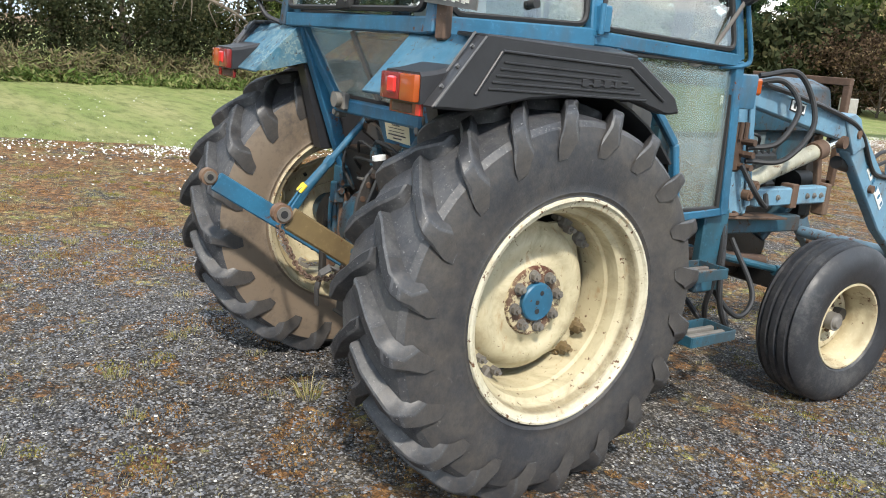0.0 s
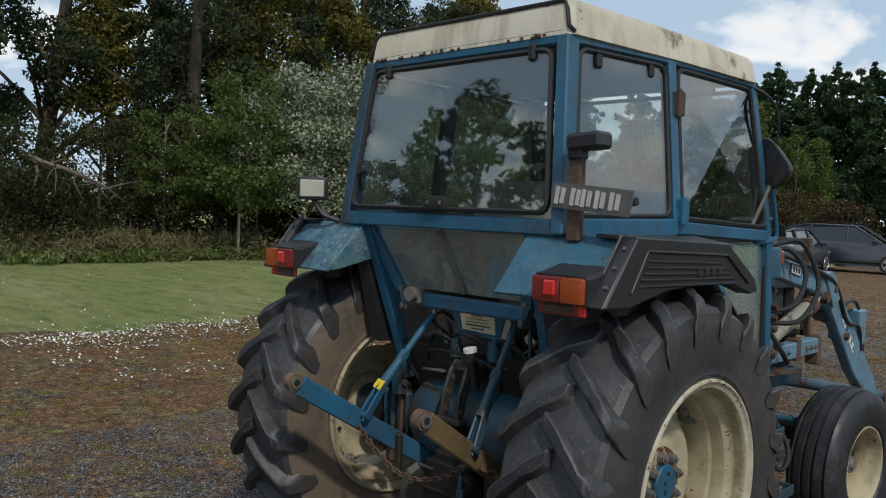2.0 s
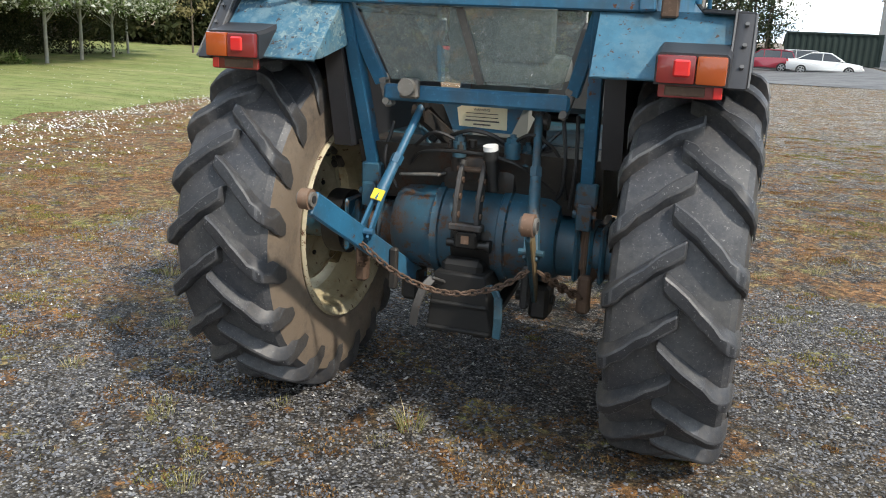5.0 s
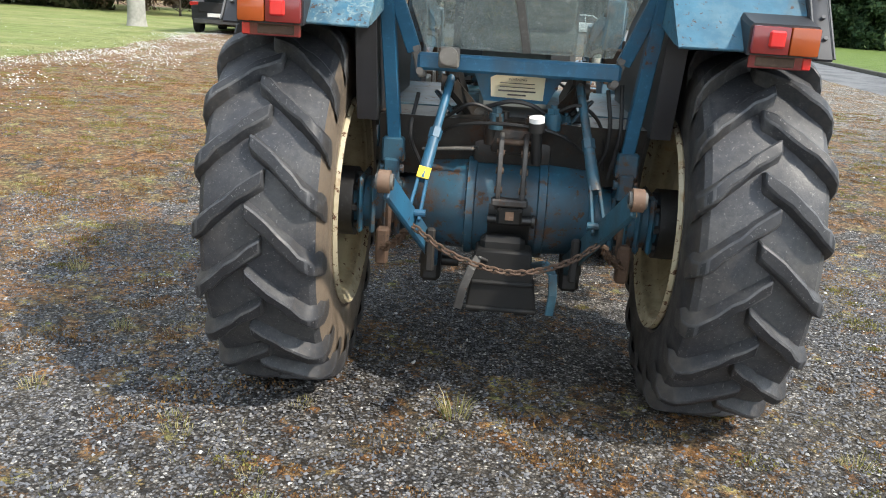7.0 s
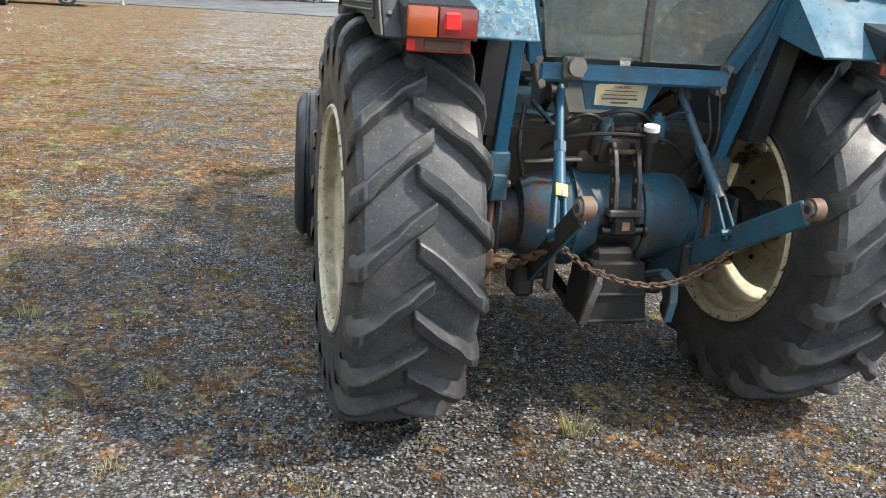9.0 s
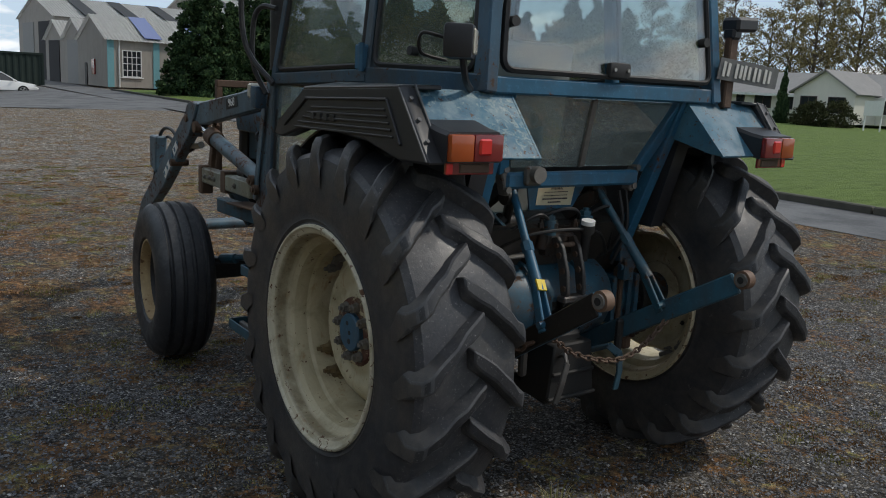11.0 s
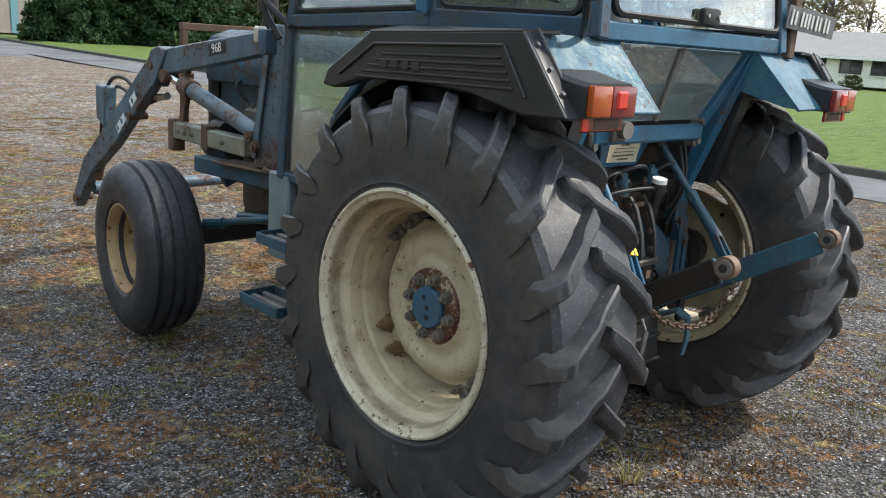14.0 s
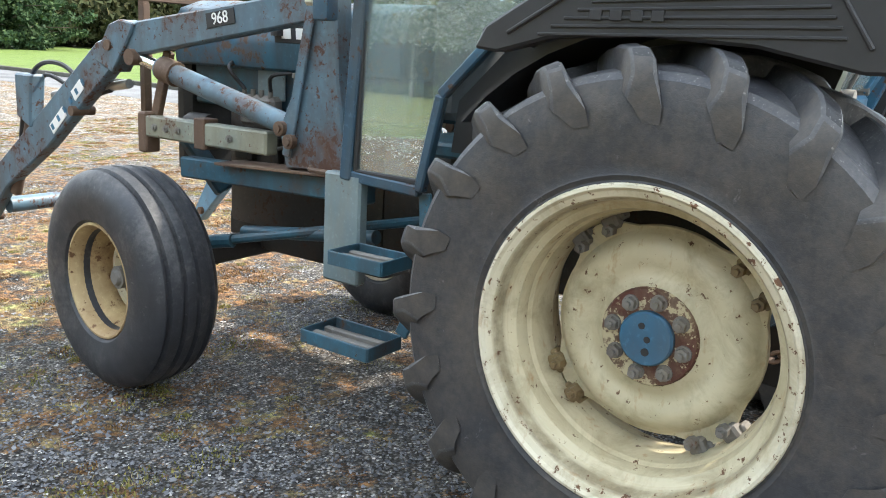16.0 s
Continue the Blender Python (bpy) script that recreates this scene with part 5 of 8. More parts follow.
for s in (1, -1):
    cyl(bm, (s * 0.64, AXLE_F, 0.30), (s * 0.64, AXLE_F, 0.58), 0.04, 16)
    cyl(bm, (s * 0.64, AXLE_F, HUB_FZ), (s * 0.80, AXLE_F, HUB_FZ), 0.038, 14)
    beam(bm, (s * 0.64, AXLE_F, 0.56), (s * 0.60, AXLE_F - 0.22, 0.57), 0.05, 0.025)
part("front_axle", bm, dark_iron, tractor, "dark front axle beam")
for s in (1, -1):
    bm = bmesh.new()
    cyl(bm, (s * 0.60, AXLE_F - 0.2, 0.58), (s * 0.30, 1.15, 0.78), 0.02, 10)
    cyl(bm, (s * 0.60, AXLE_F - 0.2, 0.58), (s * 0.565, AXLE_F - 0.33, 0.603), 0.03, 10)
    part("steering_rod", bm, blue_dirty, tractor, "blue steering drag rod")
    bm = bmesh.new()
    cyl(bm, (s * 0.46, 1.25, 0.72), (s * 0.40, 2.05, 0.60), 0.028 if s < 0 else 0.040, 14)
    part("brace_tube", bm, blue_dirty if s < 0 else rust_iron, tractor, "dirty blue brace tube" if s < 0 else "rust-brown brace tube")


def lift_arm(s):
    ball = Vector((s * 0.385, -0.80, 0.998))
    mid = Vector((s * 0.325, -0.47, 0.795))
    root = Vector((s * 0.25, -0.02, 0.515))
    d = (ball - root).normalized()
    bm = bmesh.new()
    beam(bm, root, ball - d * 0.035, 0.022, 0.085, (0, 0, 1), 0.006)
    bm.normal_update()
    for f in bm.faces:  # right: ochre grime outside; left: outward face darkened for shade; blue paint inside
        f.material_index = 1 if f.normal.x * s > 0.5 else 0
    arm = part("lower_link", bm, [blue_dirty, ochre] if s > 0 else [blue, dark_iron], tractor, "flat steel lower link arm with a ball end")
    bm = bmesh.new()
    c = ball
    cyl(bm, c - Vector((0.018, 0, 0)), c + Vector((0.018, 0, 0)), 0.036, 22)
    part("link_eye", bm, rust_pale, arm, "rusty ball eye")
    bm = bmesh.new()
    cyl(bm, c - Vector((0.027, 0, 0)), c + Vector((0.027, 0, 0)), 0.026, 18)
    part("link_ball", bm, grey_iron, arm)
    # black plug drawn for the shaded hole through the ball
    bm = bmesh.new()
    cyl(bm, c - Vector((0.029, 0, 0)), c + Vector((0.029, 0, 0)), 0.014, 14)
    part("ball_hole", bm, black_seal, arm)
    bm = bmesh.new()
    box(bm, root + Vector((s * 0.03, -0.02, 0)), (0.08, 0.12, 0.14), bevel=0.015)
    cyl(bm, root + Vector((-0.08, 0, 0)), root + Vector((0.08, 0, 0)), 0.022, 12)
    part("link_pivot", bm, dark_iron, arm)
    # levelling rod up to the lift shaft
    top = Vector((s * 0.235, -0.12, 1.285))
    low = mid + Vector((0, -0.01, 0.03))
    ax = (top - low).normalized()
    fork = low + ax * 0.15
    bm = bmesh.new()
    for o in (-0.022, 0.022):
        beam(bm, low + Vector((o, 0, -0.03)), fork + Vector((o * 0.7, 0, 0)), 0.012, 0.036, (0, 1, 0), 0.003)
    cyl(bm, fork - ax * 0.02, fork + ax * 0.16, 0.024, 14, 0.02)
    cyl(bm, fork + ax * 0.14, top, 0.016, 12)
    cyl(bm, fork + ax * 0.15, fork + ax * 0.19, 0.024, 6)
    cyl(bm, low - Vector((0.045, 0, 0)), low + Vector((0.045, 0, 0)), 0.013, 10)
    rod = part("lift_rod", bm, blue_dirty if s > 0 else blue, tractor, "blue adjustable lift rod")
    bm = bmesh.new()
    box(bm, top + Vector((0, 0, 0.01)), (0.05, 0.05, 0.08), bevel=0.012)
    beam(bm, top + Vector((0, 0.02, 0.02)), (s * 0.20, 0.12, 1.17), 0.035, 0.07, (0, 0, 1), 0.01)
    part("lift_lever", bm, dark_iron, rod)
    if s < 0:
        bm = bmesh.new()
        box(bm, fork + ax * 0.015 + Vector((0, -0.024, 0)), (0.045, 0.008, 0.045), frame_of(ax, (0, 1, 0)) @ Matrix.Rotation(math.pi / 2, 3, "X"), 0.001)
        part("yellow_sticker", bm, yellow, rod, "small yellow warning sticker")
    return mid


mids = {s: lift_arm(s) for s in (1, -1)}


def chain_links(name, line, parent, size=0.034, wire=0.0045, label="rusty link chain"):
    """Closed oval links along a polyline, every second one turned."""
    bm = bmesh.new()
    pts = smooth_line(line, 12)
    acc, k, last = 0.0, 0, pts[0]
    step = size * 0.74
    spots = [(pts[0], (pts[1] - pts[0]).normalized())]
    for p, q in zip(pts, pts[1:]):
        acc += (q - p).length
        if acc >= step:
            acc -= step
            spots.append((q.copy(), (q - p).normalized()))
    for k, (c, d) in enumerate(spots):
        m = frame_of(d, (0, 0, 1)) @ Matrix.Rotation(math.pi / 2 * (k % 2) + 0.3, 3, "Y")
        ring = [c + m @ Vector((size * 0.30 * math.cos(a), size * 0.5 * math.sin(a), 0)) for a in np.linspace(0, 2 * math.pi, 11)]
        tube(bm, ring, wire, 5, 1)
    return part(name, bm, rust_iron, parent, label)


lm, rm = mids[-1], mids[1]
chain_links("check_chain", [lm + Vector((0, -0.03, -0.01)), (-0.20, -0.50, 0.70), (-0.05, -0.52, 0.655), (0.08, -0.52, 0.65), (0.22, -0.50, 0.69), rm + Vector((0, -0.03, -0.03))], tractor)
for s in (-1, 1):
    chain_links("side_chain", [mids[s] + Vector((s * 0.03, 0.05, -0.06)), (s * 0.40, -0.30, 0.66), (s * 0.46, -0.2, 0.60)], tractor, 0.045, 0.007, "thick rusty check chain")
    bm = bmesh.new()
    box(bm, (s * 0.47, -0.16, 0.60), (0.05, 0.05, 0.15), bevel=0.01)
    beam(bm, (s * 0.46, -0.12, 0.63), (s * 0.50, -0.06, 0.70), 0.03, 0.05)
    part("chain_anchor", bm, rust_iron, tractor)

# top link bracket and hydraulic cover
bm = bmesh.new()
for s in (-1, 1):
    prism(bm, [(-0.262, 0.80), (-0.285, 0.86), (-0.272, 0.95), (-0.235, 1.045), (-0.20, 1.085), (-0.165, 1.075), (-0.185, 1.03), (-0.218, 0.96), (-0.238, 0.87)], "x", 0.012 + s * 0.045 - 0.009, 0.012 + s * 0.045 + 0.009, 0.003)
box(bm, (0.012, -0.262, 0.835), (0.135, 0.05, 0.028), bevel=0.006)
rocker = part("top_link_bracket", bm, iron_worn, tractor, "worn steel bracket for the top link")
for s in (-1, 1):
    for y, z in ((-0.262, 0.88), (-0.248, 0.95), (-0.222, 1.01)):
        bm = bmesh.new()
        cyl(bm, (0.012 + s * 0.045 - 0.015, y, z), (0.012 + s * 0.045 + 0.015, y, z), 0.013, 10)
        part("bracket_bolt", bm, rust_iron, rocker, "rusty bolt")
for z, y in ((1.05, -0.205),):
    bm = bmesh.new()
    cyl(bm, (-0.052, y, z), (0.076, y, z), 0.011, 10)
    part("bracket_pin", bm, rust_iron, rocker)
bm = bmesh.new()
box(bm, (0.016, -0.255, 0.786), (0.095, 0.055, 0.075), bevel=0.01)
cyl(bm, (-0.065, -0.255, 0.765), (0.10, -0.255, 0.765), 0.017, 12)
cyl(bm, (0.10, -0.255, 0.765), (0.112, -0.255, 0.765), 0.026, 12)
for x in (-0.022, 0.055):
    cyl(bm, (x, -0.275, 0.812), (x, -0.288, 0.812), 0.008, 8)
cov = part("pto_bracket", bm, grease, tractor, "black greasy bracket")
bm = bmesh.new()
box(bm, (0.016, -0.285, 0.788), (0.032, 0.004, 0.032), bevel=0.001)
part("warning_tag", bm, rust_pale, cov, "small worn orange-brown tag")
bm = bmesh.new()
box(bm, (0.01, 0.02, 1.00), (0.30, 0.30, 0.11), bevel=0.03, seg=2)
box(bm, (0.01, -0.10, 1.045), (0.17, 0.14, 0.10), bevel=0.025, seg=2)
cyl(bm, (-0.17, 0.02, 1.11), (0.19, 0.02, 1.11), 0.045, 18)
cyl(bm, (-0.075, -0.14, 1.03), (-0.075, -0.15, 1.125), 0.026, 12)
cyl(bm, (-0.03, -0.10, 1.08), (-0.03, -0.10, 1.15), 0.018, 10)
for x, y in ((-0.05, -0.19), (0.06, -0.19), (-0.1, -0.16), (0.12, -0.15)):
    nut(bm, (x, y, 1.12), (0, 0, 1), 0.014, 0.02)
part("hydraulic_cover", bm, iron_oily, tractor, "black greasy hydraulic lift cover")
for s in (-1, 1):  # lift levers that slope up and out to the rods
    bm = bmesh.new()
    beam(bm, (s * 0.15 + 0.01, 0.02, 1.11), (s * 0.245, -0.13, 1.245), 0.032, 0.065, (0, 0, 1), 0.01)
    cyl(bm, (s * 0.225, -0.12, 1.245), (s * 0.275, -0.12, 1.245), 0.032, 14)
    part("rocker_lever", bm, iron_oily, tractor, "dark forged lift lever")
    bm = bmesh.new()
    beam(bm, (s * 0.30, -0.02, 1.20), (s * 0.13, -0.10, 1.02), 0.014, 0.04, (0, 1, 0), 0.003)
    part("brace_strap", bm, blue_dirty, tractor, "dirty blue flat brace")
for x, y, z, r0 in ((-0.06, -0.17, 1.09, 0.028), (0.15, -0.16, 1.10, 0.032), (0.20, -0.12, 1.07, 0.024)):
    bm = bmesh.new()
    cyl(bm, (x, y, z), (x, y, z + 0.06), r0, 14)
    nut(bm, (x, y, z + 0.06), (0, 0, 1), r0 * 0.8, 0.02)
    part("hydraulic_valve", bm, blue_dirty, tractor, "blue hydraulic valve fitting")
for pts in ([(-0.30, -0.10, 1.02), (-0.20, -0.20, 1.10), (0.0, -0.24, 1.12), (0.18, -0.22, 1.09), (0.32, -0.14, 0.98)], [(0.15, -0.16, 1.16), (0.24, -0.2, 1.20), (0.33, -0.15, 1.12), (0.36, -0.1, 0.95)], [(-0.06, -0.17, 1.15), (-0.16, -0.2, 1.18), (-0.27, -0.14, 1.10)]):
    bm = bmesh.new()
    tube(bm, pts, 0.007, 7)
    part("hydraulic_pipe", bm, dark_iron, tractor, "thin bent oily pipe")
bm = bmesh.new()
cyl(bm, (0.10, -0.215, 0.98), (0.088, -0.238, 1.125), 0.020, 14)
cyl(bm, (0.089, -0.236, 1.10), (0.0875, -0.240, 1.135), 0.030, 16)
filler = part("filler_neck", bm, dark_iron, tractor, "black filler neck with a bright cap")
bm = bmesh.new()
cyl(bm, (0.0875, -0.240, 1.136), (0.086, -0.243, 1.154), 0.029, 18)
part("filler_cap", bm, white, filler, "bright white filler cap")
for pts in [
    [(0.34, -0.16, 1.26), (0.36, -0.18, 1.12), (0.35, -0.14, 1.0), (0.30, -0.05, 0.92)],
    [(-0.10, -0.16, 1.17), (0.0, -0.2, 1.20), (0.10, -0.17, 1.17), (0.16, -0.10, 1.08)],
    [(-0.36, -0.12, 1.2), (-0.38, -0.16, 1.05), (-0.34, -0.12, 0.93)],
    [(0.39, -0.15, 1.28), (0.40, -0.17, 1.1), (0.38, -0.12, 0.92)],
]:
    bm = bmesh.new()
    tube(bm, pts, 0.008, 7)
    part("hydraulic_hose", bm, hose_mat, tractor, "loose black hydraulic hose")
for pq, w, h, m in ((((-0.20, -0.05, 1.15), (-0.34, -0.02, 1.02)), 0.02, 0.03, dark_iron), (((0.22, -0.02, 1.17), (0.36, 0.0, 0.98)), 0.02, 0.03, dark_iron), (((-0.33, -0.08, 0.985), (-0.13, -0.15, 1.01)), 0.06, 0.012, grey_iron)):
    bm = bmesh.new()
    beam(bm, *pq, w, h)
    part("cross_stay", bm, m, tractor, "bare steel stay above the axle")
# pick-up hitch, drawbar and hooks
bm = bmesh.new()
box(bm, (0.0, -0.22, 0.62), (0.17, 0.10, 0.16), bevel=0.02)
prism(bm, [(-0.10, 0.655), (0.11, 0.655), (0.135, 0.50), (0.15, 0.41), (-0.125, 0.41), (-0.115, 0.50)], "y", -0.30, -0.12, 0.008)
for z, w in ((0.425, 0.27), (0.53, 0.235)):
    box(bm, (0.01, -0.304, z), (w, 0.018, 0.016), bevel=0.005)
for s in (-1, 1):
    beam(bm, (s * 0.09, -0.28, 0.41), (s * 0.09, 0.25, 0.48), 0.05, 0.03)
part("drawbar_frame", bm, flat_mat("matt_black_drawbar", (0.008, 0.0075, 0.007), 0.7, vary=0.6, scale=22), tractor, "black slatted drawbar frame")
# the right strap's blue paint stands in for a pale sheen on dark steel
for s in (-1, 1):
    bm = bmesh.new()
    line = [Vector(q) for q in ((s * 0.09 + 0.03, -0.29, 0.605), (s * 0.125 + 0.035, -0.35, 0.635), (s * 0.15 + 0.04, -0.385, 0.605), (s * 0.165 + 0.03, -0.39, 0.53), (s * 0.17 + 0.02, -0.38, 0.45))]
    for a, b in zip(line, line[1:]):
        beam(bm, a, b, 0.032, 0.012, (0, 1, 0.3), 0.003, 0.004)
    part("lift_hook", bm, iron_worn if s < 0 else blue_dirty, tractor, "flat curved steel lift strap")
for s in (-1, 1):
    bm = bmesh.new()
    box(bm, (s * 0.27, -0.30, 0.64), (0.034, 0.03, 0.17), bevel=0.008)
    part("sway_block", bm, dark_iron, tractor)


# ---- loader ----
def loader(s):
    x = s * 0.535
    coat_m = loader_right if s > 0 else blue_loader
    bm = bmesh.new()
    prism(bm, [(1.42, 1.63), (1.42, 1.52), (2.60, 1.33), (2.69, 1.42), (2.60, 1.475)], "x", x - 0.035, x + 0.035, 0.008)
    prism(bm, [(2.55, 1.47), (2.62, 1.37), (2.72, 1.25), (2.80, 1.28), (2.86, 1.30), (2.74, 1.46), (2.66, 1.485)], "x", x - 0.05, x + 0.05, 0.006)
    prism(bm, [(2.72, 1.42), (2.70, 1.26), (3.30, 0.78), (3.72, 0.55), (4.02, 0.30), (4.10, 0.34), (3.85, 0.68), (3.42, 0.98), (2.86, 1.38)] if s > 0 else [(2.72, 1.42), (2.74, 1.27), (3.32, 0.84), (3.73, 0.59), (4.02, 0.30), (4.10, 0.34), (3.85, 0.68), (3.42, 0.98), (2.86, 1.38)], "x", x - 0.035, x + 0.035, 0.008)
    arm = part("loader_arm", bm, coat_m, tractor, "faded blue loader arm with rust patches")
    for pp in ((1.48, 1.57), (2.74, 1.37), (3.05, 1.05), (3.98, 0.38)):
        bm = bmesh.new()
        cyl(bm, (x - 0.06, *pp), (x + 0.06, *pp), 0.024, 14)
        part("arm_pin", bm, rust_iron, arm)
    bm = bmesh.new()
    box(bm, (x + s * 0.037, 2.0, 1.505), (0.004, 0.17, 0.06), Matrix.Rotation(-0.16, 3, "X"), 0.001)
    decal = part("model_decal", bm, black_seal, arm, "black decal with white numbers")
    if s > 0:
        bm = bmesh.new()
        box(bm, (x + 0.0405, 2.0, 1.505), (0.003, 0.155, 0.048), Matrix.Rotation(-0.16, 3, "X"), 0.001)
        part("decal_panel", bm, white, arm, "white decal with dark bars")
        for k in range(3):
            bm = bmesh.new()
            box(bm, (x + 0.0425, 1.955 + k * 0.045, 1.512 - k * 0.007), (0.002, 0.024, 0.030), Matrix.Rotation(-0.16, 3, "X"))
            part("decal_bar", bm, black_seal, arm)
    txt = bpy.data.curves.new("digits", "FONT")
    txt.body = "968"
    txt.size, txt.extrude, txt.align_x, txt.align_y = 0.066, 0.0012, "CENTER", "CENTER"
    dig = new("decal_digits", txt)
    dig.matrix_world = Matrix.Translation((x + s * 0.0405, 2.0, 1.505)) @ Matrix.Rotation(-0.16, 4, "X") @ Matrix(((0, 0, s, 0), (s, 0, 0, 0), (0, 1, 0, 0), (0, 0, 0, 1)))
    me = bpy.data.meshes.new_from_object(dig)
    me.materials.append(white)
    mw = dig.matrix_world.copy()
    bpy.data.objects.remove(dig)
    if s < 0:
        o2 = new("decal_digits", me)
        o2.matrix_world = mw
        o2.parent = arm
    bm = bmesh.new()
    for c_, l_ in (((3.02, 1.15), 0.10), ((3.20, 0.99), 0.16)):
        box(bm, (x + s * 0.037, *c_), (0.004, l_, 0.055), Matrix.Rotation(-0.70, 3, "X"), 0.001)
    part("arm_sticker", bm, white, arm, "worn white sticker")
    for k in range(6):
        bm = bmesh.new()
        box(bm, (x + s * 0.040, 2.97 + k * 0.055, 1.19 - k * 0.047), (0.003, 0.02, 0.03), Matrix.Rotation(-0.70, 3, "X"))
        part("sticker_bar", bm, blue, arm)
    # mast
    bm = bmesh.new()
    prism(bm, [(1.30, 0.97), (1.62, 0.95), (1.66, 1.10), (1.56, 1.30), (1.50, 1.64), (1.38, 1.64), (1.36, 1.3)], "x", x - 0.045, x + 0.045, 0.008)
    beam(bm, (x + s * 0.06, 1.60, 1.0), (x + s * 0.06, 1.47, 1.60), 0.012, 0.045, (0, 1, 0))
    mast = part("loader_mast", bm, coat_m, tractor, "pale blue loader mast")
    bm = bmesh.new()
    prism(bm, [(1.28, 0.95), (2.02, 0.915), (2.02, 0.927), (1.28, 0.962)], "x", x - 0.06, x + 0.08, 0.002)
    part("mast_plate", bm, rust_iron, mast, "thin rusty base plate")
    bm = bmesh.new()
    beam(bm, (x - s * 0.02, 1.24, 0.90), (x - s * 0.02, 2.30, 0.87), 0.07, 0.09, (0, 0, 1), 0.008)
    part("mast_beam", bm, blue_dirty, mast, "dirty blue subframe beam")
    bm = bmesh.new()
    tube(bm, [(x + s * 0.07, 1.46, 0.975), (x + s * 0.11, 1.42, 0.975), (x + s * 0.11, 1.34, 0.975), (x + s * 0.07, 1.31, 0.975)], 0.010, 7)
    part("tie_loop", bm, rust_iron, mast, "rusty tie loop")
    bm = bmesh.new()
    for pp in ((1.62, 1.105), (1.57, 1.06)):
        cyl(bm, (x - 0.06, *pp), (x + s * 0.085, *pp), 0.028, 14)
        cyl(bm, (x + s * 0.085, *pp), (x + s * 0.095, *pp), 0.016, 10)
    part("mast_pin", bm, rust_iron, mast)
    # subframe rail
    bm = bmesh.new()
    box(bm, (x, 2.14, 1.03), (0.07, 0.80, 0.095), bevel=0.008)
    part("loader_rail", bm, coat_m if s > 0 else rail_grey, tractor, "rusty pale loader rail")
    bm = bmesh.new()
    box(bm, (x, 2.14, 1.03), (0.078, 0.07, 0.13), bevel=0.004)
    part("rail_clamp", bm, rust_iron, tractor, "rusty rail clamp")
    bm = bmesh.new()
    box(bm, (x, 2.53, 1.0), (0.08, 0.06, 0.18), bevel=0.008)
    beam(bm, (x - s * 0.03, 2.53, 1.02), (x - s * 0.02, 2.40, 1.36), 0.05, 0.03, (1, 0, 0))
    part("rail_bracket", bm, rust_iron, tractor, "rusty rail bracket")
    for yy in (1.95, 2.28, 2.36, 2.44):
        bm = bmesh.new()
        nut(bm, (x + s * 0.03, yy, 1.03), (s, 0, 0), 0.016, 0.014)
        part("rail_bolt", bm, grey_iron, tractor)
    bm = bmesh.new()
    beam(bm, (x - s * 0.12, 2.42, 0.99), (x - s * 0.22, 2.28, 0.74), 0.09, 0.05, (0, 1, 0), 0.01)
    part("frame_leg", bm, blue_dirty, tractor, "dirty blue frame leg")
    # lift ram
    a, b = Vector((x + s * 0.01, 1.63, 1.11)), Vector((x + s * 0.01, 2.58, 1.325))
    d = (b - a).normalized()
    bm = bmesh.new()
    cyl(bm, a, a + d * 0.72, 0.043, 18)
    cyl(bm, a + d * 0.72, a + d * 0.80, 0.052, 18)
    ram = part("lift_ram", bm, ram_cream if s > 0 else coat_m, tractor, "dirty cream hydraulic ram" if s > 0 else "pale blue hydraulic ram")
    bm = bmesh.new()
    cyl(bm, a + d * 0.80, b - d * 0.03, 0.026, 14)
    part("ram_rod", bm, chrome, ram)
    bm = bmesh.new()
    cyl(bm, a + d * 0.70, a + d * 0.79, 0.054, 18)
    part("ram_collar", bm, rust_iron, ram)
    bm = bmesh.new()
    cyl(bm, b - Vector((0.05, 0, 0)), b + Vector((0.05, 0, 0)), 0.036, 14)
    part("ram_eye", bm, rust_iron, ram)
    bm = bmesh.new()  # tilt ram and its hoses at the elbow
    p, q = Vector((x - s * 0.04, 2.72, 1.20)), Vector((x - s * 0.04, 3.35, 1.10))
    cyl(bm, p, q, 0.022 if s < 0 else 0.038, 14)
    part("tilt_rod", bm, steel if s < 0 else hose_mat, tractor, "bare tilt rod" if s < 0 else "thick black sleeved ram")
    bm = bmesh.new()
    tube(bm, [(x, 3.0, 1.16), (x, 3.2, 1.26), (x, 3.42, 1.24), (x, 3.55, 1.08), (x, 3.62, 0.86)], 0.012, 7)
    tube(bm, [(x - s * 0.03, 2.85, 1.16), (x - s * 0.05, 3.1, 1.12), (x - s * 0.03, 3.4, 1.20), (x - s * 0.02, 3.5, 1.05)], 0.011, 7)
    part("loader_hose", bm, hose_mat, tractor, "black hydraulic loader hoses")
    bm = bmesh.new()
    prism(bm, [(3.40, 1.20), (3.56, 1.20), (3.56, 0.98), (3.44, 0.93)], "x", x - 0.05, x + 0.03, 0.01)
    part("elbow_bracket", bm, coat_m, tractor)
    bm = bmesh.new()
    cyl(bm, (x - s * 0.02, 3.52, 1.0), (x - s * 0.02, 3.74, 0.55), 0.03, 12)
    part("tilt_ram", bm, rust_iron, tractor, "rust-red tilt ram")


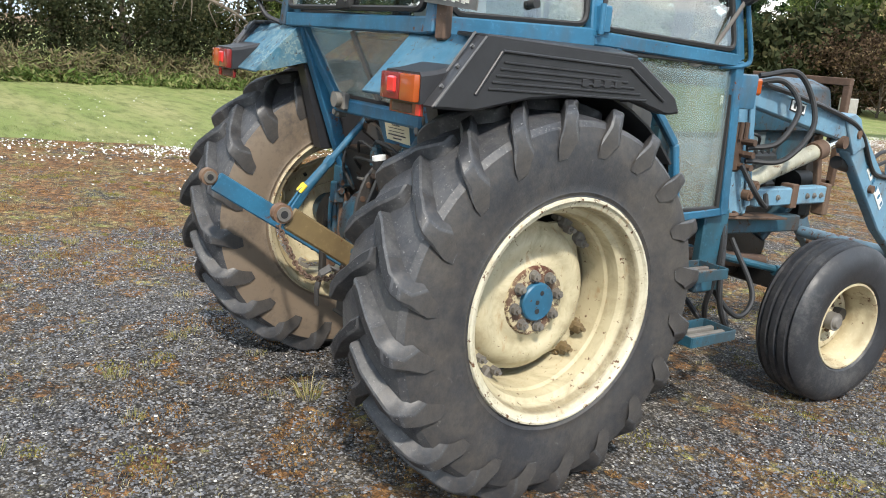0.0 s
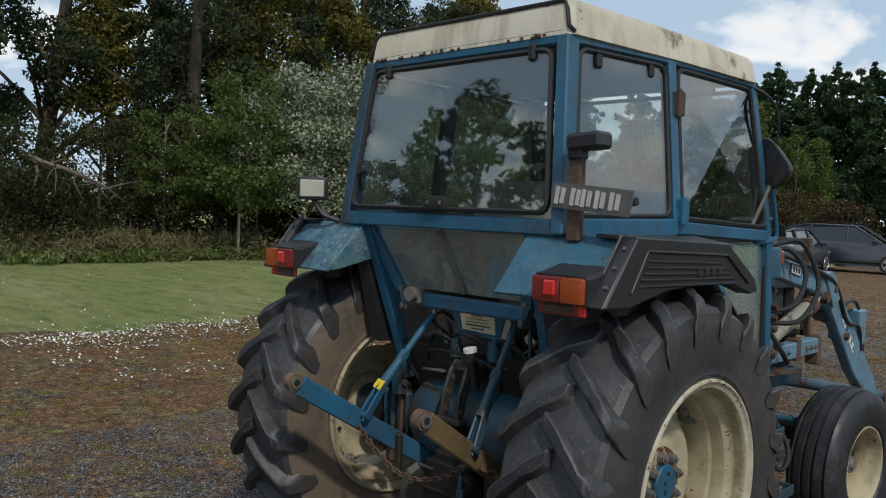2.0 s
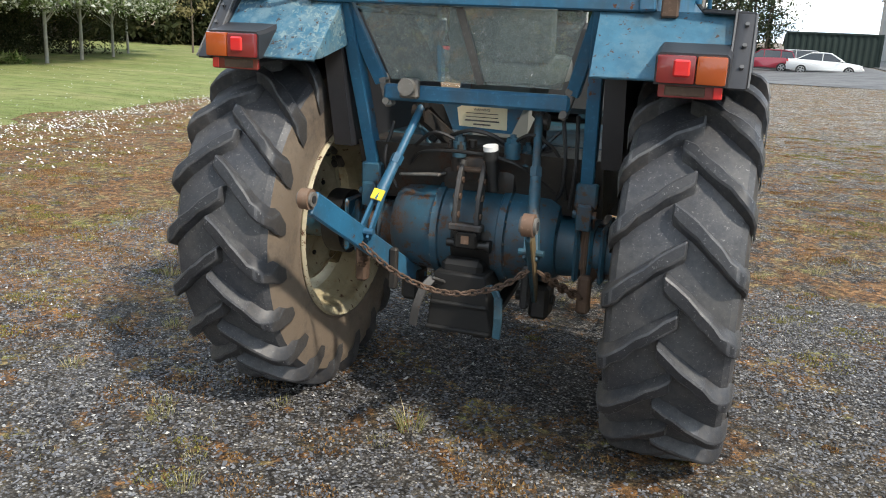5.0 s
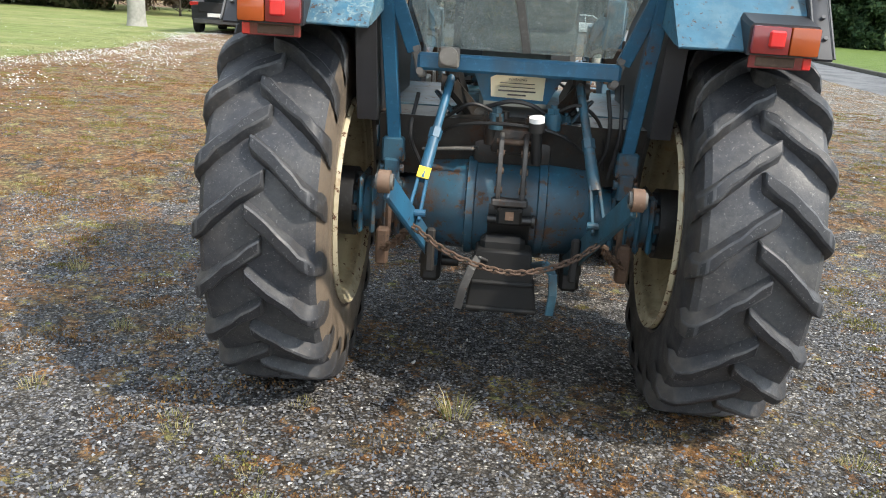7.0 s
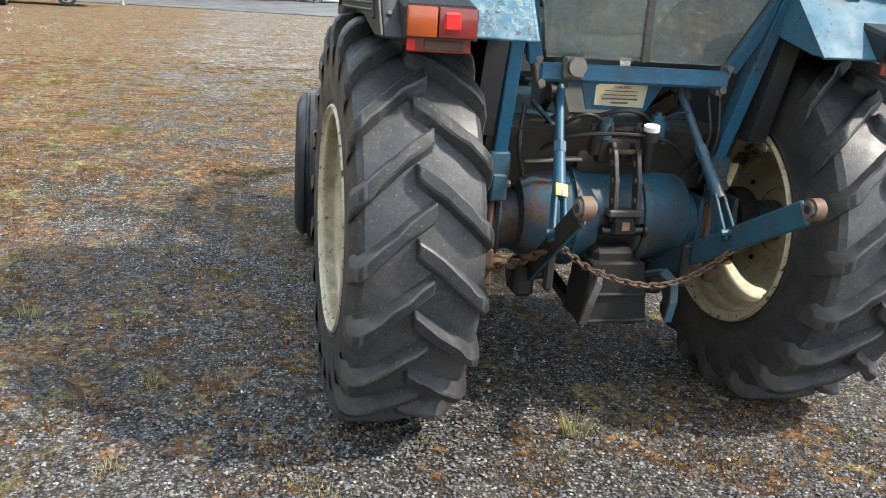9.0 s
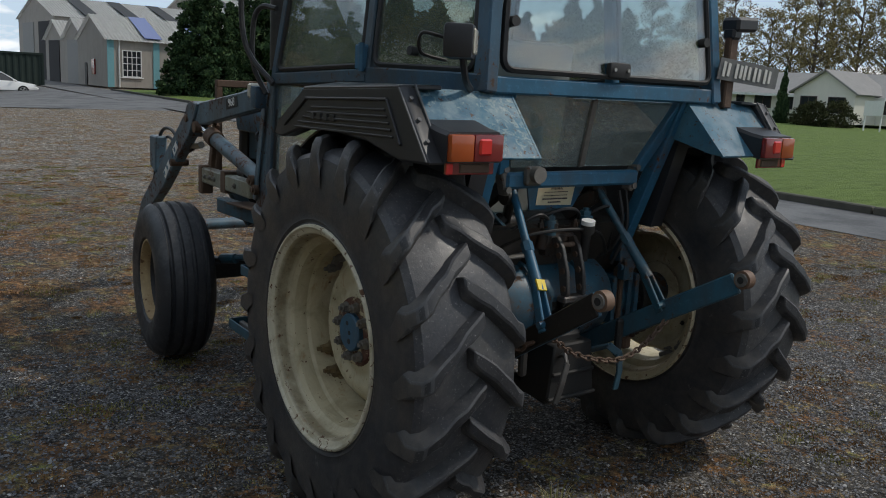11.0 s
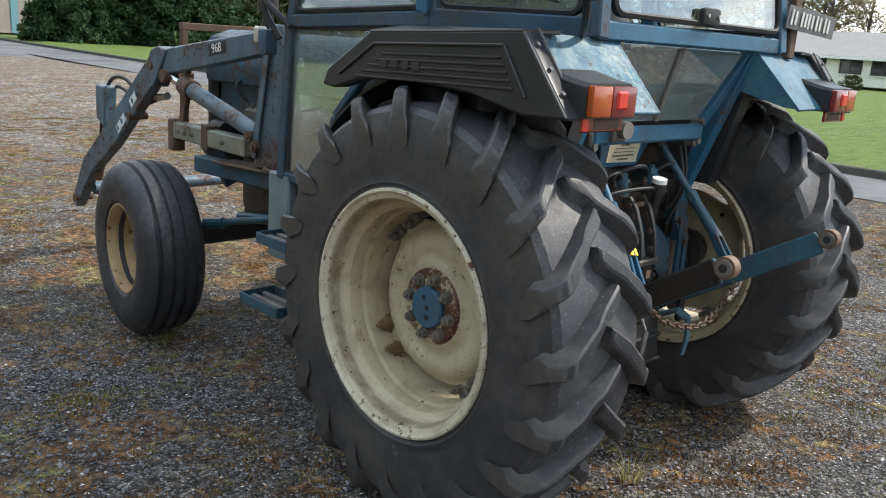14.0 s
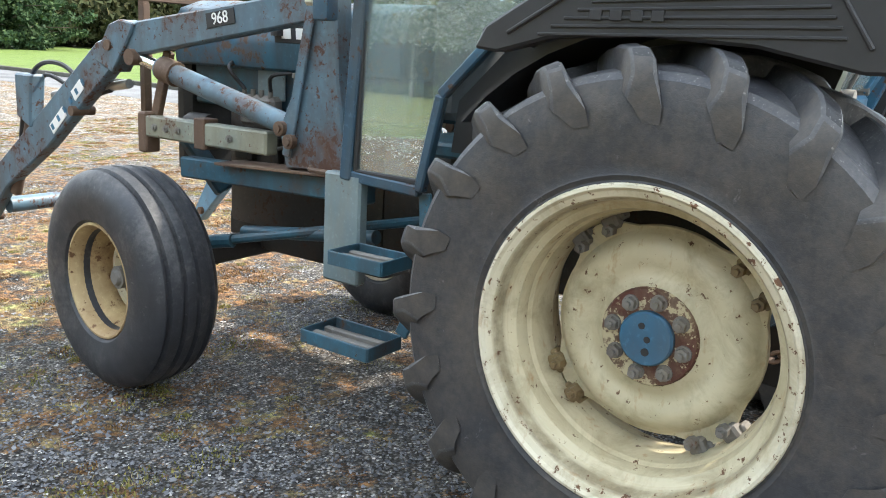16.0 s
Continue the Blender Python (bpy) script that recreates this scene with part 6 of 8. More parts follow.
for s in (1, -1):
    known = set(bpy.data.objects)
    loader(s)
    if s > 0:  # this side of the frame is shorter
        for ob in set(bpy.data.objects) - known:
            if ob.matrix_world == Matrix():
                ob.data.transform(Matrix.Translation((0, 1.45, 0)) @ Matrix.Diagonal((1, 0.79, 0.97, 1)) @ Matrix.Translation((0, -1.45, 0)))
            else:
                ob.matrix_world.translation = (ob.matrix_world.translation.x, 1.45 + (ob.matrix_world.translation.y - 1.45) * 0.79, ob.matrix_world.translation.z * 0.97)
bm = bmesh.new()
cyl(bm, (-0.5, 3.86, 0.46), (0.5, 3.86, 0.46), 0.045, 16)
part("loader_crossbar", bm, blue_loader, tractor, "blue loader cross tube")
bm = bmesh.new()
for x in (-0.35, -0.10, 0.28):
    beam(bm, (x, 2.80, 0.98), (x, 2.80, 1.58), 0.04, 0.04, (0, 1, 0))
beam(bm, (-0.37, 2.80, 1.60), (0.30, 2.80, 1.60), 0.045, 0.045)
beam(bm, (-0.36, 2.80, 1.0), (0.29, 2.80, 1.0), 0.04, 0.04)
part("bonnet_guard", bm, rust_iron, tractor, "rusty square guard in front of the bonnet")
# control valve and hoses beside the right mast
bm = bmesh.new()
box(bm, (0.54, 1.42, 1.24), (0.10, 0.12, 0.20), bevel=0.012)
for k in range(3):
    cyl(bm, (0.60, 1.38 + k * 0.04, 1.30), (0.60, 1.38 + k * 0.04, 1.38), 0.012, 8)
    cyl(bm, (0.58, 1.46, 1.17 + k * 0.06), (0.66, 1.46, 1.17 + k * 0.06), 0.016, 8)
part("control_valve", bm, rust_iron, tractor, "rusty loader control valve")
for k, pts in enumerate([
    [(0.62, 1.46, 1.20), (0.72, 1.62, 1.22), (0.74, 1.78, 1.40), (0.66, 1.72, 1.62), (0.58, 1.52, 1.60)],
    [(0.62, 1.46, 1.26), (0.70, 1.58, 1.30), (0.70, 1.70, 1.46), (0.62, 1.66, 1.58), (0.56, 1.50, 1.56)],
    [(0.62, 1.44, 1.18), (0.68, 1.5, 1.05), (0.66, 1.62, 0.98), (0.60, 1.70, 1.02)],
    [(0.60, 1.36, 1.16), (0.66, 1.34, 0.85), (0.72, 1.30, 0.55), (0.70, 1.42, 0.38), (0.58, 1.50, 0.48), (0.45, 1.40, 0.70)],
    [(0.57, 1.34, 1.16), (0.62, 1.32, 0.80), (0.66, 1.34, 0.58), (0.72, 1.46, 0.45), (0.70, 1.58, 0.55), (0.55, 1.55, 0.80)],
    [(0.66, 1.30, 1.0), (0.70, 1.28, 0.75), (0.66, 1.28, 0.52), (0.60, 1.36, 0.40), (0.48, 1.36, 0.48)],
    [(0.60, 1.55, 1.56), (0.60, 1.80, 1.52), (0.59, 2.25, 1.43), (0.58, 2.5, 1.34), (0.58, 2.7, 1.12), (0.57, 2.95, 1.06), (0.57, 3.02, 0.9)],
]):
    bm = bmesh.new()
    tube(bm, pts, 0.0135, 8, 8)
    part("loader_hose", bm, hose_mat, tractor, "looped black hydraulic hose")


def steps(s):
    for z, y0, y1, x0, x1 in ((0.44, 0.93, 1.23, 0.70, 0.88), (0.735, 0.90, 1.13, 0.70, 0.86)):
        bm = bmesh.new()
        for xx in (x0, x1):
            box(bm, (s * xx, (y0 + y1) / 2, z), (0.008, y1 - y0, 0.048), bevel=0.002)
        for yy in (y0, y1):
            box(bm, (s * (x0 + x1) / 2, yy, z), (x1 - x0, 0.008, 0.048), bevel=0.002)
        st = part("step", bm, blue_dirty, tractor, "open blue steel step")
        for k in range(2):
            bm = bmesh.new()
            beam(bm, (s * (x0 + (x1 - x0) * (k + 1) / 3), y0 + 0.007, z - 0.005), (s * (x0 + (x1 - x0) * (k + 1) / 3), y1 - 0.007, z - 0.008), 0.026, 0.03, (0, 0, 1), 0.004)
            part("step_bar", bm, grey_iron, st, "worn grey tread bar")
    bm = bmesh.new()
    beam(bm, (s * 0.69, 0.94, 0.46), (s * 0.66, 0.86, 0.66), 0.05, 0.015, (1, 0, 0))
    beam(bm, (s * 0.66, 0.86, 0.66), (s * 0.64, 0.90, 0.96), 0.05, 0.015, (1, 0, 0))
    part("step_bracket", bm, blue_dirty, tractor)
    bm = bmesh.new()
    box(bm, (s * 0.665, 1.23, 0.79), (0.05, 0.17, 0.40), bevel=0.008)
    part("side_panel", bm, blue_dirty if s > 0 else panel_paint, tractor, "grimy blue side panel" if s > 0 else "pale upright side panel")


for s in (1, -1):
    steps(s)


# ---- ground ----
def gravel_mat():
    """Fine crushed stone; cushions of rust-brown and yellow-green moss, thicker to the west and north."""
    a = Mat("mossy_gravel")
    sep = a.nt.nodes.new("ShaderNodeSeparateColor")
    a.nt.links.new(a.voronoi(78, "Color"), sep.inputs[0])
    stone = a.ramp(sep.outputs[0], [(0.0, (0.040, 0.040, 0.044)), (0.4, (0.115, 0.115, 0.121)), (0.7, (0.215, 0.212, 0.212)), (0.92, (0.36, 0.35, 0.335)), (1.0, (0.66, 0.64, 0.60))])
    dist = a.voronoi(78, "Distance")
    stone = a.mix(a.ramp(dist, [(0.34, 0.0), (0.66, 1.0)]), stone, (0.016, 0.015, 0.014))
    stone = a.mix(a.math("MULTIPLY", a.ramp(a.noise(1.1, 6, 0.7), [(0.40, 0.0), (0.68, 1.0)]), 0.55), stone, (0.105, 0.090, 0.070))
    west = a.ramp(a.math("ADD", a.math("MULTIPLY", a.axis(0), -0.1), a.math("MULTIPLY", a.noise(0.45, 3, 0.5), 0.35)), [(0.33, 0.0), (0.52, 1.0)])
    north = a.ramp(a.math("ADD", a.math("MULTIPLY", a.axis(1), 0.08), a.math("MULTIPLY", a.noise(0.4, 3, 0.5), 0.35)), [(0.20, 0.0), (0.50, 0.42), (0.9, 0.18), (1.0, 0.1)])
    zone = a.math("MAXIMUM", west, north)
    fine = a.noise(62, 5, 0.75)
    patch = a.math("ADD", a.math("MULTIPLY", a.noise(1.6, 5, 0.6), 0.45), a.math("MULTIPLY", a.noise(7.5, 6, 0.7), 0.55))
    patch = a.math("ADD", patch, a.math("ADD", a.math("MULTIPLY", zone, 0.105), a.math("MULTIPLY", a.math("SUBTRACT", fine, 0.5), 0.34)))
    mask = a.ramp(patch, [(0.515, 0.0), (0.558, 0.94)])
    hue = a.math("ADD", a.math("MULTIPLY", a.noise(2.3, 3, 0.6), 0.5), a.math("MULTIPLY", a.noise(9, 5, 0.65), 0.5))
    moss = a.ramp(hue, [(0.40, (0.125, 0.063, 0.029)), (0.46, (0.235, 0.114, 0.040)), (0.52, (0.160, 0.100, 0.048)), (0.58, (0.215, 0.165, 0.068)), (0.63, (0.19, 0.205, 0.065))])
    moss = a.mix(a.ramp(a.noise(150, 3, 0.7), [(0.40, 0.0), (0.70, 0.5)]), moss, (0.075, 0.055, 0.032))
    dry = a.ramp(a.math("ADD", a.math("MULTIPLY", a.axis(1), 0.022), a.math("MULTIPLY", a.noise(0.3, 4, 0.6), 0.5)), [(0.34, 0.0), (0.56, 0.75)])
    stone = a.mix(dry, stone, a.ramp(a.noise(11, 6, 0.8), [(0.40, (0.095, 0.089, 0.081)), (0.50, (0.24, 0.225, 0.202)), (0.60, (0.43, 0.41, 0.375))]))
    c = a.mix(mask, stone, moss)
    c = a.mix(a.ramp(a.noise(24, 6, 0.8), [(0.42, 0.5), (0.54, 0.0)]), c, (0.045, 0.040, 0.036))
    cell = a.nt.nodes.new("ShaderNodeSeparateColor")
    a.nt.links.new(a.voronoi(33, "Color"), cell.inputs[0])
    c = a.mix(1.0, c, a.ramp(cell.outputs[1], [(0.0, 0.55), (0.5, 0.95), (1.0, 1.6)]), "MULTIPLY")
    grit = a.noise(30, 10, 0.92)
    c = a.mix(1.0, c, a.ramp(grit, [(0.38, 0.36), (0.50, 1.0), (0.62, 2.0)]), "MULTIPLY")
    c = a.mix(1.0, c, a.ramp(a.noise(9, 8, 0.85), [(0.38, 0.72), (0.62, 1.35)]), "MULTIPLY")
    c = a.mix(0.5, c, a.ramp(a.noise(0.9, 4, 0.6), [(0.35, (0.98, 0.96, 0.94)), (0.65, (1.12, 1.02, 0.84))]), "MULTIPLY")
    a.set(color=c, rough=0.9, spec=0.25)
    rise = a.math("ADD", a.math("MULTIPLY", dist, -0.8), a.math("MULTIPLY", fine, 0.6))
    a.bump(a.math("ADD", a.math("ADD", rise, a.math("MULTIPLY", grit, 0.8)), a.math("MULTIPLY", mask, 0.7)), 0.9, 0.012)
    return a.m


def lawn_mat(name, c0, c1, c2):
    a = Mat(name)
    c = a.mix(a.noise(55, 5, 0.7), c0, c1)
    c = a.mix(a.ramp(a.noise(0.5, 5, 0.6, stretch=(0.35, 1.4, 1)), [(0.42, 0.0), (0.66, 0.8)]), c, c2)
    a.set(color=c, rough=0.85, spec=0.2)
    c = a.mix(a.ramp(a.noise(2.8, 6, 0.7, stretch=(0.5, 1.6, 1)), [(0.46, 0.0), (0.68, 0.75)]), c, tuple(v * 0.55 for v in c0))
    a.set(color=c)
    a.bump(a.noise(90, 4, 0.75), 0.7, 0.03)
    return a.m


def tarmac_mat():
    a = Mat("worn_tarmac")
    c = a.mix(a.noise(130, 4, 0.7), (0.085, 0.085, 0.087), (0.20, 0.20, 0.198))
    c = a.mix(a.ramp(a.noise(0.6, 6, 0.7), [(0.45, 0.0), (0.60, 0.75)]), c, (0.05, 0.05, 0.053))
    a.set(color=c, rough=0.72, spec=0.35)
    a.bump(a.noise(160, 3), 0.4, 0.006)
    return a.m


gravel = gravel_mat()
lawn_west = lawn_mat("daisy_lawn", (0.15, 0.195, 0.055), (0.26, 0.30, 0.105), (0.34, 0.32, 0.15))
lawn_east = lawn_mat("mown_lawn", (0.095, 0.150, 0.030), (0.155, 0.21, 0.055), (0.12, 0.17, 0.045))
tarmac = tarmac_mat()


def sheet(name, material, xs, ys, height, label, category):
    xs, ys = list(xs), list(ys)
    verts = [(x, y, height(x, y)) for y in ys for x in xs]
    w = len(xs)
    faces = [(j * w + i, j * w + i + 1, (j + 1) * w + i + 1, (j + 1) * w + i) for j in range(len(ys) - 1) for i in range(w - 1)]
    ob = new(name, cloud_mesh(name, verts, faces, material, True))
    return tagged(ob, label, category, kind="structure")


def dip(x, y):
    """The north end of the yard lies lower."""
    up, side = min(1.0, max(0.0, (y - 30) / 24)), min(1.0, max(0.0, (x - 3) / 6))
    return -0.5 * up * up * (3 - 2 * up) * (1 - side * side * (3 - 2 * side))


near = np.concatenate([[-900, -300, -120, -60, -30, -20, -14], np.arange(-9, 9.1, 0.25), [12, 16, 22, 30, 36, 42, 48, 54, 60, 120, 300, 900]])
sheet("ground", gravel, near, near, lambda x, y: dip(x, y) + ground_z(x, y) + 0.008 * noise.noise((x * 0.8, y * 0.8, 0)) - (0.0 if abs(x) < 12 and abs(y) < 30 else 0.05), "grey gravel yard with rusty and green moss", "ground")


def kerb_x(y):
    """The kerb runs slightly away from the yard."""
    return 10.75 + 0.043 * (y - 3.0)


def edge_west(y):
    return -8.2 + 0.35 * math.sin(y * 0.5) + 0.2 * math.sin(y * 1.7) - (0.06 * max(0, y - 6))


def lawn_sheet(name, material, edge, far, ys, z, label):
    verts, faces = [], []
    for y in ys:
        e = edge(y)
        for f in (0.0, 0.03, 0.12, 0.3, 0.6, 1.0):
            verts.append((e + (far - e) * f, y, (0.0 if f == 0 else z) + 0.012 + 0.03 * noise.noise((e + (far - e) * f, y * 0.6, 3)) * min(1, f * 8)))
    n = len(ys)
    for j in range(n - 1):
        for i in range(5):
            q = (j * 6 + i, j * 6 + i + 1, (j + 1) * 6 + i + 1, (j + 1) * 6 + i)
            faces.append(q if far > edge(0) else q[::-1])
    return tagged(new(name, cloud_mesh(name, verts, faces, material, True)), label, "lawn", kind="structure")


lawn_sheet("lawn_west", lawn_west, edge_west, -120, np.arange(-60, 46, 1.0), 0.03, "mown green lawn with daisies along its edge")
lawn_sheet("lawn_east", lawn_east, lambda y: kerb_x(y) + 0.07, 75, np.arange(-40, 62, 2.0), 0.12, "bright green mown lawn behind a kerb")
rows = np.arange(-60, 122, 4.0)
verts = [(8.35 + 0.02 * (y - 3) + (kerb_x(y) - 8.35 - 0.02 * (y - 3)) * f, y, 0.022) for y in rows for f in (0.0, 0.5, 1.0)]
quads = [(j * 3 + i, j * 3 + i + 1, j * 3 + i + 4, j * 3 + i + 3) for j in range(len(rows) - 1) for i in (0, 1)]
tagged(new("road", cloud_mesh("road", verts, quads, tarmac, True)), "worn grey tarmac drive", "road", kind="structure")
sheet("road_far", tarmac, [-20, -8, 0, 6, 9.0], np.arange(33, 120, 3.0), lambda x, y: dip(x, y) + (0.026 if y > 34 else -0.03), "grey tarmac apron where cars are parked", "road")
bm = bmesh.new()
for y in np.arange(-40, 60, 2.0):
    beam(bm, (kerb_x(y), y + 0.01, 0.06), (kerb_x(y + 2), y + 1.99, 0.06), 0.15, 0.17, (0, 0, 1), 0.02)
tagged(part("kerb", bm, flat_mat("mossy_kerb", (0.08, 0.075, 0.06), 0.9, vary=0.5, scale=3)), "dark mossy concrete kerb along the lawn", "kerb", kind="structure")


# ---- loose ground cover ----
def island_mat(name, stops, rough=0.85, spec=0.25, trans=0.0):
    a = Mat(name)
    c = a.ramp(a.rand(island=True), stops)
    a.set(color=c, rough=rough, spec=spec)
    if trans:
        nt = a.nt
        tl = nt.nodes.new("ShaderNodeBsdfTranslucent")
        nt.links.new(c, tl.inputs[0])
        mx = nt.nodes.new("ShaderNodeMixShader")
        mx.inputs[0].default_value = trans
        nt.links.new(a.b.outputs[0], mx.inputs[1])
        nt.links.new(tl.outputs[0], mx.inputs[2])
        nt.links.new(mx.outputs[0], nt.nodes["Material Output"].inputs[0])
    return a.m


stone_mat = island_mat("gravel_stone", [(0.0, (0.060, 0.061, 0.068)), (0.5, (0.130, 0.132, 0.142)), (0.85, (0.205, 0.205, 0.212)), (0.98, (0.30, 0.295, 0.285)), (1.0, (0.66, 0.64, 0.60))])
moss_rust = island_mat("rusty_moss", [(0.0, (0.085, 0.045, 0.020)), (0.5, (0.19, 0.098, 0.034)), (1.0, (0.33, 0.20, 0.075))])
moss_green = island_mat("yellow_green_moss", [(0.0, (0.10, 0.10, 0.025)), (0.5, (0.19, 0.175, 0.045)), (1.0, (0.30, 0.26, 0.085))])
grass_mat = island_mat("grass_blade", [(0.0, (0.07, 0.12, 0.025)), (0.6, (0.14, 0.19, 0.05)), (1.0, (0.28, 0.27, 0.12))], trans=0.3)
tuft_mat = island_mat("pale_grass_blade", [(0.0, (0.15, 0.165, 0.05)), (0.5, (0.30, 0.28, 0.11)), (1.0, (0.56, 0.47, 0.27))], trans=0.35)
petal_mat = island_mat("daisy_petal", [(0.0, (0.70, 0.70, 0.68)), (1.0, (0.85, 0.84, 0.80))])


def tri_cloud(name, verts, faces, material, label, category):
    me = bpy.data.meshes.new(name)
    me.vertices.add(len(verts))
    me.vertices.foreach_set("co", np.asarray(verts, np.float32).ravel())
    f = np.asarray(faces, np.int32)
    me.loops.add(f.size)
    me.loops.foreach_set("vertex_index", f.ravel())
    me.polygons.add(len(f))
    me.polygons.foreach_set("loop_start", np.arange(0, f.size, f.shape[1], dtype=np.int32))
    me.polygons.foreach_set("loop_total", np.full(len(f), f.shape[1], np.int32))
    me.update(calc_edges=True)
    me.materials.append(material)
    if not label:
        return me
    return tagged(new(name, me), label, category, kind="stuff")


def ground_np(x, y):
    return -0.078 * np.exp(-(((y - 2.6) / 1.7) ** 2)) * np.exp(-((x / 5.0) ** 2)) + 0.018


def field_np(x, y, s, seed):
    """Smooth random patches."""
    r = np.random.RandomState(seed)
    v = np.zeros_like(x)
    for k in range(14):
        f = s * (0.5 + 1.8 * r.rand())
        a = r.rand() * 6.283
        v += np.sin(f * (x * math.cos(a) + y * math.sin(a)) + r.rand() * 6.283 + 1.3 * np.sin(f * 0.7 * (y * math.cos(a) - x * math.sin(a)) + r.rand() * 6))
    return v / 14**0.5


def stones(n, x0, x1, y0, y1, lo, hi, seed):
    r = np.random.RandomState(seed)
    x, y = r.uniform(x0, x1, n), r.uniform(y0, y1, n)
    keep = field_np(x, y, 2.2, 5) < 0.75 + r.rand(n)
    x, y = x[keep], y[keep]
    n = len(x)
    size = lo + (hi - lo) * r.rand(n) ** 3
    base = np.array([(1, 0, 0), (0, 1, 0), (-1, 0, 0), (0, -1, 0), (0.1, 0.1, 0.7), (0, 0, -0.5)])
    v = base[None] * (0.65 + 0.7 * r.rand(n, 6, 3)) + 0.25 * r.randn(n, 6, 3)
    a = r.rand(n) * 6.283
    c, s = np.cos(a)[:, None], np.sin(a)[:, None]
    vx = v[..., 0] * c - v[..., 1] * s
    vy = v[..., 0] * s + v[..., 1] * c
    pts = np.stack([vx * size[:, None] + x[:, None], vy * size[:, None] + y[:, None], v[..., 2] * size[:, None] + (ground_np(x, y) + size * 0.15)[:, None]], -1)
    f = np.array([(0, 1, 4), (1, 2, 4), (2, 3, 4), (3, 0, 4)])
    faces = (f[None] + np.arange(n)[:, None, None] * 6).reshape(-1, 3)
    return pts.reshape(-1, 3), faces


v, f = stones(105000, -3.6, 4.2, -3.0, 2.6, 0.0048, 0.0098, 11)
tri_cloud("gravel_stones", v, f, stone_mat, "loose grey and pale gravel stones", "gravel")
v, f = stones(24000, -6.5, 6.5, -3.6, 8.0, 0.006, 0.0125, 12)
tri_cloud("gravel_stones", v, f, stone_mat, "loose grey and pale gravel stones", "gravel")


def moss(material, spots, per, seed, name, label):
    """Small cushions of moss made of upright granules."""
    r = np.random.RandomState(seed)
    x, y = r.uniform(-8.0, 6.5, spots * 3), r.uniform(-4, 12, spots * 3)
    k = field_np(x, y, 1.4, seed) + 0.8 * (x < -2.4) + 0.5 * (y > 1.5) + 0.45 * (x > 1.4) + 0.6 * r.randn(len(x)) > 0.6
    x, y = x[k][:spots], y[k][:spots]
    rad = np.repeat(0.03 + 0.13 * r.rand(len(x)) ** 2, per)
    n = len(rad)
    a, q = r.rand(n) * 6.283, np.sqrt(r.rand(n))
    px, py = np.repeat(x, per) + rad * q * np.cos(a) * 1.3, np.repeat(y, per) + rad * q * np.sin(a)
    h = (0.0028 + 0.0042 * r.rand(n)) * (0.6 + rad * 4)
    b = r.rand(n) * 6.283
    z = ground_np(px, py) - 0.002
    up = 0.012 * (1 - q * q) * rad / 0.16 + 0.004
    s = 0.8 * h
    v0 = np.stack([px - s * np.cos(b), py - s * np.sin(b), z + up * 0.4], -1)
    v1 = np.stack([px + s * np.cos(b), py + s * np.sin(b), z + up * 0.4], -1)
    v2 = np.stack([px + 0.6 * h * r.randn(n), py + 0.6 * h * r.randn(n), z + up + h * 1.2], -1)
    pts = np.stack([v0, v1, v2], 1).reshape(-1, 3)
    tri_cloud(name, pts, np.arange(n * 3).reshape(-1, 3), material, label, "moss")


moss(moss_rust, 1350, 130, 21, "rust_moss", "rust-brown dry moss between the gravel")
moss(moss_green, 1000, 130, 33, "green_moss", "yellow-green moss cushions on the gravel")


def blades(spots, per, height, spread, seed):
    r = np.random.RandomState(seed)
    spots = np.asarray(spots, float)
    n = len(spots) * per
    c = np.repeat(spots, per, 0)
    hh = np.repeat(height if hasattr(height, "__len__") else np.full(len(spots), height), per) * (0.45 + 0.7 * r.rand(n))
    a = r.rand(n) * 6.283
    d = np.stack([np.cos(a), np.sin(a)], -1)
    rad = spread * np.sqrt(r.rand(n))
    root = c + np.concatenate([d * rad[:, None], np.zeros((n, 1))], 1)
    lean = (0.25 + 0.6 * r.rand(n)) * hh
    b = r.rand(n) * 6.283
    side = np.stack([np.cos(b), np.sin(b), 0 * b], -1) * (0.0011 + 0.010 * hh)[:, None]
    mid = root + np.concatenate([d * (lean * 0.35)[:, None], (hh * 0.6)[:, None]], 1)
    tip = root + np.concatenate([d * lean[:, None], hh[:, None]], 1)
    v = np.stack([root - side, root + side, mid + side * 0.7, mid - side * 0.7, tip], 1).reshape(-1, 3)
    i = np.arange(n)[:, None] * 5
    f = np.concatenate([i + (0, 1, 2), i + (0, 2, 3), i + (3, 2, 4)], 1).reshape(-1, 3)
    return v, f


r = np.random.RandomState(8)
xy = np.stack([r.uniform(-6, 5.5, 150), r.uniform(-3.2, 9, 150)], -1)
xy = xy[~((np.abs(xy[:, 0]) < 1.15) & (xy[:, 1] > -0.2) & (xy[:, 1] < 3.2))]
fixed = np.array([(-0.13, -0.41), (-1.15, -0.62), (-0.2, -0.55), (-1.35, 1.5), (-1.5, 0.9), (-1.1, 0.35), (2.2, 0.1), (1.9, -0.6), (-1.75, 2.0), (-0.72, -0.42), (1.35, 1.9)])
xy = np.concatenate([fixed, xy])
spots = np.concatenate([xy, ground_np(xy[:, 0], xy[:, 1])[:, None]], 1)
hs = 0.018 + 0.045 * r.rand(len(spots)) ** 2
hs[0] = 0.10
v, f = blades(spots, 60, hs, 0.055, 3)
tri_cloud("grass_tufts", v, f, tuft_mat, "small grass tufts growing through the gravel", "grass")
rs = np.random.RandomState(77)
xy = np.stack([rs.uniform(-7.5, 5.5, 2600), rs.uniform(-3.2, 9, 2600)], -1)
